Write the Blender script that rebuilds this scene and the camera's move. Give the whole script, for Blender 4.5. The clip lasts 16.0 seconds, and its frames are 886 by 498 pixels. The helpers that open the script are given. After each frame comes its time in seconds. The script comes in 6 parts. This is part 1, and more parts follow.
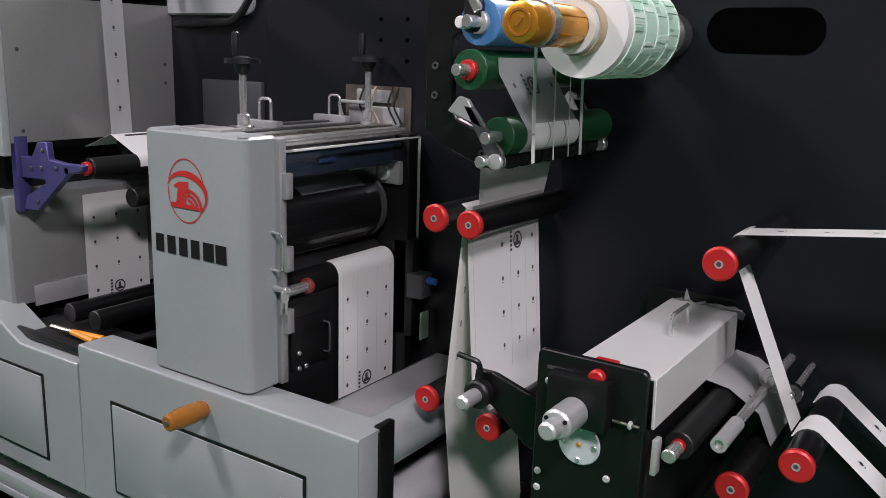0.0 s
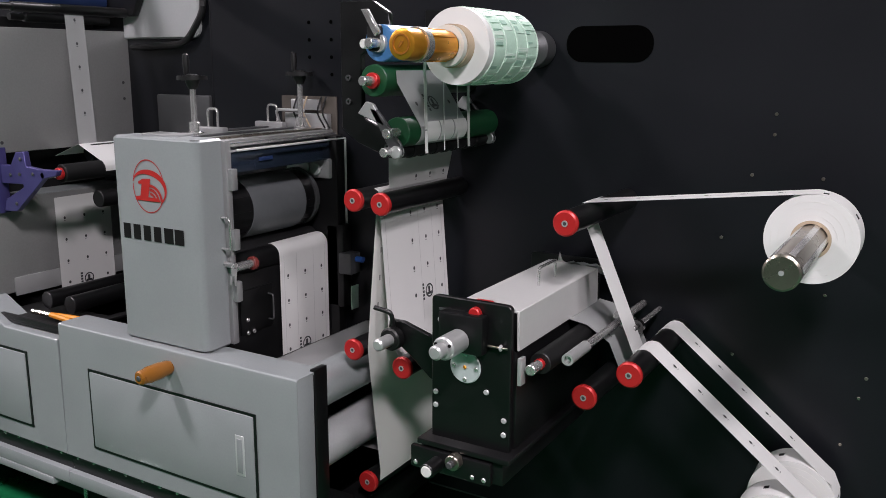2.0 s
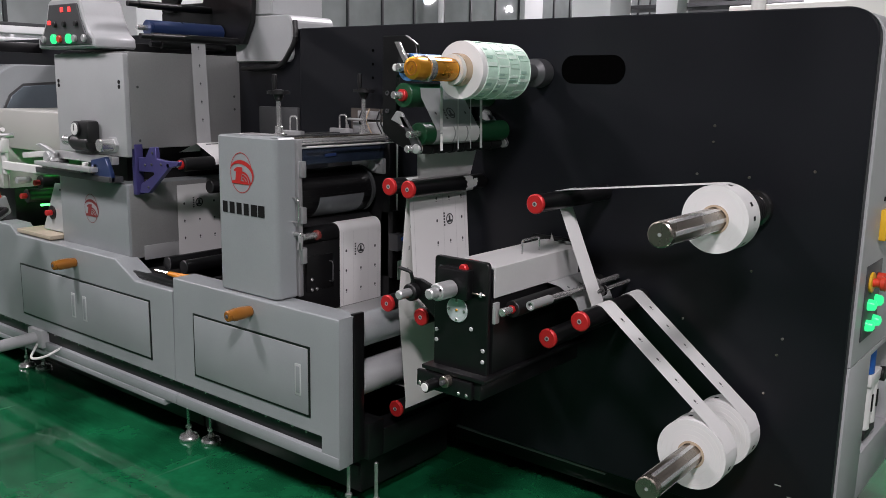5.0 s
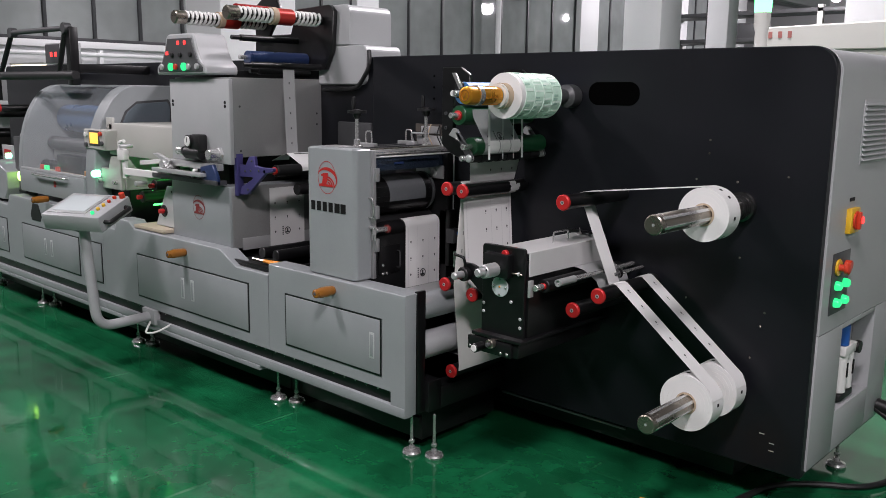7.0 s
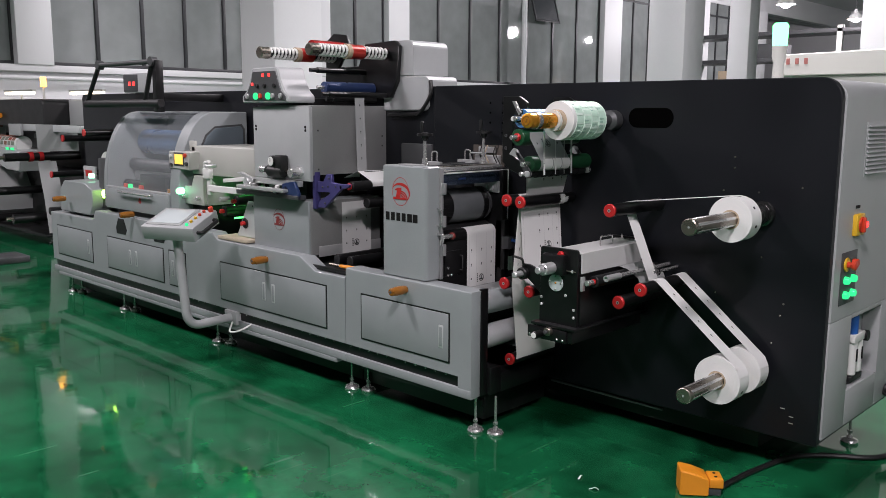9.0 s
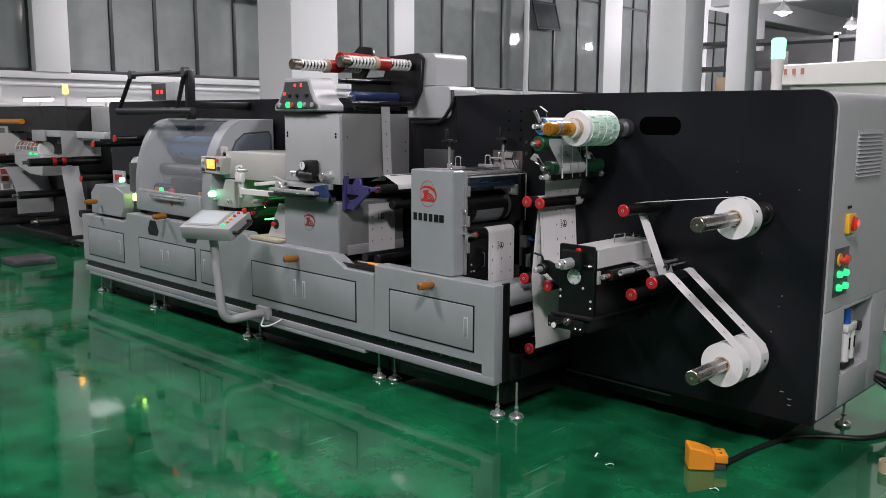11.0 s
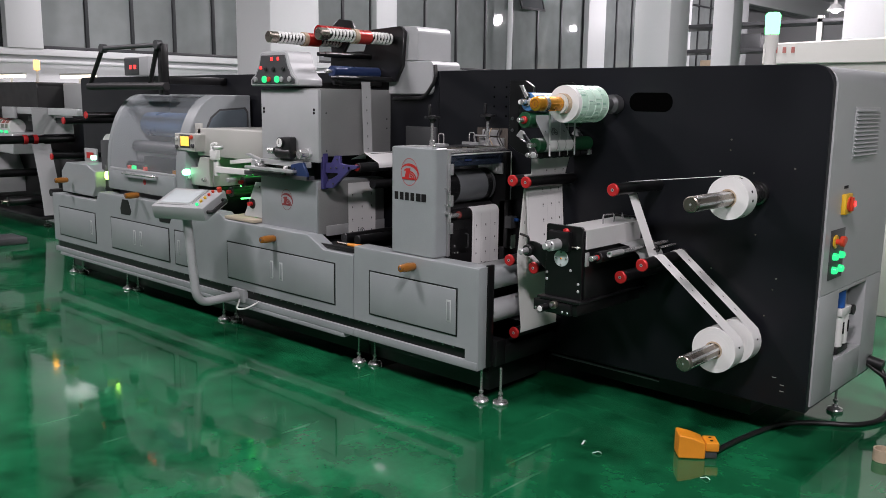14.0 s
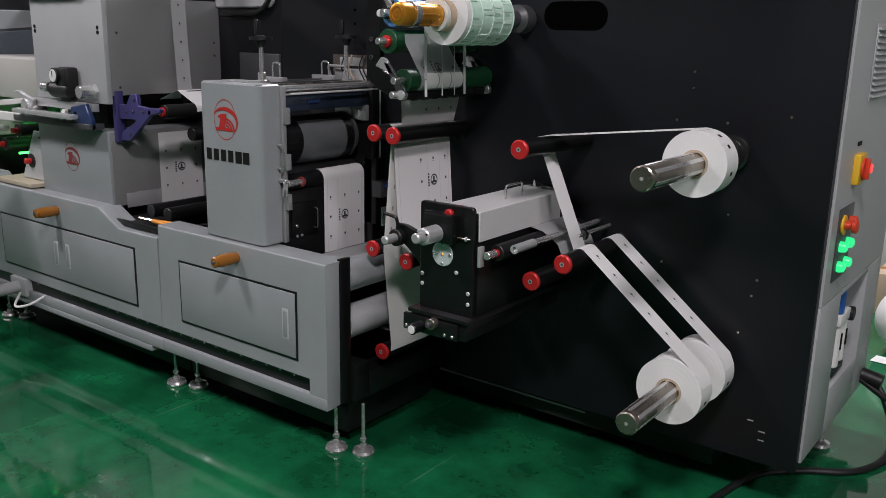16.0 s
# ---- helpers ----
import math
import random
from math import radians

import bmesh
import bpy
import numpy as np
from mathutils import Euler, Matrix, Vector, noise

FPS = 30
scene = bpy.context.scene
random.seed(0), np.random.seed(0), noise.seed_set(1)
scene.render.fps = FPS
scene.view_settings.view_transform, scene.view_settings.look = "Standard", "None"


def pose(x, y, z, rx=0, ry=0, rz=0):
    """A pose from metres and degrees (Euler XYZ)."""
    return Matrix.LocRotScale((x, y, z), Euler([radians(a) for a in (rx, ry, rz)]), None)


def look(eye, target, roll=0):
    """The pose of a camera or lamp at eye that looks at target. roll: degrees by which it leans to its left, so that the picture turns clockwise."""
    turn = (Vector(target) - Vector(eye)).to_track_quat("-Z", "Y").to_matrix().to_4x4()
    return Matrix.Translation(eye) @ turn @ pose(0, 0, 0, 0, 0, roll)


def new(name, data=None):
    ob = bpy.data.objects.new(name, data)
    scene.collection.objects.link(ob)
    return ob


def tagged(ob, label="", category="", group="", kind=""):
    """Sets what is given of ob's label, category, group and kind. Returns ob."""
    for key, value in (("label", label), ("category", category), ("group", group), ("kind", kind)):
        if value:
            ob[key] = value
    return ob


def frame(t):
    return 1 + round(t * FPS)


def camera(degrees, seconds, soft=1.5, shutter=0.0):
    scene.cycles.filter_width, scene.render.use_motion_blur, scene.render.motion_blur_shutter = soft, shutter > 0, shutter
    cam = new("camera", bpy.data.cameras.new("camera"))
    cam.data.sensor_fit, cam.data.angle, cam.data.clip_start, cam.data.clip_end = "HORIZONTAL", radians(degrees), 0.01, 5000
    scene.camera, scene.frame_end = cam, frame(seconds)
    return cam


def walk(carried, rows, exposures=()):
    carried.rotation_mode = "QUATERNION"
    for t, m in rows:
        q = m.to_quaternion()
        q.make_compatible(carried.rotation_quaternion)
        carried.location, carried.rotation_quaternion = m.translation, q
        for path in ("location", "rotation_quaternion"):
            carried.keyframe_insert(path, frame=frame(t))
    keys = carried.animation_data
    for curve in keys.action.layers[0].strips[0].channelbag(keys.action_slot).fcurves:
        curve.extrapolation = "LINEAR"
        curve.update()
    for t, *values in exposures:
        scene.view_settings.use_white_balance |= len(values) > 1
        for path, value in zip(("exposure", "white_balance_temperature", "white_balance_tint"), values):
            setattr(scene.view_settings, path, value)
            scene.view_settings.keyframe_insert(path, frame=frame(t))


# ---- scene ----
cam = camera(54.5, 16.0, soft=0.6)
PATH = [
    (0, (-0.06, 0.054, 1.528), (-1.134, 1.681, 1.081), 1.7),
    (0.5, (0.067, -0.009, 1.531), (-0.991, 1.626, 1.071), 1.4),
    (1, (0.133, -0.091, 1.528), (-0.899, 1.569, 1.103), 1.2),
    (1.5, (0.205, -0.201, 1.532), (-0.788, 1.483, 1.111), 0.9),
    (2, (0.282, -0.271, 1.539), (-0.712, 1.412, 1.116), 0.3),
    (2.5, (0.401, -0.293, 1.535), (-0.612, 1.383, 1.13), 0.1),
    (3, (0.559, -0.305, 1.53), (-0.478, 1.349, 1.096), 0.7),
    (3.5, (0.647, -0.361, 1.532), (-0.418, 1.268, 1.073), 0.9),
    (4, (0.706, -0.492, 1.529), (-0.366, 1.137, 1.085), 1.1),
    (4.5, (0.789, -0.588, 1.531), (-0.321, 1.022, 1.11), 0.9),
    (5, (0.934, -0.649, 1.528), (-0.294, 0.885, 1.155), 1.0),
    (5.2, (0.985, -0.69, 1.527), (-0.300, 0.797, 1.159), 1.1),
    (7.3, (1.441, -1.228, 1.603), (0.101, 0.213, 1.247), 0.8),
    (7.5, (1.462, -1.278, 1.609), (0.113, 0.16, 1.275), 1.0),
    (8, (1.485, -1.465, 1.614), (0.129, -0.026, 1.313), 0.7),
    (8.5, (1.537, -1.602, 1.628), (0.189, -0.16, 1.306), 0.5),
    (9, (1.655, -1.726, 1.614), (0.284, -0.305, 1.299), 0.3),
    (11.5, (1.801, -2.128, 1.632), (0.432, -0.699, 1.337), 0.4),
    (12, (1.789, -2.141, 1.618), (0.423, -0.707, 1.336), 0.7),
    (12.5, (1.782, -2.139, 1.617), (0.416, -0.706, 1.334), 0.9),
    (13, (1.779, -2.133, 1.623), (0.408, -0.706, 1.337), 1.0),
    (13.5, (1.762, -2.12, 1.613), (0.402, -0.683, 1.32), 1.1),
    (14, (1.682, -1.966, 1.59), (0.348, -0.516, 1.248), 0.7),
    (14.5, (1.555, -1.701, 1.586), (0.254, -0.235, 1.191), 0.3),
    (15, (1.34, -1.412, 1.576), (0.111, 0.091, 1.096), 0.7),
    (15.5, (1.133, -1.096, 1.54), (-0.059, 0.438, 1.064), 1.1),
    (16, (0.942, -0.709, 1.525), (-0.224, 0.841, 1.038), 1.1),
]
walk(cam, [(t, look(eye, target, roll)) for t, eye, target, roll in PATH],
     exposures=[(0, 0.30, 6250, 24), (3.5, 0.28, 6250, 24), (5.2, 0.10, 6250, 24), (9, 0.17, 6250, 24), (13, 0.12, 6250, 24), (15, 0.14, 6250, 24), (15.5, 0.14, 6250, 24), (16, -0.10, 6250, 24)])


# ---- light ----
world = bpy.data.worlds.new("world")
scene.world = world
world.use_nodes = True
world.node_tree.nodes["Background"].inputs[0].default_value = (0.30, 0.36, 0.45, 1)
world.node_tree.nodes["Background"].inputs[1].default_value = 0.05


def lamp(x, y, z, power, bare=False, size=0.8, color=(1.0, 0.97, 0.92)):
    """A high-bay lamp that shines down."""
    data = bpy.data.lights.new("high_bay_light", "POINT" if bare else "AREA")
    data.energy, data.color = power, color
    if bare:
        data.shadow_soft_size = 0.2
    else:
        data.shape, data.size = "DISK", size
    ob = new("high_bay_light", data)
    ob.location = (x, y, z)
    return ob


LAMPS = [(-7.8, -0.9, 185), (-3.2, -0.9, 120), (1.4, -1.3, 215), (4.2, -0.8, 150), (-11.0, 5.4, 70), (-1.5, 4.6, 225), (-3.4, 7.4, 430), (-9.0, 11.5, 430), (-8.3, 21.8, 820), (-8.2, 26.8, 820)]
LAMP_Z = 4.5
for lx, ly, watts in LAMPS:
    lamp(lx, ly, LAMP_Z - (0.14 if ly > 7 else 0.1), watts, ly > 7)

# ---- materials ----


def nodes_of(name):
    m = bpy.data.materials.new(name)
    m.use_nodes = True
    nt = m.node_tree
    return m, nt, nt.nodes["Principled BSDF"]


def mat(name, color, rough=0.5, metal=0.0, var=0.08, scale=6.0, grain=60.0, bump=0.15, alpha=1.0, rvar=0.1, coat=0.0, spec=0.5):
    """A surface with cloudy variation, fine grain and a little relief."""
    m, nt, b = nodes_of(name)
    n = nt.nodes
    tc = n.new("ShaderNodeTexCoord")
    big, small = n.new("ShaderNodeTexNoise"), n.new("ShaderNodeTexNoise")
    big.inputs["Scale"].default_value, small.inputs["Scale"].default_value = scale, grain
    big.inputs["Detail"].default_value, small.inputs["Detail"].default_value = 5, 3
    for t in (big, small):
        nt.links.new(tc.outputs["Object"], t.inputs["Vector"])
    add = n.new("ShaderNodeMath")
    add.operation = "MULTIPLY_ADD"
    add.inputs[1].default_value = 0.4
    nt.links.new(small.outputs["Fac"], add.inputs[0])
    nt.links.new(big.outputs["Fac"], add.inputs[2])
    ramp = n.new("ShaderNodeMapRange")
    ramp.inputs["From Min"].default_value, ramp.inputs["From Max"].default_value = 0.35, 1.05
    ramp.inputs["To Min"].default_value, ramp.inputs["To Max"].default_value = 1 - var, 1 + var
    nt.links.new(add.outputs[0], ramp.inputs["Value"])
    mix = n.new("ShaderNodeVectorMath")
    mix.operation = "SCALE"
    mix.inputs[0].default_value = color
    nt.links.new(ramp.outputs[0], mix.inputs["Scale"])
    nt.links.new(mix.outputs[0], b.inputs["Base Color"])
    rr = n.new("ShaderNodeMapRange")
    rr.inputs["To Min"].default_value, rr.inputs["To Max"].default_value = max(0.02, rough - rvar), min(1, rough + rvar)
    nt.links.new(big.outputs["Fac"], rr.inputs["Value"])
    nt.links.new(rr.outputs[0], b.inputs["Roughness"])
    b.inputs["Metallic"].default_value = metal
    b.inputs["Coat Weight"].default_value = coat
    b.inputs["Coat Roughness"].default_value = 0.08
    b.inputs["Specular IOR Level"].default_value = spec
    b.inputs["Alpha"].default_value = alpha
    if bump:
        bp = n.new("ShaderNodeBump")
        bp.inputs["Strength"].default_value = bump
        bp.inputs["Distance"].default_value = 0.0006
        nt.links.new(small.outputs["Fac"], bp.inputs["Height"])
        nt.links.new(bp.outputs[0], b.inputs["Normal"])
    return m


def glow(name, color, strength, base=(0.1, 0.1, 0.1)):
    m, nt, b = nodes_of(name)
    b.inputs["Base Color"].default_value = (*base, 1)
    b.inputs["Emission Color"].default_value = (*color, 1)
    b.inputs["Emission Strength"].default_value = strength
    b.inputs["Roughness"].default_value = 0.3
    return m


def clear(name, color, rough, alpha):
    """Clear plastic or glass sheet."""
    m, nt, b = nodes_of(name)
    b.inputs["Base Color"].default_value = (*color, 1)
    b.inputs["Roughness"].default_value = rough
    b.inputs["Alpha"].default_value = alpha
    return m


GREY = mat("grey powder coat", (0.272, 0.294, 0.300), 0.40, 0.0, 0.09, 5.0, 160.0, 0.5, coat=0.15)
GREY2 = mat("light grey powder coat", (0.37, 0.38, 0.386), 0.40, 0.0, 0.08, 5.0, 160.0, 0.45)
STEEL = mat("brushed stainless steel", (0.46, 0.465, 0.47), 0.36, 0.6, 0.08, 4.0, 160.0, 0.25)
PLATE = mat("black satin paint", (0.0066, 0.0073, 0.0098), 0.40, 0.0, 0.25, 2.0, 240.0, 0.25, rvar=0.09, spec=0.32)
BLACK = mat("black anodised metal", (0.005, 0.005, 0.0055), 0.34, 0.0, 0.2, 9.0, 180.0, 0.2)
RUBBER = mat("black rubber", (0.007, 0.007, 0.0075), 0.48, 0.0, 0.2, 9.0, 120.0, 0.3)
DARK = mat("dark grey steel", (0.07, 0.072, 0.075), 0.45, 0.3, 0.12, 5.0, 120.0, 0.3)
SHEETSTEEL = mat("dull stainless sheet", (0.31, 0.315, 0.31), 0.36, 0.4, 0.14, 3.0, 160.0, 0.3)
CHROME = mat("polished steel", (0.64, 0.64, 0.63), 0.24, 0.8, 0.06, 9.0, 120.0, 0.1)
ALU = mat("turned aluminium", (0.54, 0.55, 0.55), 0.34, 0.55, 0.06, 9.0, 200.0, 0.2)
NICKEL = mat("worn nickel shaft", (0.30, 0.27, 0.23), 0.28, 0.9, 0.12, 9.0, 120.0, 0.2)
RED = mat("red anodised aluminium", (0.52, 0.022, 0.022), 0.38, 0.25, 0.06, 20.0, 200.0, 0.2)
GOLD = mat("gold anodised aluminium", (0.75, 0.33, 0.03), 0.3, 0.75, 0.06, 20.0, 200.0, 0.2)
BROWN = mat("amber plastic knob", (0.32, 0.12, 0.016), 0.28, 0.15, 0.1, 14.0, 200.0, 0.2)
PAPER = mat("white label paper", (0.69, 0.69, 0.68), 0.6, 0.0, 0.025, 6.0, 300.0, 0.1)
PAPER_WARM = mat("white liner paper", (0.72, 0.71, 0.69), 0.6, 0.0, 0.03, 6.0, 300.0, 0.1)
# the laminate's own grey; for plain webs, shade put into the paper colour
PAPER_SHADE = mat("grey laminate and shaded paper", (0.31, 0.32, 0.32), 0.4, 0.0, 0.05, 6.0, 300.0, 0.1)
FILM = mat("translucent printed film", (0.55, 0.56, 0.56), 0.25, 0.0, 0.05, 6.0, 300.0, 0.1, alpha=0.62)
INK = mat("black ink", (0.008, 0.008, 0.008), 0.6, 0, 0.05, 20, 100, 0, spec=0.15)
PRINT = mat("dark grey print", (0.055, 0.056, 0.06), 0.5, 0, 0.05, 20, 100, 0)
INKGREY = mat("grey ink", (0.28, 0.28, 0.28), 0.5, 0, 0.05, 20, 100, 0)
INKRED = mat("red print", (0.44, 0.02, 0.017), 0.45, 0, 0.05, 20, 100, 0)
GREENRUB = mat("green rubber roller", (0.007, 0.065, 0.024), 0.42, 0, 0.1, 12, 150, 0.2)
BLUERUB = mat("blue rubber roller", (0.06, 0.19, 0.42), 0.45, 0, 0.1, 12, 150, 0.2)
BLUEDARK = mat("dark blue roller", (0.02, 0.04, 0.12), 0.3, 0.2, 0.1, 12, 150, 0.2)
PURPLE = mat("purple anodised plate", (0.085, 0.075, 0.24), 0.38, 0.45, 0.08, 12, 150, 0.2)
MINT = mat("mint waste label stock", (0.50, 0.70, 0.58), 0.55, 0, 0.10, 40, 160, 0.4)
MINTPALE = mat("pale mint label layers", (0.64, 0.78, 0.69), 0.55, 0, 0.10, 40, 160, 0.4)
MINTDARK = mat("mint label edges", (0.30, 0.48, 0.39), 0.6, 0, 0.06, 14, 120, 0.2)
CARD = mat("cardboard core", (0.42, 0.33, 0.23), 0.8, 0, 0.08, 20, 120, 0.2)
WALLP = mat("white wall paint", (0.74, 0.75, 0.76), 0.65, 0, 0.03, 0.8, 40, 0.2)
BEAMP = mat("grey ceiling paint", (0.52, 0.53, 0.54), 0.7, 0, 0.06, 0.7, 30, 0.2)
FRAMEP = mat("dark window frame", (0.04, 0.042, 0.045), 0.4, 0.2, 0.1, 3, 80, 0.1)
CREAM = mat("cream powder coat", (0.62, 0.62, 0.58), 0.45, 0, 0.04, 3, 150, 0.2)
STONE = mat("warm grey powder coat", (0.43, 0.43, 0.40), 0.45, 0, 0.05, 3, 150, 0.2)
YELLOW = mat("yellow plastic", (0.72, 0.42, 0.02), 0.4, 0, 0.05, 12, 120, 0.1)
ORANGE = mat("orange painted cast metal", (0.75, 0.27, 0.015), 0.4, 0, 0.06, 12, 120, 0.2)
BLUEP = mat("blue plastic", (0.02, 0.10, 0.38), 0.4, 0, 0.05, 12, 120, 0.1)
WHITEP = mat("white plastic", (0.70, 0.70, 0.68), 0.4, 0, 0.03, 12, 120, 0.1)
COVERGREY = mat("pale grey sheet metal", (0.50, 0.50, 0.495), 0.42, 0, 0.05, 9, 120, 0.2)
PULLGREY = mat("pale satin pull", (0.50, 0.52, 0.52), 0.35, 0.2, 0.05, 12, 120, 0.1)
DARKSTEEL = mat("dark polished steel", (0.10, 0.10, 0.10), 0.22, 0.9, 0.1, 9, 120, 0.1)
REDP = mat("red plastic", (0.60, 0.05, 0.02), 0.35, 0, 0.05, 12, 120, 0.1)
WOOD = mat("beige laminated board", (0.42, 0.36, 0.27), 0.5, 0, 0.08, 8, 80, 0.2)
GREENGLOW = glow("lit green lamp", (0.01, 0.85, 0.24), 1.15, (0.0, 0.10, 0.03))
LENSGLOW = glow("bright green lens", (0.22, 1.0, 0.45), 4.0)
CUREGLOW = glow("green curing tube", (0.04, 1.0, 0.12), 4.0)
BEACONGLOW = glow("beacon green lens", (0.10, 1.0, 0.26), 5.0, (0.0, 0.2, 0.05))
REDGLOW = glow("lit red lamp", (1.0, 0.04, 0.03), 2.2, (0.3, 0.02, 0.02))
YELGLOW = glow("lit amber screen", (1.0, 0.62, 0.05), 1.3)
LAMPGLOW = glow("lamp glass", (1.0, 0.96, 0.88), 14.0)
TUBEGLOW = glow("fluorescent tube", (1.0, 0.93, 0.66), 2.6)
ACRYL = clear("clear acrylic", (0.85, 0.9, 0.92), 0.05, 0.06)
SMOKE = clear("clear acrylic hood", (0.80, 0.86, 0.90), 0.05, 0.15)
GLASS = mat("dusty window glass", (0.225, 0.245, 0.242), 0.03, 0.0, 0.30, 0.5, 3.0, 0.0, rvar=0.015)


def floor_material():
    """Green epoxy with cloudy dark patches, scuffs and fine scratches."""
    m, nt, b = nodes_of("green epoxy floor")
    n = nt.nodes
    tc = n.new("ShaderNodeTexCoord")

    def noise(scale, detail, rough=0.5, stretch=None, turn=0.0):
        t = n.new("ShaderNodeTexNoise")
        t.inputs["Scale"].default_value, t.inputs["Detail"].default_value, t.inputs["Roughness"].default_value = scale, detail, rough
        src = tc.outputs["Object"]
        if stretch:
            mp = n.new("ShaderNodeMapping")
            mp.inputs["Scale"].default_value = stretch
            mp.inputs["Rotation"].default_value = (0, 0, turn)
            nt.links.new(src, mp.inputs["Vector"])
            src = mp.outputs[0]
        nt.links.new(src, t.inputs["Vector"])
        return t

    def ranged(src, f0, f1, t0, t1):
        r = n.new("ShaderNodeMapRange")
        for key, v in (("From Min", f0), ("From Max", f1), ("To Min", t0), ("To Max", t1)):
            r.inputs[key].default_value = v
        nt.links.new(src, r.inputs["Value"])
        return r.outputs[0]

    def joined(op, a, c):
        q = n.new("ShaderNodeMath")
        q.operation = op
        for i, v in enumerate((a, c)):
            if isinstance(v, float):
                q.inputs[i].default_value = v
            else:
                nt.links.new(v, q.inputs[i])
        return q.outputs[0]

    cloud, patch, fine = noise(0.8, 7, 0.6), noise(3.5, 6, 0.65), noise(26.0, 4)
    f = joined("ADD", joined("MULTIPLY", cloud.outputs["Fac"], 0.5), joined("MULTIPLY", patch.outputs["Fac"], 0.5))
    cr = n.new("ShaderNodeValToRGB")
    cr.color_ramp.elements[0].position, cr.color_ramp.elements[0].color = 0.36, (0.0015, 0.022, 0.008, 1)
    cr.color_ramp.elements[1].position, cr.color_ramp.elements[1].color = 0.64, (0.006, 0.165, 0.062, 1)
    nt.links.new(f, cr.inputs["Fac"])
    marks = None
    for k, (turn, s) in enumerate(((0.3, 22.0), (1.1, 17.0), (2.2, 26.0))):
        q = ranged(noise(s, 2, 0.5, (1.0, 0.03, 1.0), turn).outputs["Fac"], 0.70, 0.76, 0.0, 1.0)
        marks = q if marks is None else joined("MAXIMUM", marks, q)
    marks = joined("MULTIPLY", marks, ranged(patch.outputs["Fac"], 0.45, 0.62, 0.0, 0.5))
    mix = n.new("ShaderNodeMix")
    mix.data_type = "RGBA"
    nt.links.new(marks, mix.inputs["Factor"])
    nt.links.new(cr.outputs["Color"], mix.inputs["A"])
    mix.inputs["B"].default_value = (0.10, 0.22, 0.15, 1)
    nt.links.new(mix.outputs["Result"], b.inputs["Base Color"])
    rough = joined("ADD", ranged(patch.outputs["Fac"], 0.35, 0.65, 0.02, 0.075), ranged(fine.outputs["Fac"], 0.3, 0.7, 0.0, 0.035))
    nt.links.new(joined("ADD", rough, joined("MULTIPLY", marks, 0.3)), b.inputs["Roughness"])
    height = joined("ADD", noise(2.2, 3).outputs["Fac"], joined("MULTIPLY", fine.outputs["Fac"], 0.03))
    bp = n.new("ShaderNodeBump")
    bp.inputs["Strength"].default_value, bp.inputs["Distance"].default_value = 0.45, 0.005
    nt.links.new(height, bp.inputs["Height"])
    nt.links.new(bp.outputs[0], b.inputs["Normal"])
    return m


FLOOR = floor_material()

# ---- mesh helpers ----


def origin_of(ob):
    o = Vector((0, 0, 0))
    while ob:
        o += ob.location
        ob = ob.parent
    return o


def part(name, bm, material, parent=None, label="", smooth=True):
    """Links a bmesh given in world metres as one mesh, under its parent."""
    if parent:
        bmesh.ops.translate(bm, verts=bm.verts, vec=-origin_of(parent))
    me = bpy.data.meshes.new(name)
    bm.to_mesh(me)
    bm.free()
    me.materials.append(material)
    if smooth:
        me.shade_smooth()
        me.set_sharp_from_angle(angle=radians(35))
    ob = new(name, me)
    ob.parent = parent
    if label:
        tagged(ob, label)
    return ob


def thing(name, at, label, category, group="", kind=""):
    ob = new(name)
    ob.location = at
    ob.empty_display_size = 0.05
    return tagged(ob, label, category, group, kind)


def box(x0, x1, y0, y1, z0, z1, bevel=0.004, seg=2, into=None):
    bm = bmesh.new()
    bmesh.ops.create_cube(bm, size=1)
    for v in bm.verts:
        v.co = ((x0 + x1) / 2 + v.co.x * (x1 - x0), (y0 + y1) / 2 + v.co.y * (y1 - y0), (z0 + z1) / 2 + v.co.z * (z1 - z0))
    if bevel:
        bevel = min(bevel, 0.45 * min(x1 - x0, y1 - y0, z1 - z0))
        bmesh.ops.bevel(bm, geom=bm.edges[:], offset=bevel, segments=seg, affect="EDGES", profile=0.5)
    return merged(into, bm)


def merged(into, bm):
    if into is None:
        return bm
    me = bpy.data.meshes.new("tmp")
    bm.to_mesh(me)
    bm.free()
    into.from_mesh(me)
    bpy.data.meshes.remove(me)
    return into


AXES = {"x": Matrix.Rotation(radians(90), 3, "Y"), "y": Matrix.Rotation(radians(-90), 3, "X"), "z": Matrix.Identity(3)}


def lathe(profile, at, axis="y", seg=32, into=None):
    """A turned body: profile of (radius, distance along the axis), closed at both ends."""
    bm = bmesh.new()
    rings = []
    for r, d in profile:
        rings.append([bm.verts.new((max(r, 1e-5) * math.cos(2 * math.pi * i / seg), max(r, 1e-5) * math.sin(2 * math.pi * i / seg), d)) for i in range(seg)])
    for a, b in zip(rings, rings[1:]):
        for i in range(seg):
            bm.faces.new((a[i], a[(i + 1) % seg], b[(i + 1) % seg], b[i]))
    bm.faces.new(rings[0][::-1])
    bm.faces.new(rings[-1])
    bm.transform(AXES[axis].to_4x4())
    bmesh.ops.translate(bm, verts=bm.verts, vec=at)
    return merged(into, bm)


def cyl(r, a, b, at, axis="y", seg=28, edge=0.002, into=None):
    e = min(edge, r * 0.4, abs(b - a) * 0.4)
    return lathe([(r - e, a), (r, a + e), (r, b - e), (r - e, b)], at, axis, seg, into)


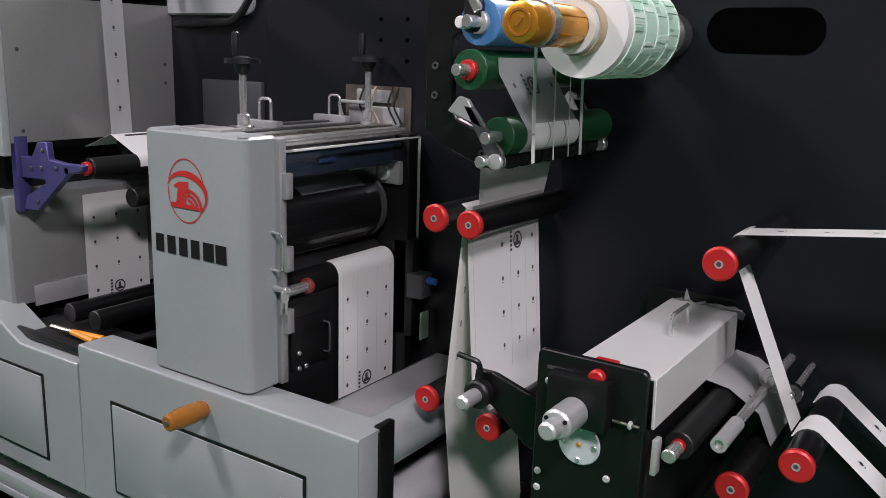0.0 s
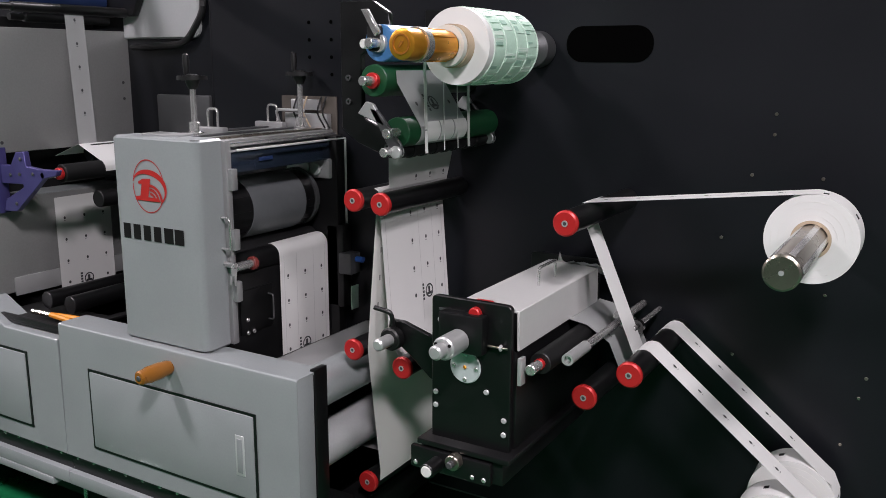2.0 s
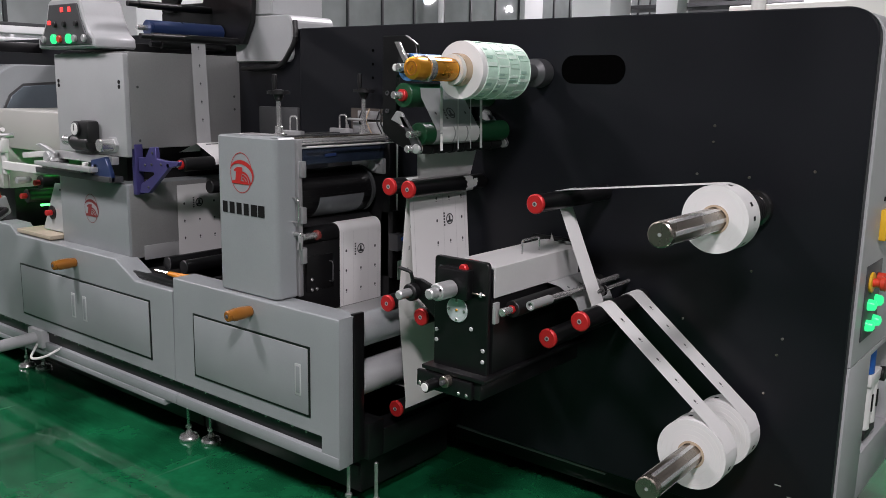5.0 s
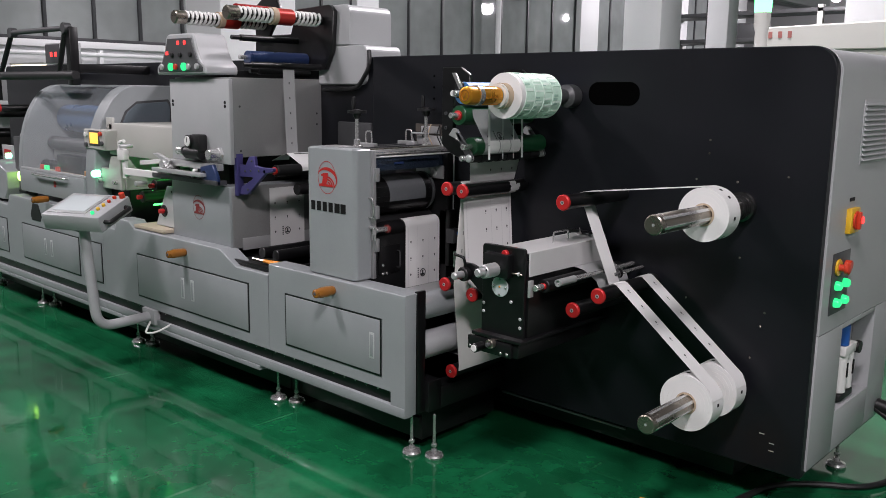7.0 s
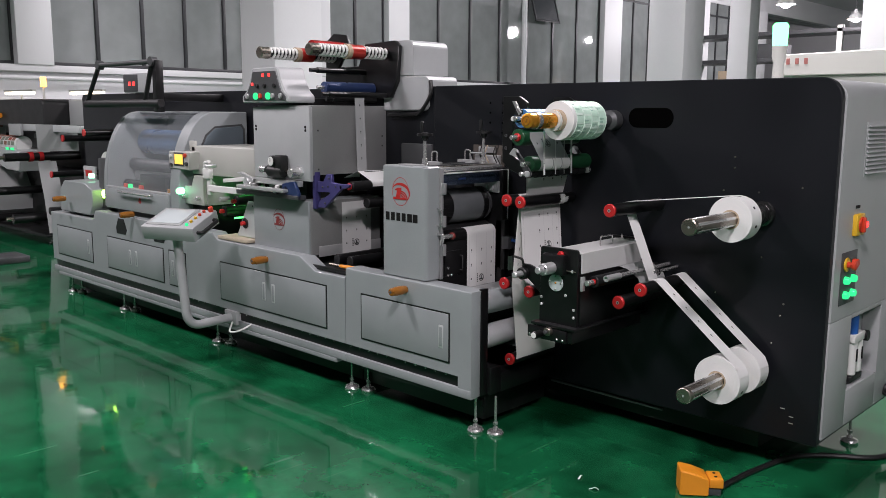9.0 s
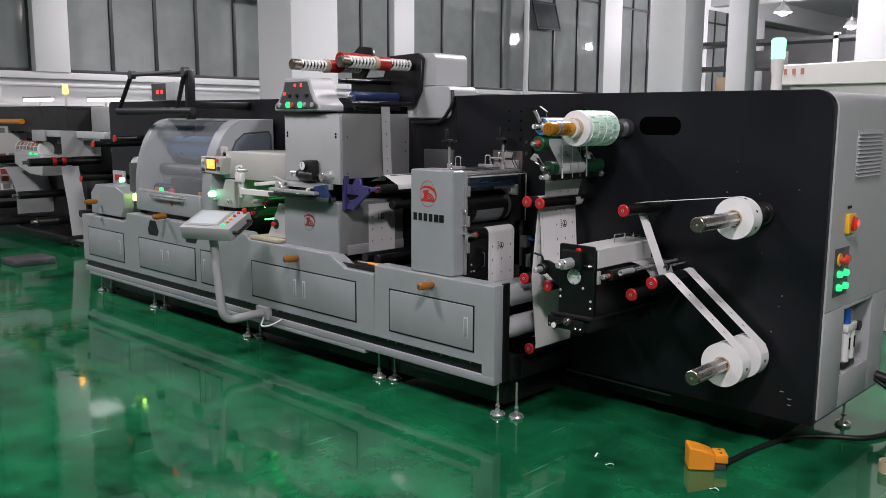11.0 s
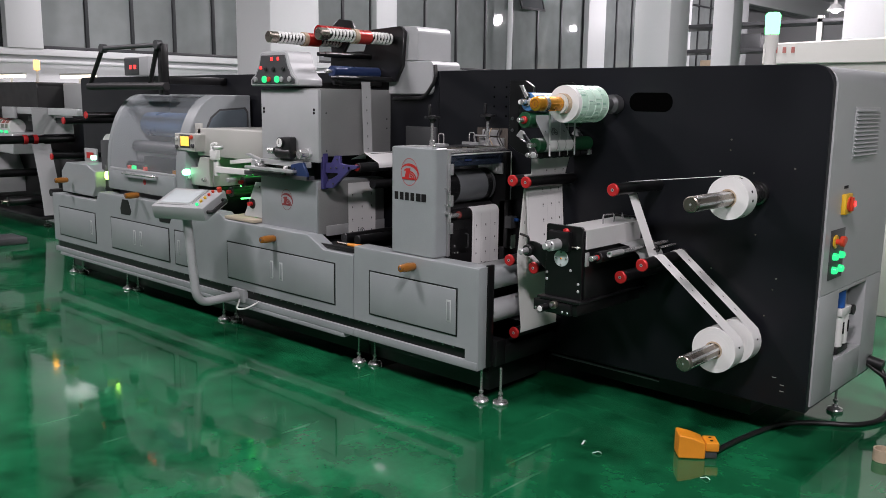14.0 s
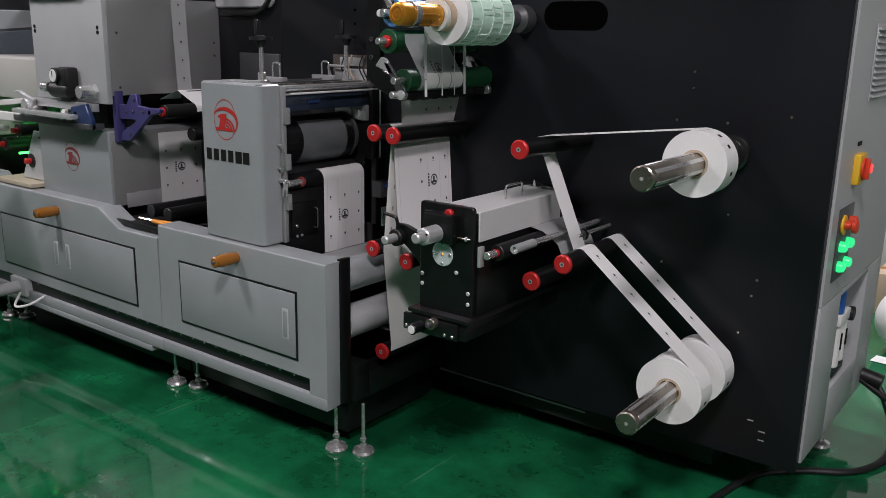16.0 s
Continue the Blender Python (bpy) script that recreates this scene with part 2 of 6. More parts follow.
def tube(r, r2, a, b, at, axis="y", seg=36, into=None):
    """A hollow ring with outer radius r and bore r2."""
    bm = bmesh.new()
    prof = [(r, a), (r, b), (r2, b), (r2, a)]
    rings = [[bm.verts.new((q * math.cos(2 * math.pi * i / seg), q * math.sin(2 * math.pi * i / seg), d)) for i in range(seg)] for q, d in prof]
    for k in range(4):
        p, q = rings[k], rings[(k + 1) % 4]
        for i in range(seg):
            bm.faces.new((p[i], p[(i + 1) % seg], q[(i + 1) % seg], q[i]))
    bm.transform(AXES[axis].to_4x4())
    bmesh.ops.translate(bm, verts=bm.verts, vec=at)
    return merged(into, bm)


def prism(points, a, b, plane="xz", bevel=0.003, into=None):
    """An outline in the plane, drawn out from a to b along the third axis."""
    bm = bmesh.new()

    def put(p, d):
        return {"xz": (p[0], d, p[1]), "xy": (p[0], p[1], d), "yz": (d, p[0], p[1])}[plane]

    lo = [bm.verts.new(put(p, a)) for p in points]
    hi = [bm.verts.new(put(p, b)) for p in points]
    k = len(points)
    bm.faces.new(lo)
    bm.faces.new(hi[::-1])
    for i in range(k):
        bm.faces.new((lo[i], hi[i], hi[(i + 1) % k], lo[(i + 1) % k]))
    bmesh.ops.recalc_face_normals(bm, faces=bm.faces)
    if bevel:
        bmesh.ops.bevel(bm, geom=bm.edges[:], offset=bevel, segments=1, affect="EDGES")
    return merged(into, bm)


def rounded(x0, x1, z0, z1, r, corners="abcd", n=6):
    """A rectangle's outline; a: low left, b: low right, c: high right, d: high left are rounded."""
    out = []
    for key, cx, cz, start in (("a", x0, z0, 180), ("b", x1, z0, 270), ("c", x1, z1, 0), ("d", x0, z1, 90)):
        if key in corners:
            mx, mz = cx + (r if cx == x0 else -r), cz + (r if cz == z0 else -r)
            out += [(mx + r * math.cos(radians(start + 90 * i / n)), mz + r * math.sin(radians(start + 90 * i / n))) for i in range(n + 1)]
        else:
            out.append((cx, cz))
    return out


def rod(points, r, seg=10, into=None):
    """A bent round bar through the points."""
    bm = bmesh.new()
    pts = [Vector(p) for p in points]
    rings = []
    up = Vector((0.137, 0.311, 0.94)).normalized()
    for i, p in enumerate(pts):
        d = (pts[min(i + 1, len(pts) - 1)] - pts[max(i - 1, 0)]).normalized()
        u = d.cross(up).normalized()
        v = d.cross(u).normalized()
        rings.append([bm.verts.new(p + r * (math.cos(2 * math.pi * k / seg) * u + math.sin(2 * math.pi * k / seg) * v)) for k in range(seg)])
    for a, b in zip(rings, rings[1:]):
        for k in range(seg):
            bm.faces.new((a[k], a[(k + 1) % seg], b[(k + 1) % seg], b[k]))
    bm.faces.new(rings[0][::-1])
    bm.faces.new(rings[-1])
    bmesh.ops.recalc_face_normals(bm, faces=bm.faces)
    return merged(into, bm)


def bend(points, r=0.02, n=5):
    """Rounds the corners of a path."""
    pts = [Vector(p) for p in points]
    out = [pts[0]]
    for a, b, c in zip(pts, pts[1:], pts[2:]):
        d, e = (a - b), (c - b)
        k = min(r, d.length * 0.49, e.length * 0.49)
        p, q = b + d.normalized() * k, b + e.normalized() * k
        out += [(1 - s) ** 2 * p + 2 * s * (1 - s) * b + s * s * q for s in (i / n for i in range(n + 1))]
    return out + [pts[-1]]


def sheet(line, y0, y1, thick=0.0008, into=None, shift=None):
    """A web of paper along a line in x, z from y0 to y1; shift gives y offsets point by point, or pairs for the two edges."""
    bm = bmesh.new()
    pts = [Vector((p[0], p[1])) for p in line]
    rows = []
    for i, p in enumerate(pts):
        d = (pts[min(i + 1, len(pts) - 1)] - pts[max(i - 1, 0)]).normalized()
        n = Vector((-d.y, d.x)) * thick / 2
        s = shift[i] if shift else 0
        s0, s1 = s if isinstance(s, tuple) else (s, s)
        rows.append([bm.verts.new((q.x, y, q.y)) for q, y in ((p + n, y0 + s0), (p + n, y1 + s1), (p - n, y1 + s1), (p - n, y0 + s0))])
    for a, b in zip(rows, rows[1:]):
        for k in range(4):
            bm.faces.new((a[k], a[(k + 1) % 4], b[(k + 1) % 4], b[k]))
    bm.faces.new(rows[0][::-1])
    bm.faces.new(rows[-1])
    bmesh.ops.recalc_face_normals(bm, faces=bm.faces)
    return merged(into, bm)


def arc(cx, cz, r, a0, a1, n=10):
    return [(cx + r * math.cos(radians(a0 + (a1 - a0) * i / n)), cz + r * math.sin(radians(a0 + (a1 - a0) * i / n))) for i in range(n + 1)]

# near-black colour that paints the darkness inside slots and holes
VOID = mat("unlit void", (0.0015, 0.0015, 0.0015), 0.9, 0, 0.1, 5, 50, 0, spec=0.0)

# ---- the hall ----
WX = -13.0


def hall():
    bm = box(-30, 30, -25, 45, -0.3, 0.0, 0)
    tagged(part("floor", bm, FLOOR, None, smooth=False), "glossy green epoxy factory floor, scuffed and wavy", "floor", kind="structure")
    bm = box(-30, 30, -25, 45, 6.2, 6.5, 0)
    for i in range(-3, 4):
        box(-30, 30, i * 7.6 + 4.0, i * 7.6 + 4.5, 5.5, 6.25, 0.02, into=bm)
        box(i * 7.6 - 6.6, i * 7.6 - 6.1, -25, 45, 5.5, 6.24, 0.02, into=bm)
    tagged(part("ceiling", bm, BEAMP, None, smooth=False), "grey painted concrete ceiling with crossing beams", "ceiling", kind="structure")
    # window wall along y: sill band, piers, and the panes in dark frames
    w = thing("wall_west", (WX, 8, 0), "white plastered factory wall with a long band of dark windows", "wall", kind="structure")
    part("lower_wall", box(WX - 0.3, WX, -25, 45, 0, 2.22, 0.01), WALLP, w)
    part("upper_wall", box(WX - 0.3, WX, -25, 45, 5.4, 6.2, 0.01), WALLP, w)
    part("sill", box(WX - 0.1, WX + 0.12, -25, 45, 2.22, 2.33, 0.01), WALLP, w)
    piers = [(-9.0, -8.2), (-2.6, -1.8), (3.60, 4.17), (8.30, 9.9), (11.55, 12.18), (20.03, 20.95), (25.5, 26.4), (30, 31)]
    for a, b in piers:
        part("pier", box(WX - 0.25, WX + 0.15, a, b, 2.33, 5.4, 0.01), WALLP, w)
    k = 0
    for (a, b), (c, d) in zip(piers, piers[1:]):
        k += 1
        win = thing("window_%d" % k, (WX - 0.1, (b + c) / 2, 2.33), "dark factory window with black metal mullions reflecting the hall lamps", "window", kind="structure")
        n = max(2, round((c - b) / (0.84 if c < 10 else 1.12 if c < 21 else 0.92)))
        part("window_frame", box(WX - 0.12, WX - 0.02, b, c, 2.33, 2.39, 0.005, into=box(WX - 0.12, WX - 0.02, b, c, 4.94, 5.0, 0.005)), FRAMEP, win)
        for i in range(n + 1):
            y = b + (c - b) * i / n
            part("mullion", box(WX - 0.12, WX - 0.02, y - 0.03, y + 0.03, 2.39, 5.4, 0.005), FRAMEP, win)
        for i in range(n):
            y = b + (c - b) * i / n
            part("pane", box(WX - 0.08, WX - 0.065, y + 0.03, y + (c - b) / n - 0.03, 2.39, 5.4, 0), GLASS, win)
        for sy, sz in ((7.50, 3.80), (16.68, 3.96)):
            if b < sy < c:
                # a top-hung sash tilted open
                w0, w1 = sy, sy + (0.75 if c < 10 else 1.05)
                sash = box(-0.02, 0.02, w0, w1, -0.78, -0.72, 0.004, into=box(-0.02, 0.02, w0, w1, -0.06, 0, 0.004))
                for q in (w0, w1 - 0.05):
                    box(-0.02, 0.02, q, q + 0.05, -0.72, -0.06, 0.004, into=sash)
                tilt = Matrix.Translation((WX + 0.03, 0, sz + 0.78)) @ Matrix.Rotation(radians(-16), 4, "Y")
                sash.transform(tilt)
                part("open_sash", sash, FRAMEP, win, "dark sash tilted open")
                pane = box(-0.006, 0.006, w0 + 0.05, w1 - 0.05, -0.72, -0.06, 0)
                pane.transform(tilt)
                part("sash_pane", pane, mat("dark sash glass", (0.05, 0.055, 0.06), 0.06), win, "dark tilted pane")
    for name, a in (("wall_north", (-30, 30, 40, 40.3)), ("wall_south", (-30, 30, -24.3, -24)), ("wall_east", (14, 14.3, -25, 45))):
        tagged(part(name, box(*a, 0, 6.2, 0), WALLP, None), "plain white plastered factory wall", "wall", kind="structure")
    for x, y, s in ((-6.7, 4.25, 0.66), (-5.94, 11.83, 0.68), (-5.68, 13.83, 0.40), (-1.84, 9.87, 0.66)):
        tagged(part("column", box(x - s / 2, x + s / 2, y - s / 2, y + s / 2, 0, 6.2, 0.02), WALLP, None), "square white painted concrete column", "column", "hall columns", "structure")


hall()


def high_bay(x, y):
    t = thing("pendant_lamp", (x, y, LAMP_Z), "round white high-bay pendant lamp, lit", "lamp", "hall lamps")
    part("reflector", lathe([(0.24, 0.0), (0.25, 0.01), (0.16, 0.14), (0.07, 0.2), (0.05, 0.3)], (x, y, LAMP_Z), "z", 24), WHITEP, t)
    part("bulb", lathe([(0.05, -0.085), (0.10, -0.065), (0.14, -0.02), (0.145, -0.002), (0.05, 0.0)], (x, y, LAMP_Z), "z", 24), LAMPGLOW, t)
    part("stem", cyl(0.012, 0.3, 6.2 - LAMP_Z, (x, y, LAMP_Z), "z", 8), DARK, t)


for lx, ly, watts in LAMPS:
    high_bay(lx, ly)

# ---- the press: benches ----
YF = 1.33


def foot(x, y, top=0.2):
    t = thing("levelling_foot", (x, y, 0), "steel levelling foot with a round pad and threaded rod", "machine foot", "levelling feet")
    part("pad", lathe([(0.04, 0), (0.043, 0.008), (0.038, 0.018), (0.016, 0.026), (0.012, 0.04)], (x, y, 0), "z", 20), CHROME, t)
    part("rod", cyl(0.007, 0.03, top, (x, y, 0), "z", 10), CHROME, t)
    part("nut", cyl(0.014, 0.05, 0.064, (x, y, 0), "z", 6), CHROME, t)
    return t


def pull(parent, x, z):
    part("recessed_pull", box(x - 0.017, x + 0.017, YF - 0.008, YF + 0.004, z - 0.06, z + 0.06, 0.003), PULLGREY, parent, "silver recessed pull")
    part("pull_slot", box(x - 0.009, x + 0.011, YF - 0.0095, YF + 0.002, z - 0.050, z + 0.050, 0.0015), GREY, parent)


def door(parent, x0, x1, pulls, z0=0.355, z1=0.617):
    bm = bmesh.new()
    w = 0.008
    for a in ((x0, x1, z0, z0 + w), (x0, x1, z1 - w, z1), (x0, x0 + w, z0 + w, z1 - w), (x1 - w, x1, z0 + w, z1 - w)):
        box(a[0], a[1], YF - 0.003, YF + 0.001, a[2], a[3], 0, into=bm)
    part("door_gasket", bm, BLACK, parent, "dark door gap", smooth=False)
    part("door_panel", box(x0 + w, x1 - w, YF - 0.006, YF + 0.001, z0 + w, z1 - w, 0.003), GREY, parent)
    for px in pulls:
        pull(parent, px, (z0 + z1) / 2 + 0.0)


def gold_knob(x, z, y=YF):
    t = thing("grip_knob", (x, y, z), "amber ribbed cylinder grip on the press front", "grip", "amber grips")
    part("grip", lathe([(0.019, 0), (0.021, -0.006), (0.0225, -0.012), (0.022, -0.028), (0.024, -0.034), (0.024, -0.078), (0.0215, -0.084), (0.0205, -0.104), (0.016, -0.108)], (x, y, z), "y", 24), BROWN, t)
    part("cap_screw", cyl(0.008, -0.111, -0.105, (x, y, z), "y", 12), DARK, t)
    return t


def folded(a, b, drop, depth=0.105, r=0.007, thick=0.006):
    """The upper edge of a bench front, bent back over a small radius into a ledge."""
    sec = [(YF, -drop)] + [(YF + r - r * math.cos(radians(18 * i)), -r + r * math.sin(radians(18 * i))) for i in range(6)]
    sec += [(YF + depth, 0), (YF + depth, -thick), (YF + 0.018, -thick), (YF + 0.018, -drop)]
    bm = bmesh.new()
    ends = [[bm.verts.new((p[0], y, p[1] + z)) for y, z in sec] for p in (a, b)]
    n = len(sec)
    for i in range(n):
        bm.faces.new((ends[0][i], ends[0][(i + 1) % n], ends[1][(i + 1) % n], ends[1][i]))
    bm.faces.new(ends[0][::-1])
    bm.faces.new(ends[1])
    bmesh.ops.recalc_face_normals(bm, faces=bm.faces)
    return bm


def bench(name, outline, doors, label, slit):
    xs = [p[0] for p in outline]
    t = thing(name, ((min(xs) + max(xs)) / 2, YF, 0.2), label, "machine bench")
    drop = 0.03
    part("front_panel", prism([(x, z - drop if z > 0.5 else z) for x, z in outline], YF, YF + 0.018, bevel=0), GREY, t)
    tops = [p for p in outline if p[1] > 0.5]
    tops.sort()
    for a, b in zip(tops, tops[1:]):
        if b[0] - a[0] < 1e-4:
            continue
        part("top_fold", folded(a, b, drop), GREY, t)
    for d in doors:
        door(t, d[0], d[1], d[2])
    x0, x1 = min(xs), max(xs)
    part("inner_body", box(x0 + 0.01, x1 - 0.012, YF + 0.02, YF + 0.11, 0.2, min(p[1] for p in tops) - 0.012, 0.003), BLACK, t, "black inner body")
    part("base_rail", box(x0, x1, YF - 0.002, YF + 0.05, 0.195, 0.24, 0.004), GREY, t)
    part("vent_gap", box(slit[0], slit[1], YF + 0.019, YF + 0.0195, 0.24, 0.3, 0), BLACK, t)
    n = int((slit[1] - slit[0]) / 0.075)
    for i in range(n):
        x = slit[0] + 0.04 + i * 0.075
        part("bolt", cyl(0.006, -0.006, 0, (x, YF + 0.012, 0.292), "y", 8, 0.001), CHROME, t)
    return t


Z0 = 0.30
B1 = [(-2.065, Z0), (-1.185, Z0), (-1.185, 0.235), (-1.097, 0.235), (-1.097, 0.742), (-2.055, 0.742)]
bench("near_bench", B1, [(-1.925, -1.242, (-1.30,))], "grey powder-coated steel machine bench with a panel door", (-2.065, -1.185))
B2 = [(-3.80, Z0), (-2.067, Z0), (-2.067, 0.685), (-2.34, 0.685), (-2.49, 0.76), (-3.40, 0.76), (-3.46, 0.80), (-3.61, 0.80), (-3.64, 0.73), (-3.80, 0.73)]
bench("middle_bench", B2, [(-3.373, -2.229, (-2.86, -2.76))], "grey steel machine bench with a raised ledge and double doors", (-3.80, -2.067))
B3 = [(-6.145, Z0), (-3.802, Z0), (-3.802, 0.73), (-4.05, 0.73), (-4.10, 0.80), (-5.25, 0.80), (-5.3, 0.722), (-6.145, 0.722)]
bench("far_bench", B3, [(-6.027, -5.327, (-5.40,)), (-5.054, -4.14, (-4.66, -4.56)), (-4.063, -3.673 - 0.15, (-4.0,))], "grey steel machine bench with three panel doors", (-6.1, -3.802))
t = thing("bench_end_return", (-1.1, 1.37, 0.24), "grey folded end of the near bench", "bench end")
part("fold", box(-1.106, -1.0965, YF + 0.001, YF + 0.068, 0.2, 0.7405, 0.003), GREY, t)
part("end_plate", box(-1.112, -1.0935, YF + 0.070, YF + 0.122, 0.2, 0.748, 0.003), BLACK, t, "black end plate")
for fx in (-1.143, -2.119, -3.58, -5.0, -6.0):
    foot(fx, 1.42)
    foot(fx + 0.1, 1.46)
for gx, gz in ((-1.565, 0.69), (-2.83, 0.695), (-4.58, 0.83), (-5.82, 0.86)):
    gold_knob(gx, gz)
# the long floor rail under the middle and far bench
t = thing("floor_rail", (-4.5, 1.35, 0.1), "grey square steel rail along the base of the press", "rail")
part("rail", box(-6.05, -2.15, 1.325, 1.375, 0.17, 0.195, 0.004), GREY, t)

# solid black blocks added to darken the shaded space under the benches
t = thing("bench_shade", (-3.6, 1.7, 0.2), "black blocks standing in for the shade below the benches", "machine frame")
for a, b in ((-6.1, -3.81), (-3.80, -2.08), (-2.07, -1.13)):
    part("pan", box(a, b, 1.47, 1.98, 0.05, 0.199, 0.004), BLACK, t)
    part("shade_rail", box(a, b, 1.455, 1.469, 0.12, 0.16, 0.003), BLACK, t)

# ---- the press: black side plate and grey cabinet ----
PY = 1.985


def side_plate():
    t = thing("side_plate", (-0.8, PY, 0.17), "tall black painted machine side plate with rounded top corner and bolts", "machine frame")
    out = rounded(-2.0, 0.345, 0.17, 1.765, 0.09, "c", 8)
    bm = prism(out, PY, PY + 0.04, bevel=0.004)
    part("plate", bm, PLATE, t)
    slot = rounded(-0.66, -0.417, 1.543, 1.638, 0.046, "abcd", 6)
    # flat inlay on the uncut plate; the slot's inner darkness is only colour
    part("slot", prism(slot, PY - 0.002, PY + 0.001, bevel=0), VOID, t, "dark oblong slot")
    return t


side_plate()


def cabinet():
    t = thing("machine_cabinet", (0.1, 2.4, 0.19), "light grey steel machine cabinet with rounded edge behind the black plate", "cabinet")
    out = rounded(-1.9, 0.352, 0.72, 1.758, 0.085, "c", 8)
    part("upper_body", prism(out, PY + 0.041, 2.93, bevel=0.003), GREY2, t)
    part("lower_body", box(-1.9, 0.268, PY + 0.041, 2.93, 0.193, 0.719, 0.003), GREY2, t)
    for a in ((PY + 0.041, 2.289, 0.193, 0.719), (2.696, 2.93, 0.193, 0.719), (2.29, 2.695, 0.193, 0.36), (2.29, 2.695, 0.70, 0.719)):
        part("side_skin", box(0.269, 0.352, *a, 0.0015), GREY2, t)
    return t


cabinet()

MOVERS = []  # (object, function of time that gives a pose, step in seconds)
CYCLE, REPEAT, SPEED = 1.2, 0.32, 0.32 / 1.2
STROKE = [(0, 0), (0.083, -0.03), (0.167, -0.073), (0.25, -0.045), (0.42, 0.045), (0.5, 0.09), (0.58, 0.13), (0.67, 0.17), (0.75, 0.215), (0.83, 0.26), (0.92, 0.30), (1, 0.32)]


def rocking(t):
    """How far the semi-rotary part of the web has come: forward and a little back in each cycle."""
    u = (t - 3.2) / CYCLE
    k = math.floor(u)
    return REPEAT * k + float(np.interp(u - k, [p[0] for p in STROKE], [p[1] for p in STROKE])) + 0.295


def running(t, at=0.02):
    return at + SPEED * (t - 3.5)


# ---- brand marks as plain shapes ----


def ring_mark(cx, cz, rx, rz, w, y, n=40, a0=0, a1=360, into=None):
    bm = bmesh.new()
    rows = []
    for i in range(n + 1):
        a = radians(a0 + (a1 - a0) * i / n)
        rows.append([bm.verts.new((cx + (rx - k * w) * math.cos(a), y, cz + (rz - k * w) * math.sin(a))) for k in (0, 1)])
    for a, b in zip(rows, rows[1:]):
        bm.faces.new((a[0], b[0], b[1], a[1]))
    bmesh.ops.recalc_face_normals(bm, faces=bm.faces)
    return merged(into, bm)


def emblem(parent, cx, cz, s, y, material):
    """A round red emblem: two thin arcs, a thick slanted bar on a foot, a swelling bow and stripes."""
    bm = ring_mark(cx, cz, 0.063 * s, 0.075 * s, 0.0028 * s, y, a0=20, a1=163)
    ring_mark(cx, cz, 0.063 * s, 0.075 * s, 0.0028 * s, y, a0=176, a1=335, into=bm)
    part("emblem_ring", bm, material, parent, "red ring of the emblem", smooth=False)
    bm = bmesh.new()
    rows = []
    for i in range(29):
        u = i / 28
        a = radians(172 - 222 * u)
        w = (0.0035 + 0.0125 * math.sin(math.pi * min(1, u * 1.02)) ** 1.5) * s
        p = Vector((0.068 * math.cos(a), 0.045 * math.sin(a) - 0.016 * u * u)) * s + Vector((0.004 * s, 0.004 * s))
        d = Vector((math.cos(a), math.sin(a)))
        rows.append([bm.verts.new((cx + q.x, y - 0.0003, cz + q.y)) for q in (p, p - d * w)])
    for a, b in zip(rows, rows[1:]):
        bm.faces.new((a[0], b[0], b[1], a[1]))
    bmesh.ops.recalc_face_normals(bm, faces=bm.faces)
    part("emblem_bow", bm, material, parent, smooth=False)
    bm = bmesh.new()
    for k in range(3):
        ring_mark(cx + 0.006 * s, cz - 0.040 * s, (0.048 - 0.0125 * k) * s, (0.046 - 0.0115 * k) * s, 0.0078 * s, y - 0.0006, n=14, a0=2, a1=98 - 4 * k, into=bm)
    part("emblem_stripes", bm, material, parent, smooth=False)
    f = bmesh.new()
    f.faces.new([f.verts.new((cx + p[0] * s, y - 0.0009, cz + p[1] * s)) for p in ((-0.055, -0.041), (0.046, -0.041), (0.040, -0.031), (-0.002, -0.030), (0.010, 0.022), (-0.022, 0.020), (-0.040, 0.011), (-0.039, 0.005), (-0.026, 0.006), (-0.034, -0.028), (-0.052, -0.031))])
    part("emblem_bar", f, material, parent, smooth=False)


def word_bars(parent, x0, x1, z0, z1, y, material, n=6):
    """A brand word as plain solid blocks."""
    w = (x1 - x0) / n
    for i in range(n):
        a, b = x0 + w * i + 0.10 * w, x0 + w * (i + 1) - (0.22 if i < n - 2 else 0.06) * w
        part("word_block", box(a, b, y - 0.0006, y + 0.0004, z0, z1, 0), material, parent, smooth=False)


# ---- near station: die-cutting unit ----


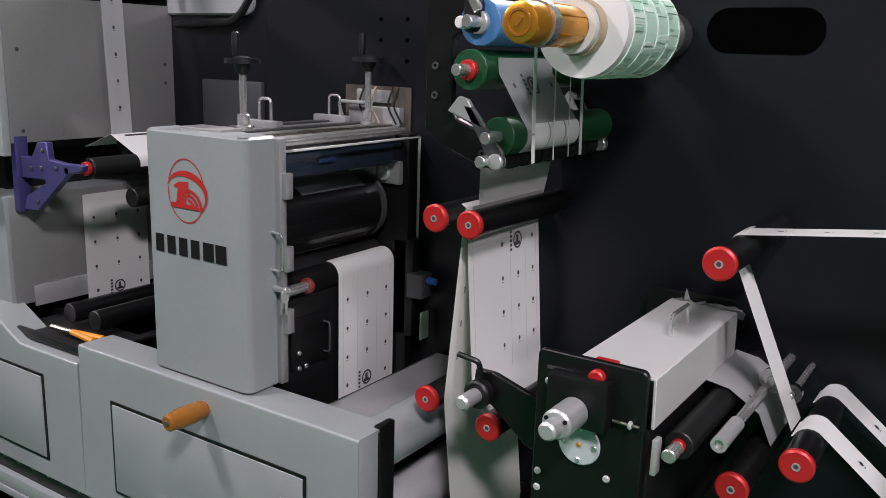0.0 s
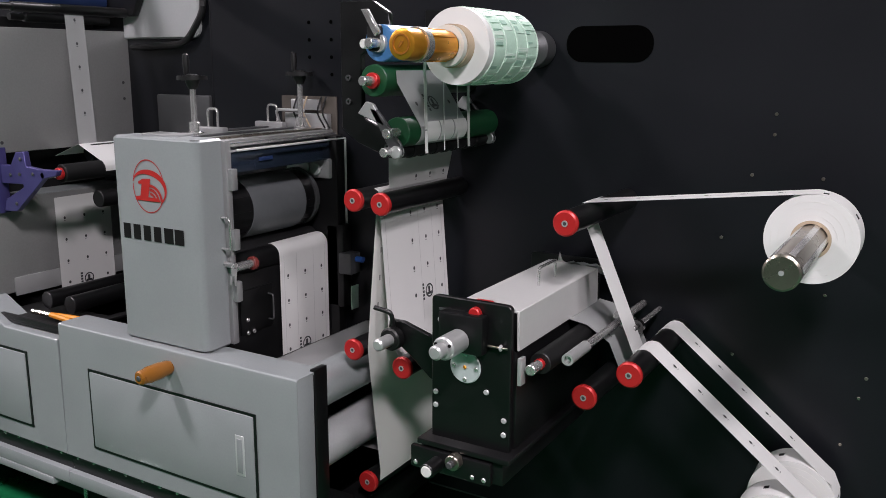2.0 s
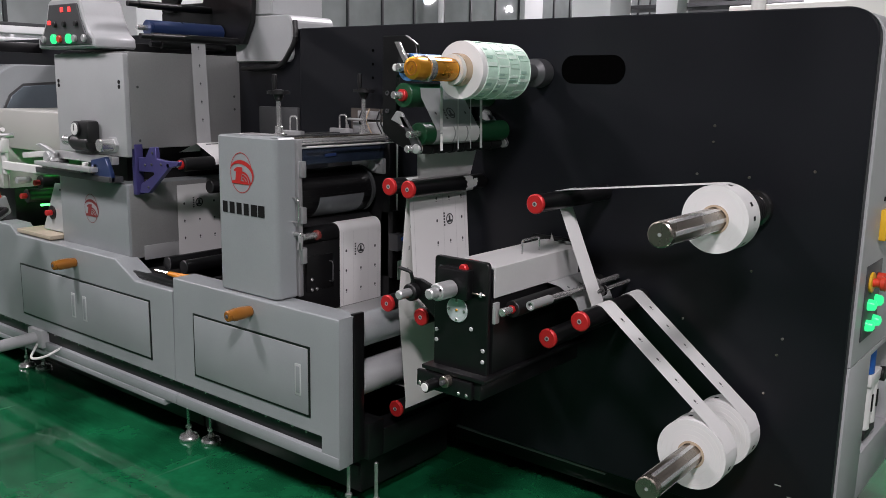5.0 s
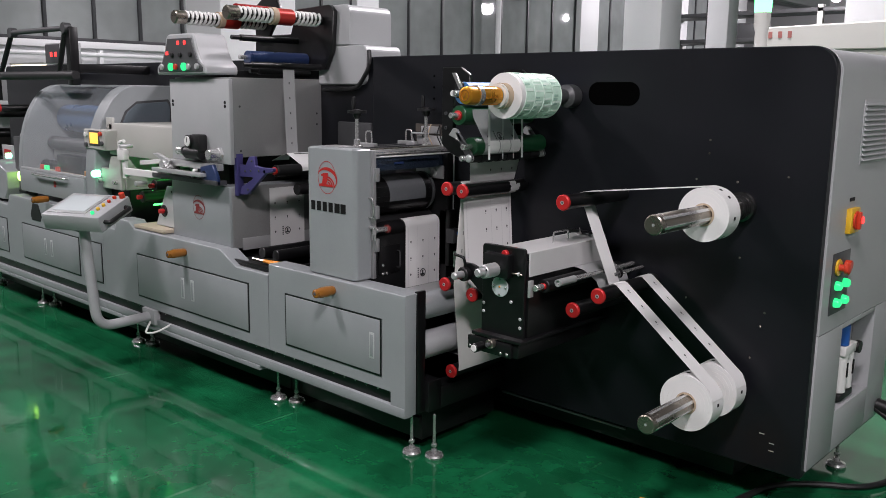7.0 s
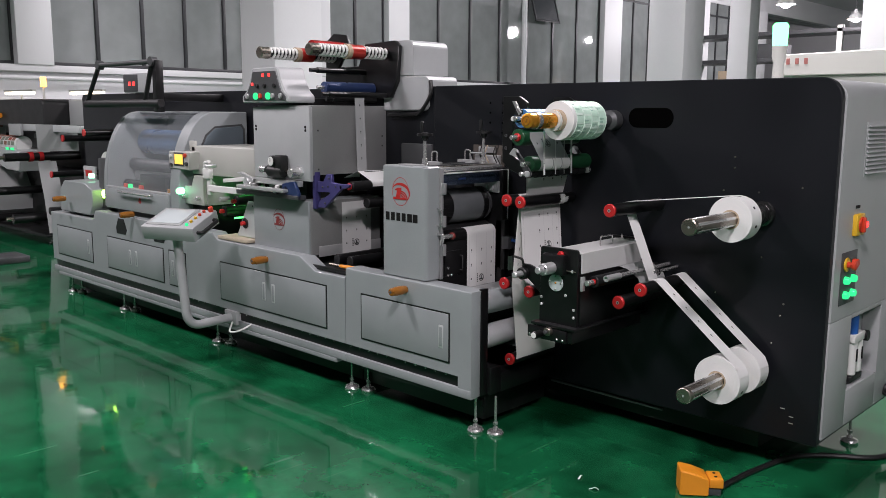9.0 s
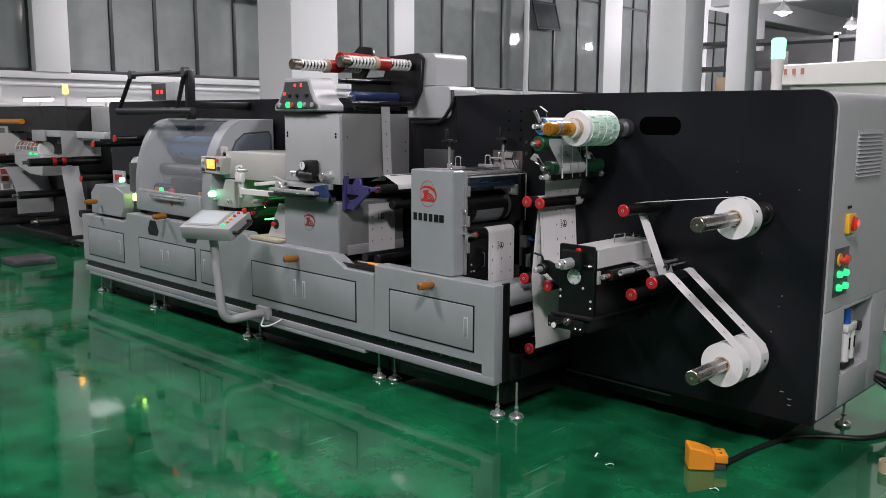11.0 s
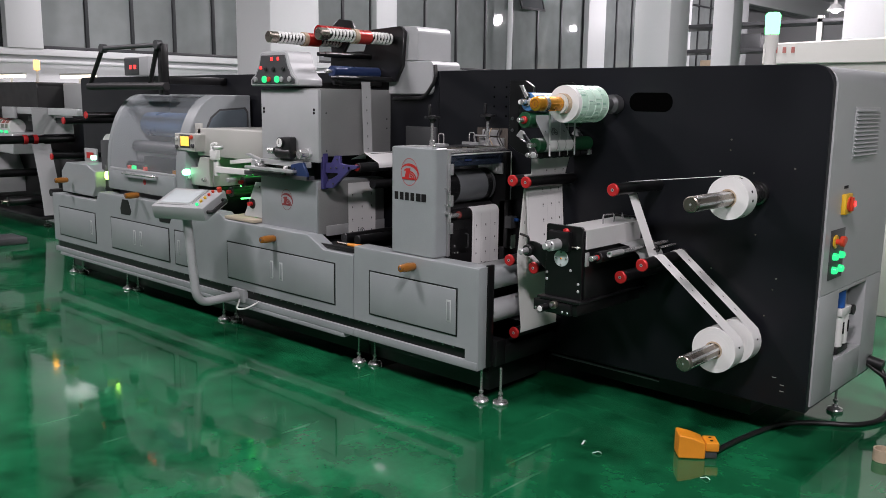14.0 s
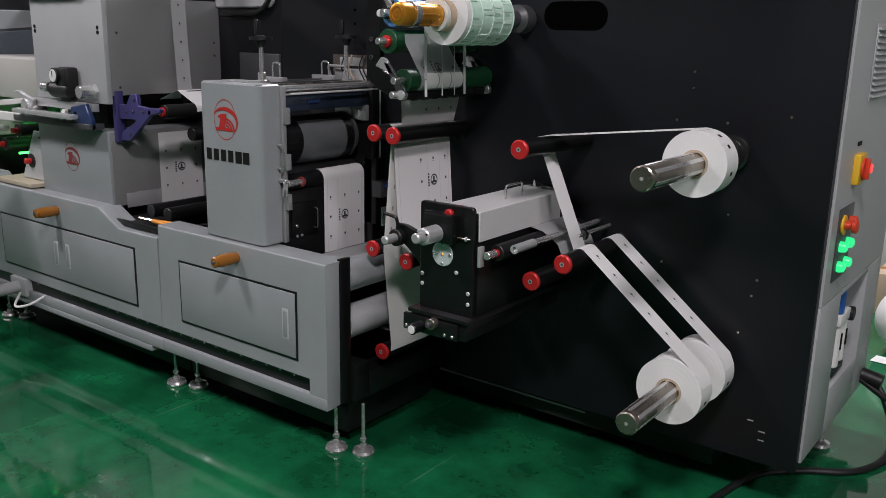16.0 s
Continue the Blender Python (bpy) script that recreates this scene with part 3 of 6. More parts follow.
def cover_unit():
    t = thing("die_cut_cover", (-1.6, 1.4, 0.742), "grey powder-coated upright cover with a red round emblem", "machine cover")
    out = rounded(-1.772, -1.437, 1.352, 1.452, 0.022, "ab", 6)
    part("shell", prism(out, 0.744, 1.335, "xy", 0.006), GREY, t)
    part("steel_side", box(-1.762, -1.430, 1.453, 1.476, 0.744, 1.328, 0.004), STEEL, t, "brushed steel side plate")
    part("top_cap", box(-1.70, -1.56, 1.40, 1.47, 1.334, 1.341, 0.003), STEEL, t)
    emblem(t, -1.625, 1.2, 1.0, 1.3505, INKRED)
    word_bars(t, -1.743, -1.495, 1.045, 1.088, 1.3505, INK)
    part("side_handle", rod(bend([(-1.437, 1.432, 1.118), (-1.405, 1.432, 1.118), (-1.405, 1.432, 1.030), (-1.437, 1.432, 1.030)], 0.012), 0.0035), CHROME, t, "bent steel wire handle")
    part("lock", cyl(0.009, 0, 0.04, (-1.437, 1.44, 0.985), "x", 14), CHROME, t)
    part("key_bow", prism(rounded(1.424, 1.446, 0.955, 0.988, 0.009), -1.402, -1.399, "yz", 0.0006), ALU, t, "pair of silver keys")
    part("key_blade", prism([(1.436, 0.958), (1.444, 0.96), (1.440, 0.925), (1.434, 0.928)], -1.401, -1.3985, "yz", 0.0005), ALU, t)
    part("second_key", prism([(1.424, 0.958), (1.432, 0.96), (1.426, 0.93), (1.420, 0.932)], -1.404, -1.4018, "yz", 0.0005), ALU, t)
    for z in (0.90, 1.05, 1.22):
        part("hinge_block", box(-1.431, -1.415, 1.458, 1.482, z - 0.03, z + 0.03, 0.003), STEEL, t)
    return t


cover_unit()


def die_station():
    t = thing("die_cut_station", (-1.6, 1.75, 0.2), "black die-cutting station frame with steel top beam", "machine station")
    part("rear_frame", box(-1.78, -1.42, 1.935, 1.975, 0.2, 1.31, 0.006), BLACK, t)
    part("base_block", box(-1.75, -1.47, 1.48, 1.93, 0.2, 0.93, 0.006), BLACK, t)
    part("side_block", box(-1.47, -1.40, 1.935, 1.98, 0.74, 1.02, 0.006), BLACK, t)
    part("top_beam", box(-1.77, -1.465, 1.456, 1.98, 1.295, 1.325, 0.004), SHEETSTEEL, t, "dull steel top beam")
    for gx in (-1.70, -1.60, -1.505):
        part("slide_strip", box(gx - 0.012, gx + 0.012, 1.478, 1.97, 1.3255, 1.3305, 0.001), NICKEL if gx > -1.55 else DARK, t)
    part("beam_rail", box(-1.470, -1.452, 1.478, 1.98, 1.305, 1.318, 0.003), CHROME, t, "polished edge rail")
    part("beam_skirt", box(-1.475, -1.448, 1.478, 1.96, 1.232, 1.296, 0.003), clear("tinted skirt", (0.02, 0.03, 0.05), 0.12, 0.85), t, "dark tinted guard strip")
    part("skirt_edge", box(-1.447, -1.443, 1.478, 1.962, 1.292, 1.298, 0.001), ALU, t)
    part("blue_driver", box(-1.446, -1.442, 1.60, 1.66, 1.258, 1.270, 0.002), BLUEDARK, t)
    part("inner_cover_roll", cyl(0.06, 0, 0.44, (-1.55, 1.485, 0.955), "y", 28), RUBBER, t)
    part("web_roller", cyl(0.035, 0, 0.44, (-1.495, 1.485, 0.955), "y", 24), BLACK, t)
    part("shaft_stub", cyl(0.013, -0.05, 0.02, (-1.44, 1.53, 0.965), "y", 16), CHROME, t)
    part("shaft_collar", cyl(0.02, 0.015, 0.03, (-1.44, 1.53, 0.965), "y", 16), mat("dull red collar", (0.20, 0.035, 0.03), 0.45), t)
    part("access_panel", box(-1.471, -1.464, 1.52, 1.66, 0.745, 0.88, 0.004), BLACK, t)
    part("panel_handle", rod(bend([(-1.465, 1.64, 0.85), (-1.445, 1.64, 0.85), (-1.445, 1.64, 0.77), (-1.465, 1.64, 0.77)], 0.01), 0.003), DARK, t)
    for y, z in ((1.545, 0.75), (1.57, 0.75), (1.545, 0.79)):
        part("bolt_head", cyl(0.007, 0, 0.006, (-1.464, y, z), "x", 10), CHROME, t)
    # bright guard edge
    part("guard_edge", box(-1.426, -1.418, 1.983, 1.988, 1.015, 1.30, 0.001, into=box(-1.426, -1.418, 1.49, 1.983, 1.297, 1.302, 0.001)), WHITEP, t)
    part("guard_handle", rod(bend([(-1.40, 2.0, 1.27), (-1.36, 2.02, 1.27), (-1.36, 2.02, 1.17), (-1.40, 2.0, 1.17)], 0.015), 0.005), ALU, t, "steel loop handle")
    part("valve_bank", box(-1.41, -1.36, 1.92, 1.975, 0.86, 0.93, 0.004), DARK, t)
    part("valve_knob", cyl(0.01, 0, 0.03, (-1.36, 1.95, 0.91), "x", 12), BLUEP, t)
    part("relay_card", box(-1.37, -1.365, 1.93, 1.97, 0.74, 0.82, 0.002), mat("green circuit card", (0.25, 0.38, 0.30), 0.5), t, "pale green circuit card")


die_station()


def handwheel(x, y, zb, zt):
    t = thing("handwheel", (x, y, zb), "black three-spoke handwheel with crank grip on a steel screw", "handwheel", "pressure handwheels")
    part("screw", cyl(0.009, 0, zt - zb, (x, y, zb), "z", 14), CHROME, t)
    part("collar", cyl(0.022, 0, 0.012, (x, y, zb), "z", 18, into=cyl(0.016, 0.012, 0.04, (x, y, zb), "z", 18)), CHROME, t)
    part("rim", tube(0.044, 0.034, zt - zb - 0.004, zt - zb + 0.008, (x, y, zb), "z", 28), RUBBER, t)
    bm = lathe([(0.012, zt - zb - 0.03), (0.02, zt - zb - 0.012), (0.02, zt - zb + 0.01), (0.01, zt - zb + 0.014)], (x, y, zb), "z", 18)
    for k in range(3):
        a = radians(120 * k + 20)
        rod([(x, y, zt), (x + 0.036 * math.cos(a), y + 0.036 * math.sin(a), zt)], 0.005, 8, into=bm)
    part("hub", bm, RUBBER, t)
    part("crank_grip", lathe([(0.006, 0), (0.008, 0.01), (0.0105, 0.04), (0.009, 0.062), (0.005, 0.066)], (x - 0.032 * math.cos(0.8), y - 0.0, zt + 0.006), "z", 14), RUBBER, t)
    return t


handwheel(-1.657, 1.563, 1.325, 1.49)
handwheel(-1.555, 1.925, 1.325, 1.50)


def bridge_handles():
    for x, y in ((-1.70, 1.64), (-1.72, 1.93)):
        t = thing("lift_handle", (x, y, 1.325), "small steel plate with a bent wire lifting handle", "handle", "lift handles")
        part("plate", box(x - 0.03, x + 0.09, y - 0.012, y + 0.012, 1.325, 1.345, 0.003), STEEL, t)
        part("loop", rod(bend([(x + 0.06, y, 1.345), (x + 0.06, y, 1.40), (x + 0.02, y, 1.40), (x + 0.02, y, 1.345)], 0.012), 0.004), CHROME, t)


bridge_handles()


def wiring_window():
    """An opening in the black plate with cream-coloured wiring blocks behind."""
    t = thing("wiring_opening", (-1.57, PY, 1.33), "opening in the black plate with cream blocks and orange wires", "wiring")
    part("backing", box(-1.68, -1.45, PY - 0.006, PY - 0.002, 1.30, 1.43, 0), mat("dull brown board", (0.085, 0.072, 0.06), 0.7), t)
    part("bracket", box(-1.65, -1.47, PY - 0.03, PY - 0.007, 1.325, 1.375, 0.003), STEEL, t)
    part("upper_block", box(-1.63, -1.51, PY - 0.02, PY - 0.007, 1.385, 1.42, 0.003), STEEL, t)
    for i, (a, m) in enumerate(((-1.60, RUBBER), (-1.56, CARD), (-1.50, RUBBER), (-1.48, RUBBER))):
        part("wire", rod(bend([(a, PY - 0.02, 1.43), (a - 0.01, PY - 0.035, 1.38), (a + 0.02, PY - 0.03, 1.33)], 0.02), 0.003, 6), m, t)
    part("front_loop", rod(bend([(-1.67, PY - 0.02, 1.31), (-1.67, PY - 0.05, 1.385), (-1.55, PY - 0.05, 1.385)], 0.015), 0.005, 8), ALU, t)
    t = thing("clamp_assembly", (-1.5, PY, 1.16), "cream clamp block with rounded steel links", "clamp")
    part("block", box(-1.62, -1.44, 1.92, PY, 1.17, 1.235, 0.006), STEEL, t)
    part("link", cyl(0.02, -0.012, 0, (-1.49, 1.92, 1.2), "y", 18), ALU, t)
    part("second_link", cyl(0.016, -0.012, 0, (-1.53, 1.92, 1.205), "y", 18), ALU, t)


wiring_window()


def die_cylinder():
    x, z, r = -1.565, 1.108, 0.092
    t = thing("die_cylinder", (x, 1.485, z), "black magnetic die cylinder with a grey flexible die sheet", "cylinder")
    part("barrel", lathe([(0.03, 0), (r - 0.012, 0.001), (r - 0.01, 0.02), (r, 0.022), (r, 0.40), (r - 0.006, 0.404), (r - 0.006, 0.43), (0.03, 0.432)], (x, 1.485, z), "y", 48), BLACK, t)
    part("die_sheet", sheet([(x + (r + 0.002) * math.cos(radians(a)), z + (r + 0.002) * math.sin(radians(a))) for a in range(15, 266, 5)], 1.60, 1.84, 0.0016), mat("grey steel die sheet", (0.17, 0.18, 0.19), 0.42, 0.35, 0.1, 14, 90, 0.2), t, "grey flexible die sheet")
    for a in range(0, 360, 15):
        bm = box(-0.0015, 0.0015, 1.512, 1.88, r - 0.001, r + 0.0012, 0)
        bm.transform(Matrix.Translation((x, 0, z)) @ Matrix.Rotation(radians(a), 4, "Y"))
        part("axial_rib", bm, BLACK, t, smooth=False)
    ringm = tube(r + 0.003, r - 0.02, 0.408, 0.422, (x, 1.485, z), "y", 40)
    part("bearer_ring", ringm, DARK, t)
    MOVERS.append((t, lambda s: pose(x, 1.485, z, 0, -300 * (s - 3.5), 0), 0.1))


die_cylinder()

# ---- webs with their print ----


def print_row(name, parent, logo, ys, faint=False):
    """A row of small printed marks, flat in its own x, y plane: x along the web."""
    bm = bmesh.new()

    def flat(x0, x1, y0, y1):
        bm.faces.new([bm.verts.new(p) for p in ((x0, y0, 0), (x1, y0, 0), (x1, y1, 0), (x0, y1, 0))])

    def disc(cx, cy, rx, ry):
        bm.faces.new([bm.verts.new((cx + rx * math.cos(a * math.pi / 5), cy + ry * math.sin(a * math.pi / 5), 0)) for a in range(10)])

    if faint:
        for y in ys:
            flat(-0.008, 0.008, y - 0.0035, y + 0.0035)
    elif logo:
        y = ys[1]
        for q in (ys[0], ys[2]):
            disc(0, q, 0.006, 0.005)
        for i in range(12):
            a, b = math.pi * 2 * i / 12, math.pi * 2 * (i + 1) / 12
            bm.faces.new([bm.verts.new((q * math.cos(c), y + q * math.sin(c), 0)) for q, c in ((0.021, a), (0.021, b), (0.016, b), (0.016, a))])
        flat(-0.012, 0.012, y - 0.006, y + 0.004)
        flat(0.004, 0.012, y - 0.013, y + 0.012)
        for k in range(5):
            flat(-0.026 + k * 0.0105, -0.019 + k * 0.0105, y - 0.036, y - 0.027)
    else:
        for y in ys:
            disc(0, y, 0.0056, 0.0046)
            flat(0.009, 0.0105, y - 0.004, y + 0.004)
    me = bpy.data.meshes.new(name)
    bm.to_mesh(me)
    bm.free()
    me.materials.append(INKGREY if faint else PRINT)
    ob = tagged(new(name, me), kind="stuff")
    ob.parent = parent
    return ob


def web(name, label, line, y0, y1, material, span=None, advance=None, count=0, marks=None, faint=False, side=1, pitch=0.08, lines=False, every=4, skew=None):
    """A web of paper; its print runs along the straight span from the first to the second point."""
    o = Vector((line[0][0], (y0 + y1) / 2, line[0][1]))
    t = thing(name, o, label, "paper web")
    part("paper", sheet(line, y0, y1, shift=skew), material, t)
    if not count:
        return t
    a, b = Vector((span[0][0], 0, span[0][1])), Vector((span[1][0], 0, span[1][1]))
    d = (b - a).normalized()
    n = Vector((-d.z, 0, d.x)) * side
    rot = Matrix((d, n.cross(d), n)).transposed().to_4x4()
    flip = 1 if (n.cross(d)).y > 0 else -1
    ys = [flip * (y - o.y) for y in (marks or (y0 + 0.035, (y0 + y1) / 2, y1 - 0.035))]
    if lines:
        bm = bmesh.new()
        m = (y0 + y1) / 2
        for y in (y0 + 0.018, (ys[0] + ys[1]) / 2 * flip + o.y, (ys[1] + ys[2]) / 2 * flip + o.y, y1 - 0.018):
            q = [a + n * 0.0007, b + n * 0.0007]
            bm.faces.new([bm.verts.new((p.x, yy, p.z)) for p, yy in ((q[0], y), (q[1], y), (q[1], y + 0.0012), (q[0], y + 0.0012))])
        part("label_edges", bm, mat("faint die line", (0.45, 0.45, 0.45), 0.6), t, smooth=False)
    cycle = count * pitch
    for k in range(count):
        ob = print_row("print_row", t, every < 9 and k % every == 0 and not faint, ys, faint)

        def where(s, k=k):
            u = (advance(s) + k * pitch) % cycle
            p = a + d * (u + 0.012) + n * 0.0009
            return Matrix.Translation(Vector((p.x - o.x, 0, p.z - o.z))) @ rot

        MOVERS.append((ob, where, "web"))
    return t


WY0, WY1 = 1.69, 1.925
web("printed_web", "white label web with small black print hanging over a black roller",
    [(-1.60, 0.985)] + arc(-1.495, 0.955, 0.037, 95, 0, 8) + [(-1.458, 0.60)], WY0, WY1, PAPER, ((-1.458, 0.955), (-1.458, 0.60)), rocking, 4, side=1, lines=True)
web("label_web_to_slitter", "white printed label web running down to the slitter",
    [(-1.0, 1.21), (-1.012, 1.19), (-1.014, 1.17), (-0.985, 0.80), (-0.945, 0.74)], 1.59, 1.915, PAPER, ((-1.0132, 1.16), (-0.985, 0.80)), running, 4, marks=(1.735, 1.808, 1.88), side=1, lines=True)
web("liner_web", "plain white liner web with faint grey marks on its back",
    [(-1.03, 1.212), (-1.018, 1.205), (-1.021, 1.19), (-1.058, 0.765), (-1.058, 0.748), (-1.02, 0.40), (-1.022, 0.37)], 1.59, 1.915, PAPER_WARM, ((-1.0245, 1.15), (-1.055, 0.80)), lambda s: running(s, 0.1), 4, faint=True, side=1)
web("upper_label_web", "white label web passing down to the red-capped rollers",
    [(-0.93, 1.345), (-0.995, 1.340), (-1.004, 1.325), (-1.013, 1.19)], 1.635, 1.945, PAPER, ((-1.004, 1.32), (-1.0125, 1.20)), lambda s: running(s, 0.0), 1, marks=(1.765, 1.84, 1.915), side=1, pitch=0.08, every=9, skew=[(-0.02, 0.035), (-0.02, 0.035), (-0.015, 0.03), (0, -0.01)])
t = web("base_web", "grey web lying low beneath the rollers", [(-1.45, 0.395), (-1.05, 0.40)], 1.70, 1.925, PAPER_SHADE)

t = thing("torn_label", (-0.983, 1.86, 1.178), "torn white label scrap stuck to the turning black roller", "label scrap")
part("scrap", sheet(arc(-0.983, 1.178, 0.0297, 100, -35, 8), 1.842, 1.885, shift=[0, 0.004, -0.003, 0.006, 0.0, 0.008, 0.002, 0.010, 0.016]), PAPER, t)
part("torn_tip", sheet(arc(-0.983, 1.178, 0.0305, 70, 10, 5), 1.878, 1.900, shift=[0.012, 0.006, 0.008, 0.002, 0.004, -0.002]), PAPER, t)
MOVERS.append((t, lambda s: pose(-0.983, 1.86, 1.178, 0, -SPEED / 0.0285 * 180 / math.pi * (s - 2.38), 0), 0.1))

# ---- rollers with red caps ----


def red_roller(x, z, y0=1.545, r=0.0285, y1=PY, spin=1):
    t = thing("idler_roller", (x, y0, z), "black idler roller with a red anodised end cap", "roller", "red-capped idler rollers")
    L = y1 - y0
    part("barrel", lathe([(r - 0.003, 0.012), (r, 0.014), (r, L - 0.02), (r - 0.01, L - 0.018), (r - 0.01, L)], (x, y0, z), "y", 32), BLACK, t)
    cap = part("end_cap", lathe([(r - 0.002, 0.0), (r + 0.002, 0.003), (r + 0.002, 0.012), (r - 0.002, 0.0125)][0:4], (x, y0, z), "y", 36), RED, t, "red anodised cap")
    part("screw_ring", tube(0.0075, 0.0045, -0.0015, 0.001, (x, y0, z), "y", 16), ALU, cap)
    part("screw_socket", cyl(0.0046, -0.0005, 0.001, (x, y0, z), "y", 6, 0), DARK, cap)
    rate = SPEED / r * spin * 180 / math.pi
    MOVERS.append((t, lambda s: pose(x, y0, z, 0, rate * s, 0), 0.1))
    return t


for rx, rz, ry, spin in ((-1.07, 1.181, 1.545, -1), (-0.983, 1.178, 1.545, -1), (-0.46, 1.182, 1.53, 1), (-1.092, 0.757, 1.563, -1), (-0.918, 0.742, 1.545, -1), (-1.05, 0.368, 1.566, 1), (-0.398, 0.773, 1.53, 1), (-0.297, 0.843, 1.545, 1)):
    red_roller(rx, rz, ry, spin=spin)


def big_rollers():
    for z, r, m, lab in ((0.655, 0.06, GREY, "grey painted web roller beside the bench"), (0.475, 0.062, GREY2, "pale grey web roller low beside the bench")):
        t = thing("web_roller", (-1.17, 1.46, z), lab, "roller", "large web rollers")
        part("barrel", cyl(r, 0.012, PY - 1.46, (-1.17, 1.46, z), "y", 48), m, t)
        part("journal", cyl(0.02, -0.0, 0.013, (-1.17, 1.46, z), "y", 16), DARK, t)


big_rollers()
t = thing("undercarriage", (-1.2, 1.5, 0.2), "black lower machine frame between bench and side plate", "machine frame")
part("cross_member", box(-2.0, -1.07, 1.45, 1.53, 0.2, 0.34, 0.004), BLACK, t)
part("end_member", box(-1.16, -1.07, 1.53, 1.98, 0.2, 0.30, 0.004), BLACK, t)
part("inner_plate", box(-1.40, -1.34, 1.46, 1.98, 0.3, 0.66, 0.004), BLACK, t)
t = thing("web_shield", (-1.28, 1.5, 0.5), "grey sheet-metal web shield beside the bench", "shield")
part("shield_sheet", prism([(-1.335, 0.70), (-1.21, 0.70), (-1.21, 0.692), (-1.335, 0.692)], 1.45, 1.97, "xz", 0.001), STEEL, t)
part("shield_back", box(-1.338, -1.33, 1.45, 1.97, 0.42, 0.70, 0.001), DARK, t)

# ---- upper unit: delaminating rollers and the waste rewind ----


def plain_roller(x, z, r, y0, y1, material, label, hub=None, name="rubber_roller"):
    t = thing(name, (x, y0, z), label, "roller")
    part("sleeve", lathe([(r * 0.55, 0), (r - 0.002, 0.0), (r, 0.002), (r, y1 - y0 - 0.002), (r - 0.002, y1 - y0), (r * 0.55, y1 - y0)], (x, y0, z), "y", 36), material, t)
    part("shaft", cyl(0.012, -0.05, y1 - y0 + 0.01, (x, y0, z), "y", 16), CHROME, t)
    if hub:
        part("hub_ring", cyl(r * 0.5, -0.012, 0.002, (x, y0, z), "y", 20), hub, t)
    return t


plain_roller(-0.965, 1.495, 0.04, 1.50, 1.97, GREENRUB, "dark green rubber roller with red hub", RED)
plain_roller(-0.89, 1.372, 0.037, 1.49, 1.96, GREENRUB, "dark green rubber nip roller")
plain_roller(-0.945, 1.585, 0.045, 1.50, 1.97, BLUERUB, "blue rubber roller with pale hub", ALU)
t = plain_roller(-0.905, 1.325, 0.02, 1.50, 1.96, RUBBER, "black grooved peel roller", name="grooved_roller")
for k in range(7):
    part("groove_rib", tube(0.0225, 0.019, 0, 0.022, (-0.905, 1.56 + k * 0.055, 1.325), "y", 24), RUBBER, t)


def delam_bracket():
    t = thing("delaminating_bracket", (-1.0, 1.54, 1.3), "black C-shaped steel bracket with clamp levers", "bracket")
    out = [(-1.10, 1.37), (-1.05, 1.335), (-0.95, 1.30), (-0.91, 1.31), (-0.905, 1.34), (-0.93, 1.36), (-1.02, 1.395), (-1.035, 1.42), (-1.035, 1.555), (-1.01, 1.575), (-0.955, 1.575), (-0.94, 1.60), (-0.95, 1.66), (-1.0, 1.69), (-1.10, 1.69)]
    part("near_plate", prism(out, 1.545, 1.565, "xz", 0.003), BLACK, t)
    part("far_plate", prism([(p[0] + 0.0, p[1]) for p in out], 1.955, 1.975, "xz", 0.003), BLACK, t)
    for x, z in ((-1.075, 1.50), (-1.075, 1.44), (-0.955, 1.33)):
        part("bolt_head", tube(0.008, 0.004, -0.004, 0.001, (x, 1.545, z), "y", 12), DARK, t)
    for y in (1.478, 1.965):
        part("clamp_arm", prism([(-0.965, 1.43), (-0.94, 1.425), (-0.872, 1.345), (-0.868, 1.32), (-0.89, 1.31), (-0.905, 1.33)], y, y + 0.010, "xz", 0.002), DARK, t)
        part("clamp_cheek", prism([(-1.0, 1.415), (-0.975, 1.445), (-0.955, 1.44), (-0.915, 1.385)], y, y + 0.013, "xz", 0.002), ALU, t, "bright clamp cheek")
        part("pivot", cyl(0.016, -0.006, 0.014, (-0.885, y, 1.325), "y", 18), ALU, t)
    part("lever", prism([(-0.985, 1.665), (-0.965, 1.665), (-0.93, 1.61), (-0.945, 1.60)], 1.475, 1.487, "xz", 0.002), CHROME, t, "chrome latch lever")
    part("latch", prism(rounded(-0.975, -0.935, 1.565, 1.63, 0.012), 1.487, 1.50, "xz", 0.002), RUBBER, t)
    part("stud", cyl(0.012, -0.02, 0.01, (-0.965, 1.478, 1.583), "y", 16), WHITEP, t)


delam_bracket()


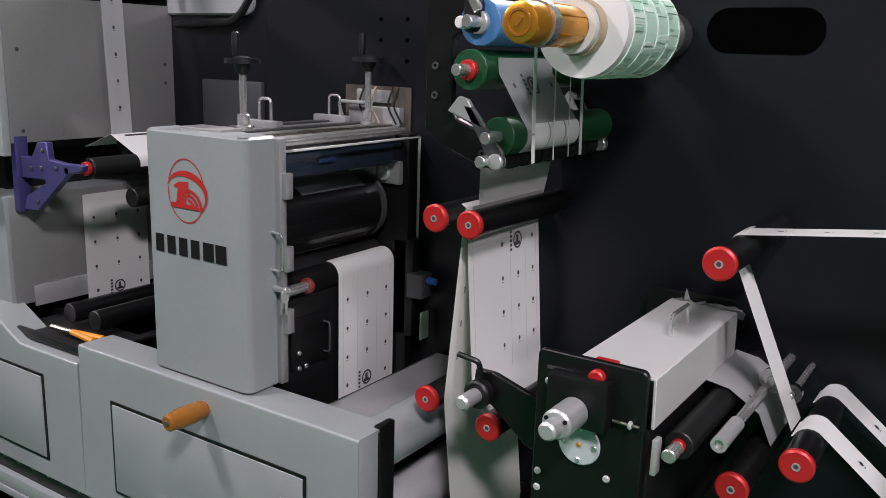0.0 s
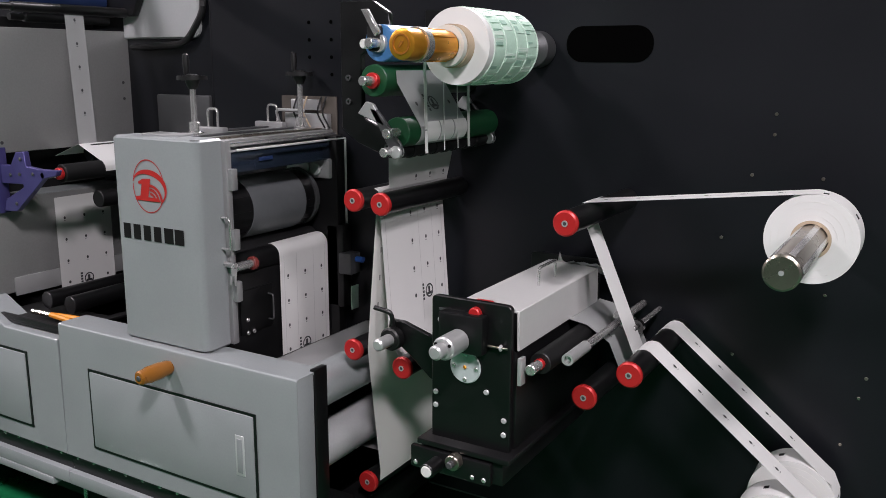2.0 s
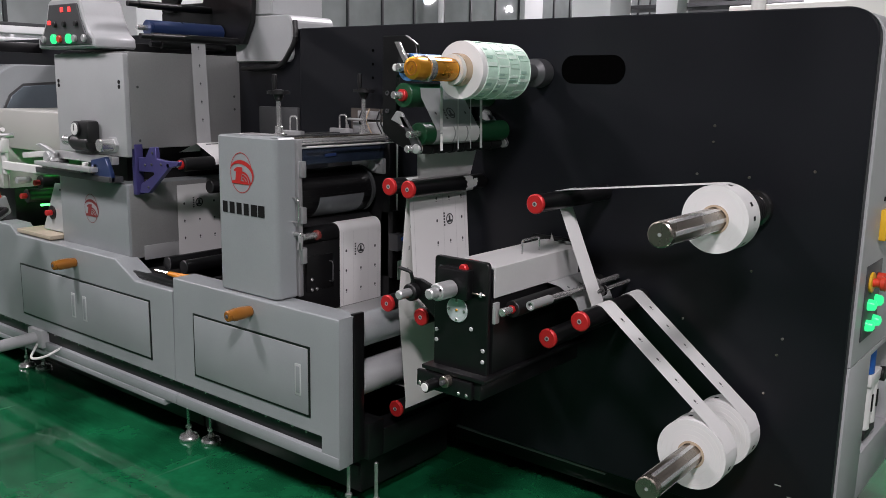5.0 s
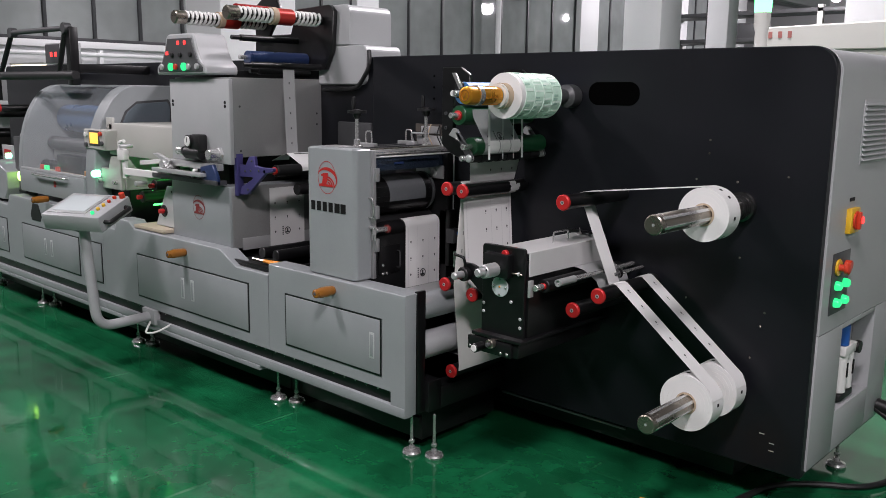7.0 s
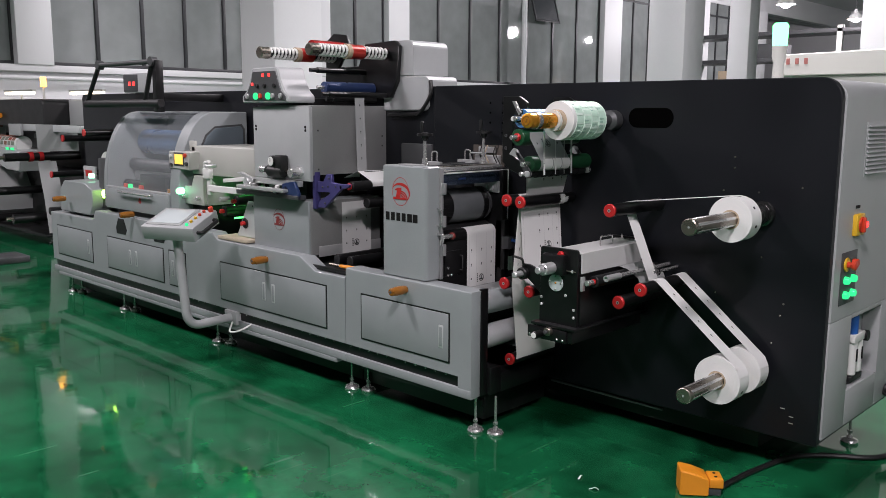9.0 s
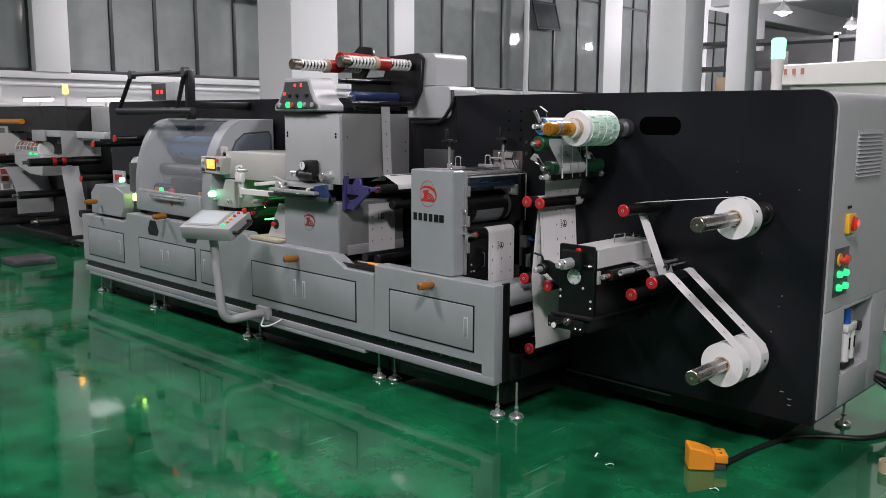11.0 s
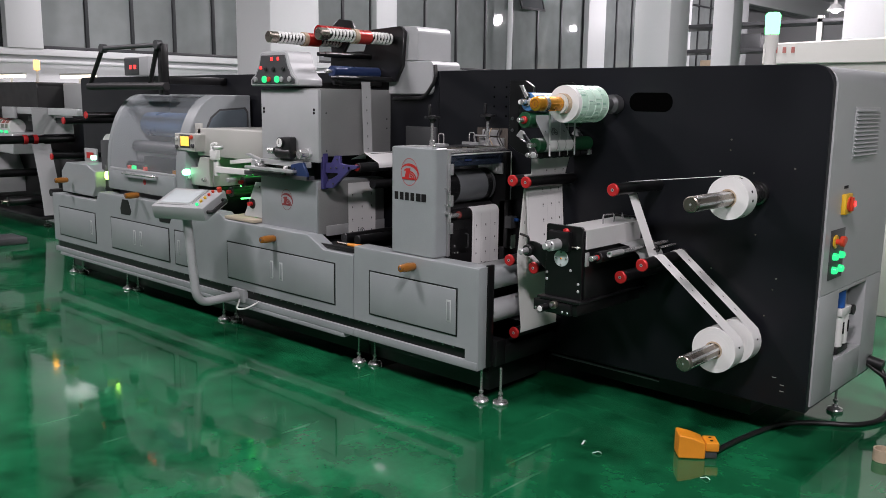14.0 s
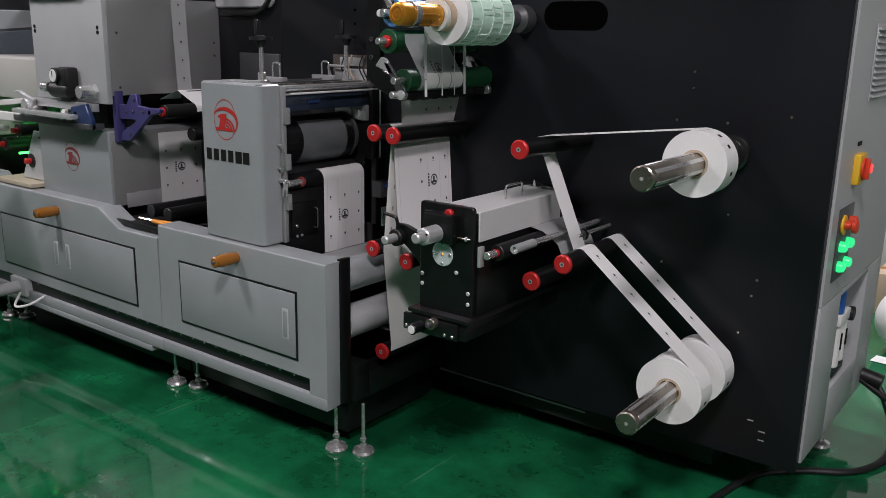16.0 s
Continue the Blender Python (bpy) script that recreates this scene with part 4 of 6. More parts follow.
def waste_roll():
    x, z, y0 = -0.738, 1.577, 1.51
    t = thing("waste_rewind_roll", (x, y0, z), "roll of mint-green label waste on a gold expanding shaft", "roll")
    core = part("paper_roll", tube(0.0885, 0.034, 0, 0.024, (x, y0, z), "y", 64), PAPER, t, "white paper roll face")
    # the wound waste skeleton: rows of label-wide mint bands with raised frames
    bands = part("waste_layer", tube(0.0885, 0.034, 0.024, 0.262, (x, y0, z), "y", 64), MINT, t, "mint-green wound waste")
    rnd = random.Random(11)
    for m, share in ((MINTPALE, 0), (MINT, 1), (MINTDARK, 2)):
        bm = bmesh.new()
        for k in range(4):
            for a in range(0, 360, 9):
                if (a // 9 + k * 2 + rnd.randint(0, 1)) % 3 != share:
                    continue
                y1 = 0.026 + k * 0.059 + rnd.uniform(0, 0.006)
                q = box(-rnd.uniform(0.002, 0.0065), rnd.uniform(0.002, 0.0065), y1, y1 + rnd.uniform(0.040, 0.056) - 0.02 * (share == 2), 0.087, 0.0885 + rnd.uniform(0.0006, 0.0028), 0)
                q.transform(Matrix.Translation((x, y0, z)) @ Matrix.Rotation(radians(a + rnd.uniform(-3, 3)), 4, "Y"))
                merged(bm, q)
        tagged(part("wound_flap", bm, m, bands, smooth=False), kind="stuff")
    for k in range(5):
        part("band_edge", tube(0.0908 - 0.0006 * (k % 2), 0.086, 0.024 + k * 0.0586, 0.0275 + k * 0.0586, (x, y0, z), "y", 40), MINTPALE, bands)
    part("core_ring", tube(0.05, 0.036, -0.028, 0.002, (x, y0, z), "y", 36), CARD, t, "cardboard core end")
    part("white_collar", tube(0.047, 0.034, -0.045, -0.029, (x, y0, z), "y", 36), CREAM, t)
    sh = part("gold_shaft", cyl(0.034, -0.155, -0.046, (x, y0, z), "y", 32), GOLD, t, "gold anodised shaft")
    for a in range(0, 360, 60):
        bm = box(-0.003, 0.003, -0.15, -0.05, 0.0335, 0.0362, 0.001)
        bm.transform(Matrix.Translation((x, y0, z)) @ Matrix.Rotation(radians(a), 4, "Y"))
        part("shaft_leaf", bm, GOLD, sh)
    part("chrome_clamp", tube(0.038, 0.03, -0.178, -0.155, (x, y0, z), "y", 32), CHROME, t)
    part("gold_cap", lathe([(0.026, -0.232), (0.032, -0.229), (0.034, -0.222), (0.034, -0.180), (0.030, -0.178)], (x, y0, z), "y", 32), GOLD, t, "gold end cap")
    part("cap_ring", tube(0.022, 0.018, -0.2335, -0.231, (x, y0, z), "y", 24), BROWN, t)
    part("cap_mark", prism([(-0.746, 1.571), (-0.738, 1.584), (-0.730, 1.583), (-0.741, 1.57)], y0 - 0.2335, y0 - 0.231, "xz", 0), BROWN, t)
    part("rear_hub", lathe([(0.038, 0.263), (0.038, 0.36), (0.030, 0.362), (0.030, 0.40), (0.038, 0.405), (0.049, 0.415), (0.050, PY - y0 - 0.012), (0.047, PY - y0 - 0.001)], (x, y0, z), "y", 36), DARK, t, "dark steel rear hub with a flange")
    MOVERS.append((t, lambda s: pose(x, y0, z, 0, 178 * s, 0), 0.25))


waste_roll()


def waste_strips():
    for ya in (1.557, 1.775):
        t = thing("waste_strip", (-0.80, ya, 1.45), "narrow white waste strip rising to the rewind roll", "paper strip", "waste strips")
        part("strip", sheet([(-0.850, 1.318), (-0.851, 1.345), (-0.857, 1.565)], ya, ya + 0.013), PAPER, t)
    for ya in (1.65, 1.72):
        t = thing("waste_strip", (-0.80, ya, 1.45), "thin white waste thread rising to the rewind roll", "paper strip", "waste strips")
        part("strip", sheet([(-0.850, 1.318), (-0.851, 1.345), (-0.857, 1.565)], ya, ya + 0.004), PAPER, t)
    web("laminate_web", "translucent grey laminate web between the green rollers",
        [(-0.925, 1.52), (-0.922, 1.49)] + [(-0.853, 1.385)] + arc(-0.89, 1.372, 0.0385, 20, -60, 6), 1.540, 1.770, PAPER_SHADE, ((-0.922, 1.49), (-0.853, 1.385)), lambda s: running(s, 0.05), 1, side=1, every=1, pitch=0.1)
    t = thing("label_row", (-0.85, 1.8, 1.37), "row of fresh white labels on the green nip roller", "labels")
    for k in range(3):
        part("label", sheet(arc(-0.89, 1.372, 0.0395, 35, -45, 8), 1.568 + k * 0.070, 1.632 + k * 0.070), PAPER, t)


waste_strips()

# ---- slitter unit ----


def slitter():
    t = thing("slitter_unit", (-0.62, 1.4, 0.6), "black slitting unit with steel hub and white cover", "slitter")
    out = rounded(-0.725, -0.518, 0.655, 1.012, 0.012, "cd", 4)
    part("front_plate", prism(out, 1.385, 1.40, "xz", 0.002), BLACK, t, "black front plate")
    part("bearing_block", box(-0.69, -0.575, 1.352, 1.386, 0.893, 0.985, 0.006), BLACK, t)
    part("foot_plate", box(-0.745, -0.50, 1.35, 1.96, 0.648, 0.662, 0.003), BLACK, t)
    part("body", box(-0.72, -0.515, 1.41, 1.94, 0.662, 0.90, 0.004), BLACK, t)
    part("far_plate", prism(out, 1.93, 1.945, "xz", 0.002), BLACK, t)
    part("hub", cyl(0.027, -0.075, 0, (-0.632, 1.352, 0.925), "y", 28, 0.004), ALU, t, "turned aluminium hub")
    part("hub_stub", cyl(0.0165, -0.035, 0, (-0.632, 1.277, 0.925), "y", 24, 0.004), ALU, t)
    for a in (30, 150):
        part("hub_hole", cyl(0.004, -0.0765, -0.07, (-0.632 + 0.02 * math.cos(radians(a)), 1.352, 0.925 + 0.02 * math.sin(radians(a))), "y", 8, 0), INK, t)
    d = part("round_plate", cyl(0.04, -0.006, 0, (-0.632, 1.385, 0.852), "y", 36), mat("pale steel disc", (0.58, 0.65, 0.65), 0.35, 0.25), t, "pale round steel plate")
    for a in (0, 90, 180, 270):
        part("disc_screw", cyl(0.0055, -0.009, -0.005, (-0.632 + 0.03 * math.cos(radians(a)), 1.385, 0.852 + 0.03 * math.sin(radians(a))), "y", 10), CHROME, d)
    part("disc_centre", cyl(0.005, -0.0095, -0.005, (-0.632, 1.385, 0.852), "y", 6), GOLD, d)
    for x, z in ((-0.712, 0.775), (-0.712, 0.742), (-0.577, 0.80), (-0.531, 0.74), (-0.531, 0.705), (-0.70, 0.955)):
        part("bolt", cyl(0.007, -0.006, 0, (x, 1.385, z), "y", 12), PULLGREY, t)
    part("adjust_screw", cyl(0.0028, -0.0, 0.05, (-0.572, 1.376, 0.915), "x", 10), NICKEL, t)
    part("screw_collar", cyl(0.008, 0.030, 0.036, (-0.572, 1.376, 0.915), "x", 12), PULLGREY, t)
    part("red_block", box(-0.628, -0.585, 1.395, 1.43, 0.985, 1.006, 0.003), RED, t)
    part("red_knob", cyl(0.015, -0.016, 0.001, (-0.606, 1.385, 0.985), "y", 20, 0.003), RED, t, "small red knob")
    part("name_bar", box(-0.705, -0.655, 1.3835, 1.386, 0.978, 0.984, 0), DARK, t)
    part("adjust_lever", box(-0.70, -0.64, 1.372, 1.384, 0.945, 0.953, 0.002), RUBBER, t)
    # lower clamp
    part("lower_plate", box(-0.76, -0.545, 1.345, 1.36, 0.588, 0.643, 0.003), BLACK, t)
    part("lower_spindle", cyl(0.018, -0.05, 0.02, (-0.685, 1.345, 0.612), "y", 24), BLACK, t)
    part("spindle_face", cyl(0.014, -0.053, -0.049, (-0.685, 1.345, 0.612), "y", 24), WHITEP, t)
    part("clamp_nut", cyl(0.019, -0.02, 0.006, (-0.635, 1.345, 0.632), "y", 16), NICKEL, t)
    part("clamp_tip", cyl(0.009, -0.034, -0.019, (-0.635, 1.345, 0.632), "y", 12), DARK, t)
    for x in (-0.745, -0.59, -0.56):
        part("lower_bolt", cyl(0.006, -0.005, 0, (x, 1.345, 0.602), "y", 10), CHROME, t)
    part("base_block", box(-0.74, -0.52, 1.361, 1.94, 0.588, 0.647, 0.004), BLACK, t)
    # side arm with adjusting knob
    part("side_arm", prism([(-0.86, 0.80), (-0.93, 0.85), (-0.925, 0.89), (-0.88, 0.89), (-0.72, 0.84), (-0.72, 0.74), (-0.80, 0.75)], 1.50, 1.515, "xz", 0.003), BLACK, t)
    part("knurled_knob", cyl(0.03, -0.03, 0.0, (-0.905, 1.50, 0.845), "y", 24, 0.004), RUBBER, t)
    part("knob_stub", lathe([(0.011, -0.085), (0.016, -0.08), (0.016, -0.03), (0.014, -0.03)], (-0.905, 1.50, 0.845), "y", 20), ALU, t)
    part("clamp_lever", rod(bend([(-0.905, 1.49, 0.875), (-0.905, 1.48, 0.915), (-0.95, 1.47, 0.925)], 0.01), 0.006, 8), RUBBER, t)
    c = thing("slitter_cover", (-0.57, 1.66, 0.9), "pale grey sheet-metal cover wrapped in crinkled film, with a wire handle", "cover")
    part("hood", prism([(-0.655, 1.005), (-0.508, 0.998), (-0.506, 0.905), (-0.512, 0.905), (-0.514, 0.992), (-0.655, 0.998)], 1.402, 1.895, "xz", 0.0015), COVERGREY, c)
    part("hood_end", prism([(-0.655, 1.0), (-0.512, 0.994), (-0.512, 0.905), (-0.655, 0.905)], 1.887, 1.891, "xz", 0.001), COVERGREY, c)
    part("handle", rod(bend([(-0.565, 1.63, 1.0), (-0.565, 1.63, 1.045), (-0.565, 1.73, 1.045), (-0.565, 1.73, 1.0)], 0.012), 0.004, 10), CHROME, c, "bent chrome wire handle")
    bm = bmesh.new()
    rnd = random.Random(4)
    rows = []
    for i in range(15):
        u = i / 14
        row = []
        for j in range(4):
            px = -0.65 + 0.15 * u
            row.append(bm.verts.new((px + rnd.uniform(-0.004, 0.006), 1.885 + j * 0.014 + rnd.uniform(-0.004, 0.004), 1.006 - 0.03 * j * j / 9 + rnd.uniform(-0.004, 0.006) + (0.03 if i == 2 and j == 2 else 0))))
        rows.append(row)
    for p, q in zip(rows, rows[1:]):
        for j in range(3):
            bm.faces.new((p[j], q[j], q[j + 1], p[j + 1]))
    bmesh.ops.solidify(bm, geom=bm.faces[:], thickness=0.001)
    part("film_end", bm, mat("crinkled white film", (0.66, 0.66, 0.66), 0.3, 0, 0.04, 20, 90, 0.6), c, "crinkled white film edge")


slitter()


def guide_shafts():
    t = thing("guide_shaft", (-0.40, 1.45, 0.90), "bright steel guide shaft with clear collars", "shaft")
    part("bar", cyl(0.010, 0, PY - 1.45, (-0.405, 1.45, 0.893), "y", 20), CHROME, t)
    part("end_tube", tube(0.014, 0.009, -0.01, 0.10, (-0.405, 1.45, 0.893), "y", 20), ALU, t)
    part("collar", tube(0.026, 0.0105, 0.36, 0.372, (-0.405, 1.45, 0.893), "y", 24), CHROME, t)
    t = plain_roller(-0.475, 0.868, 0.026, 1.45, PY, RUBBER, "black rubber roller with a red ring beside the slitter", RED)
    part("end_bracket", box(-0.502, -0.492, 1.385, 1.41, 0.83, 0.895, 0.002), ALU, t)
    part("stub_nut", cyl(0.013, -0.055, -0.03, (-0.475, 1.45, 0.868), "y", 12), CHROME, t)
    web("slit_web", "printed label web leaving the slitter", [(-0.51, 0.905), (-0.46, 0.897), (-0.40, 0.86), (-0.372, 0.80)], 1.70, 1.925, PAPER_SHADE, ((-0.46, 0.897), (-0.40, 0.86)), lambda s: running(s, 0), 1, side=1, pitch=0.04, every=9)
    t = thing("tie_rod", (-0.36, 1.76, 0.885), "thin bright steel tie rod fixed to the side plate", "rod")
    part("rod", cyl(0.007, 0, PY - 1.76, (-0.36, 1.76, 0.885), "y", 14), CHROME, t)
    part("lock_ring", tube(0.02, 0.0075, 0.02, 0.036, (-0.36, 1.76, 0.885), "y", 20), DARKSTEEL, t)


guide_shafts()

# ---- rewinding rolls ----


def shaft_end(t, x, z, tip, front, stripes=True):
    L = front - tip
    sh = part("mandrel", lathe([(0.030, 0), (0.034, 0.003), (0.034, 0.018), (0.0325, 0.02), (0.0325, PY - tip)], (x, tip, z), "y", 40), NICKEL, t, "worn steel mandrel")
    part("centre_hole", cyl(0.005, -0.001, 0.002, (x, tip, z), "y", 10, 0), ALU, sh)
    for a in range(0, 360, 60):
        bm = box(-0.006, 0.006, tip + 0.022, PY - 0.03, 0.0318, 0.0340, 0.001)
        bm.transform(Matrix.Translation((x, 0, z)) @ Matrix.Rotation(radians(a), 4, "Y"))
        part("expanding_leaf", bm, CHROME, sh)


def rewind(x, z, tip, rolls, r, label, rate):
    t = thing("rewind_roll", (x, tip, z), label, "roll", "label rewind rolls")
    shaft_end(t, x, z, tip, rolls[0][0])
    for a, b in rolls:
        p = part("label_roll", tube(r, 0.041, a - tip, b - tip, (x, tip, z), "y", 72), PAPER, t, "white wound label roll")
        part("core", tube(0.041, 0.0345, a - tip - 0.002, b - tip + 0.002, (x, tip, z), "y", 40), CARD, p)
        for k in range(3):
            part("wind_line", tube(r - 0.014 - 0.015 * k, r - 0.0147 - 0.015 * k, a - tip - 0.0006, a - tip + 0.001, (x, tip, z), "y", 48), PAPER_WARM, p)
        for a2 in range(0, 360, 48):
            bm = box(-0.006, 0.006, (a + b) / 2 - 0.007, (a + b) / 2 + 0.007, r - 0.001, r + 0.0006, 0)
            bm.transform(Matrix.Translation((x, 0, z)) @ Matrix.Rotation(radians(a2), 4, "Y"))
            part("printed_mark", bm, INK, p, smooth=False)
    part("rear_flange", lathe([(0.034, 0), (0.044, 0.001), (0.046, 0.004), (0.046, 0.06), (0.056, 0.062), (0.058, 0.066), (0.058, 0.084), (0.04, 0.0845)], (x, PY - 0.086, z), "y", 40), DARKSTEEL, t, "dark polished rear flange")
    for q in (0.012, 0.028, 0.044):
        part("flange_groove", tube(0.0475, 0.044, q, q + 0.004, (x, PY - 0.086, z), "y", 36), RUBBER, t)
    MOVERS.append((t, lambda s: pose(x, tip, z, 0, rate * s, 0), 0.25))


rewind(0.044, 1.176, 1.315, [(1.665, 1.755)], 0.096, "roll of white labels on a steel mandrel", 161)
rewind(0.033, 0.482, 1.36, [(1.65, 1.738), (1.85, 1.935)], 0.104, "two narrow rolls of white labels on a steel mandrel", 146)

web("strip_to_roll", "narrow white label strip running level to the upper rewind roll", [(-0.475, 1.2095), (-0.458, 1.2125), (0.040, 1.2735), (0.056, 1.2725)], 1.67, 1.75, PAPER,
    ((-0.44, 1.2148), (0.03, 1.2724)), lambda s: running(s, 0), 6, marks=(1.71, 1.71, 1.71), side=1, every=99)
web("strip_down", "narrow white strip between the red-capped rollers", arc(-0.46, 1.182, 0.0305, 95, 235, 8) + [(-0.338, 0.84)], 1.703, 1.780, PAPER)
for ya, yb in ((1.655, 1.733), (1.853, 1.932)):
    web("label_strip", "narrow white printed label strip running down to the lower rewind roll",
        [(-0.33, 0.85)] + arc(-0.297, 0.843, 0.0305, 160, 42, 6) + [(0.118, 0.548), (0.135, 0.51)], ya, yb, PAPER, ((-0.265, 0.858), (0.11, 0.553)), lambda s: running(s, 0.03), 5,
        marks=((ya + yb) / 2,) * 3, side=1, every=99)

# ---- cabinet fittings ----
CX = 0.352


def cabinet_fittings():
    v = thing("louvre_vent", (CX, 2.46, 1.35), "pressed steel louvre vent on the cabinet side", "vent")
    part("frame", box(CX, CX + 0.004, 2.285, 2.64, 1.34, 1.58, 0.001), GREY2, v)
    for k in range(12):
        z = 1.352 + k * 0.0188
        part("slat", prism([(CX + 0.003, z), (CX + 0.014, z), (CX + 0.004, z + 0.013)], 2.295, 2.63, "xz", 0.001), GREY2, v)
    s = thing("main_switch", (CX, 2.26, 1.13), "yellow and red rotary main switch, lit red", "switch")
    part("yellow_plate", box(CX - 0.002, CX + 0.02, 2.205, 2.30, 1.085, 1.18, 0.004), YELLOW, s)
    part("red_dial", cyl(0.036, 0.019, 0.027, (CX, 2.255, 1.133), "x", 24), REDP, s)
    part("red_grip", box(CX + 0.026, CX + 0.040, 2.245, 2.265, 1.10, 1.166, 0.004), REDP, s)
    part("lit_lens", cyl(0.015, 0.039, 0.044, (CX, 2.265, 1.135), "x", 16), REDGLOW, s)
    part("name_tag", box(CX, CX + 0.003, 2.225, 2.275, 1.205, 1.218, 0), INK, s)
    p = thing("button_panel", (CX, 2.19, 0.78), "black button plate with emergency stop and four lit green buttons", "control panel")
    part("plate", box(CX, CX + 0.004, 2.10, 2.285, 0.785, 1.02, 0.002), DARK, p)
    part("yellow_ring", cyl(0.032, 0.004, 0.012, (CX, 2.15, 0.965), "x", 24), YELLOW, p)
    part("stop_button", lathe([(0.014, 0.012), (0.014, 0.03), (0.022, 0.034), (0.022, 0.046), (0.014, 0.05)], (CX, 2.15, 0.965), "x", 20), REDP, p, "red mushroom button")
    part("red_button", cyl(0.018, 0.004, 0.028, (CX, 2.235, 0.965), "x", 18), REDP, p)
    for y in (2.15, 2.235):
        for z in (0.895, 0.83):
            part("green_lamp", lathe([(0.018, 0.004), (0.018, 0.012), (0.015, 0.024), (0.008, 0.028)], (CX, y, z), "x", 16), GREENGLOW, p, "lit green button")
    r = thing("air_regulator", (0.31, 2.45, 0.37), "white air regulator with a blue knob in the cabinet niche", "regulator")
    part("bowl", cyl(0.03, 0, 0.17, (0.315, 2.42, 0.40), "z", 20, 0.006), WHITEP, r)
    part("second_bowl", cyl(0.03, 0, 0.16, (0.315, 2.49, 0.405), "z", 20, 0.006), WHITEP, r)
    part("block", box(0.28, 0.345, 2.385, 2.53, 0.56, 0.60, 0.005), WHITEP, r)
    part("blue_knob", cyl(0.028, 0, 0.09, (0.315, 2.42, 0.60), "z", 20, 0.004), BLUEP, r)
    part("gauge", cyl(0.026, 0.0, 0.02, (0.335, 2.535, 0.575), "x", 20), RUBBER, r)
    for y in (2.42, 2.49):
        part("sight_slot", box(0.343, 0.348, y - 0.006, y + 0.006, 0.47, 0.53, 0), INK, r)
    part("outlet", box(0.28, 0.34, 2.38, 2.53, 0.372, 0.40, 0.004), RUBBER, r)


cabinet_fittings()
for fx, fy in ((0.28, 2.62), (-0.75, 2.45), (-1.8, 2.45), (-1.8, 2.8)):
    foot(fx, fy, 0.2)
t = thing("cabinet_plinth", (-0.8, 2.4, 0.17), "dark steel plinth under the grey cabinet", "plinth")
part("rail", box(-1.95, 0.34, 2.03, 2.92, 0.172, 0.192, 0.003), DARK, t)
# black box for the supposed underside frames, added to deepen the shade below
part("underframe", box(-1.95, 0.05, 2.08, 2.85, 0.06, 0.171, 0.004), BLACK, t)
# thin pale bar added as the streak of light reflected under the plate
part("light_streak", box(-1.15, -0.45, 2.064, 2.079, 0.118, 0.128, 0.002), GREY, t, "pale streak standing in for light reflected under the plate")


def plate_bolts():
    t = thing("bolt_set", (-0.2, PY, 1.2), "small bright bolts in the black side plate", "bolts")
    spots = [(-0.146, 1.267), (0.02, 1.268), (0.162, 0.784), (0.15, 0.73), (-0.16, 0.79), (-0.15, 0.72), (-0.21, 1.10), (0.21, 1.30), (-0.10, 1.42), (-0.10, 1.37), (0.05, 0.98), (-0.02, 0.62), (0.12, 0.60)]
    for x, z in spots:
        part("bolt", cyl(0.0045, -0.003, 0.001, (x, PY, z), "y", 10, 0.001), NICKEL, t)
    for i in range(4):
        for x in (-1.56, -1.47):
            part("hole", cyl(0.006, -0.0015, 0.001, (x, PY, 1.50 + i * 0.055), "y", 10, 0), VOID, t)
    for x, z in ((0.22, 0.28), (0.22, 0.25), (0.18, 0.31)):
        part("scuff", box(x, x + 0.02, PY - 0.001, PY + 0.001, z, z + 0.004, 0), ALU, t)


plate_bolts()

# ---- middle station: tower with printing head ----


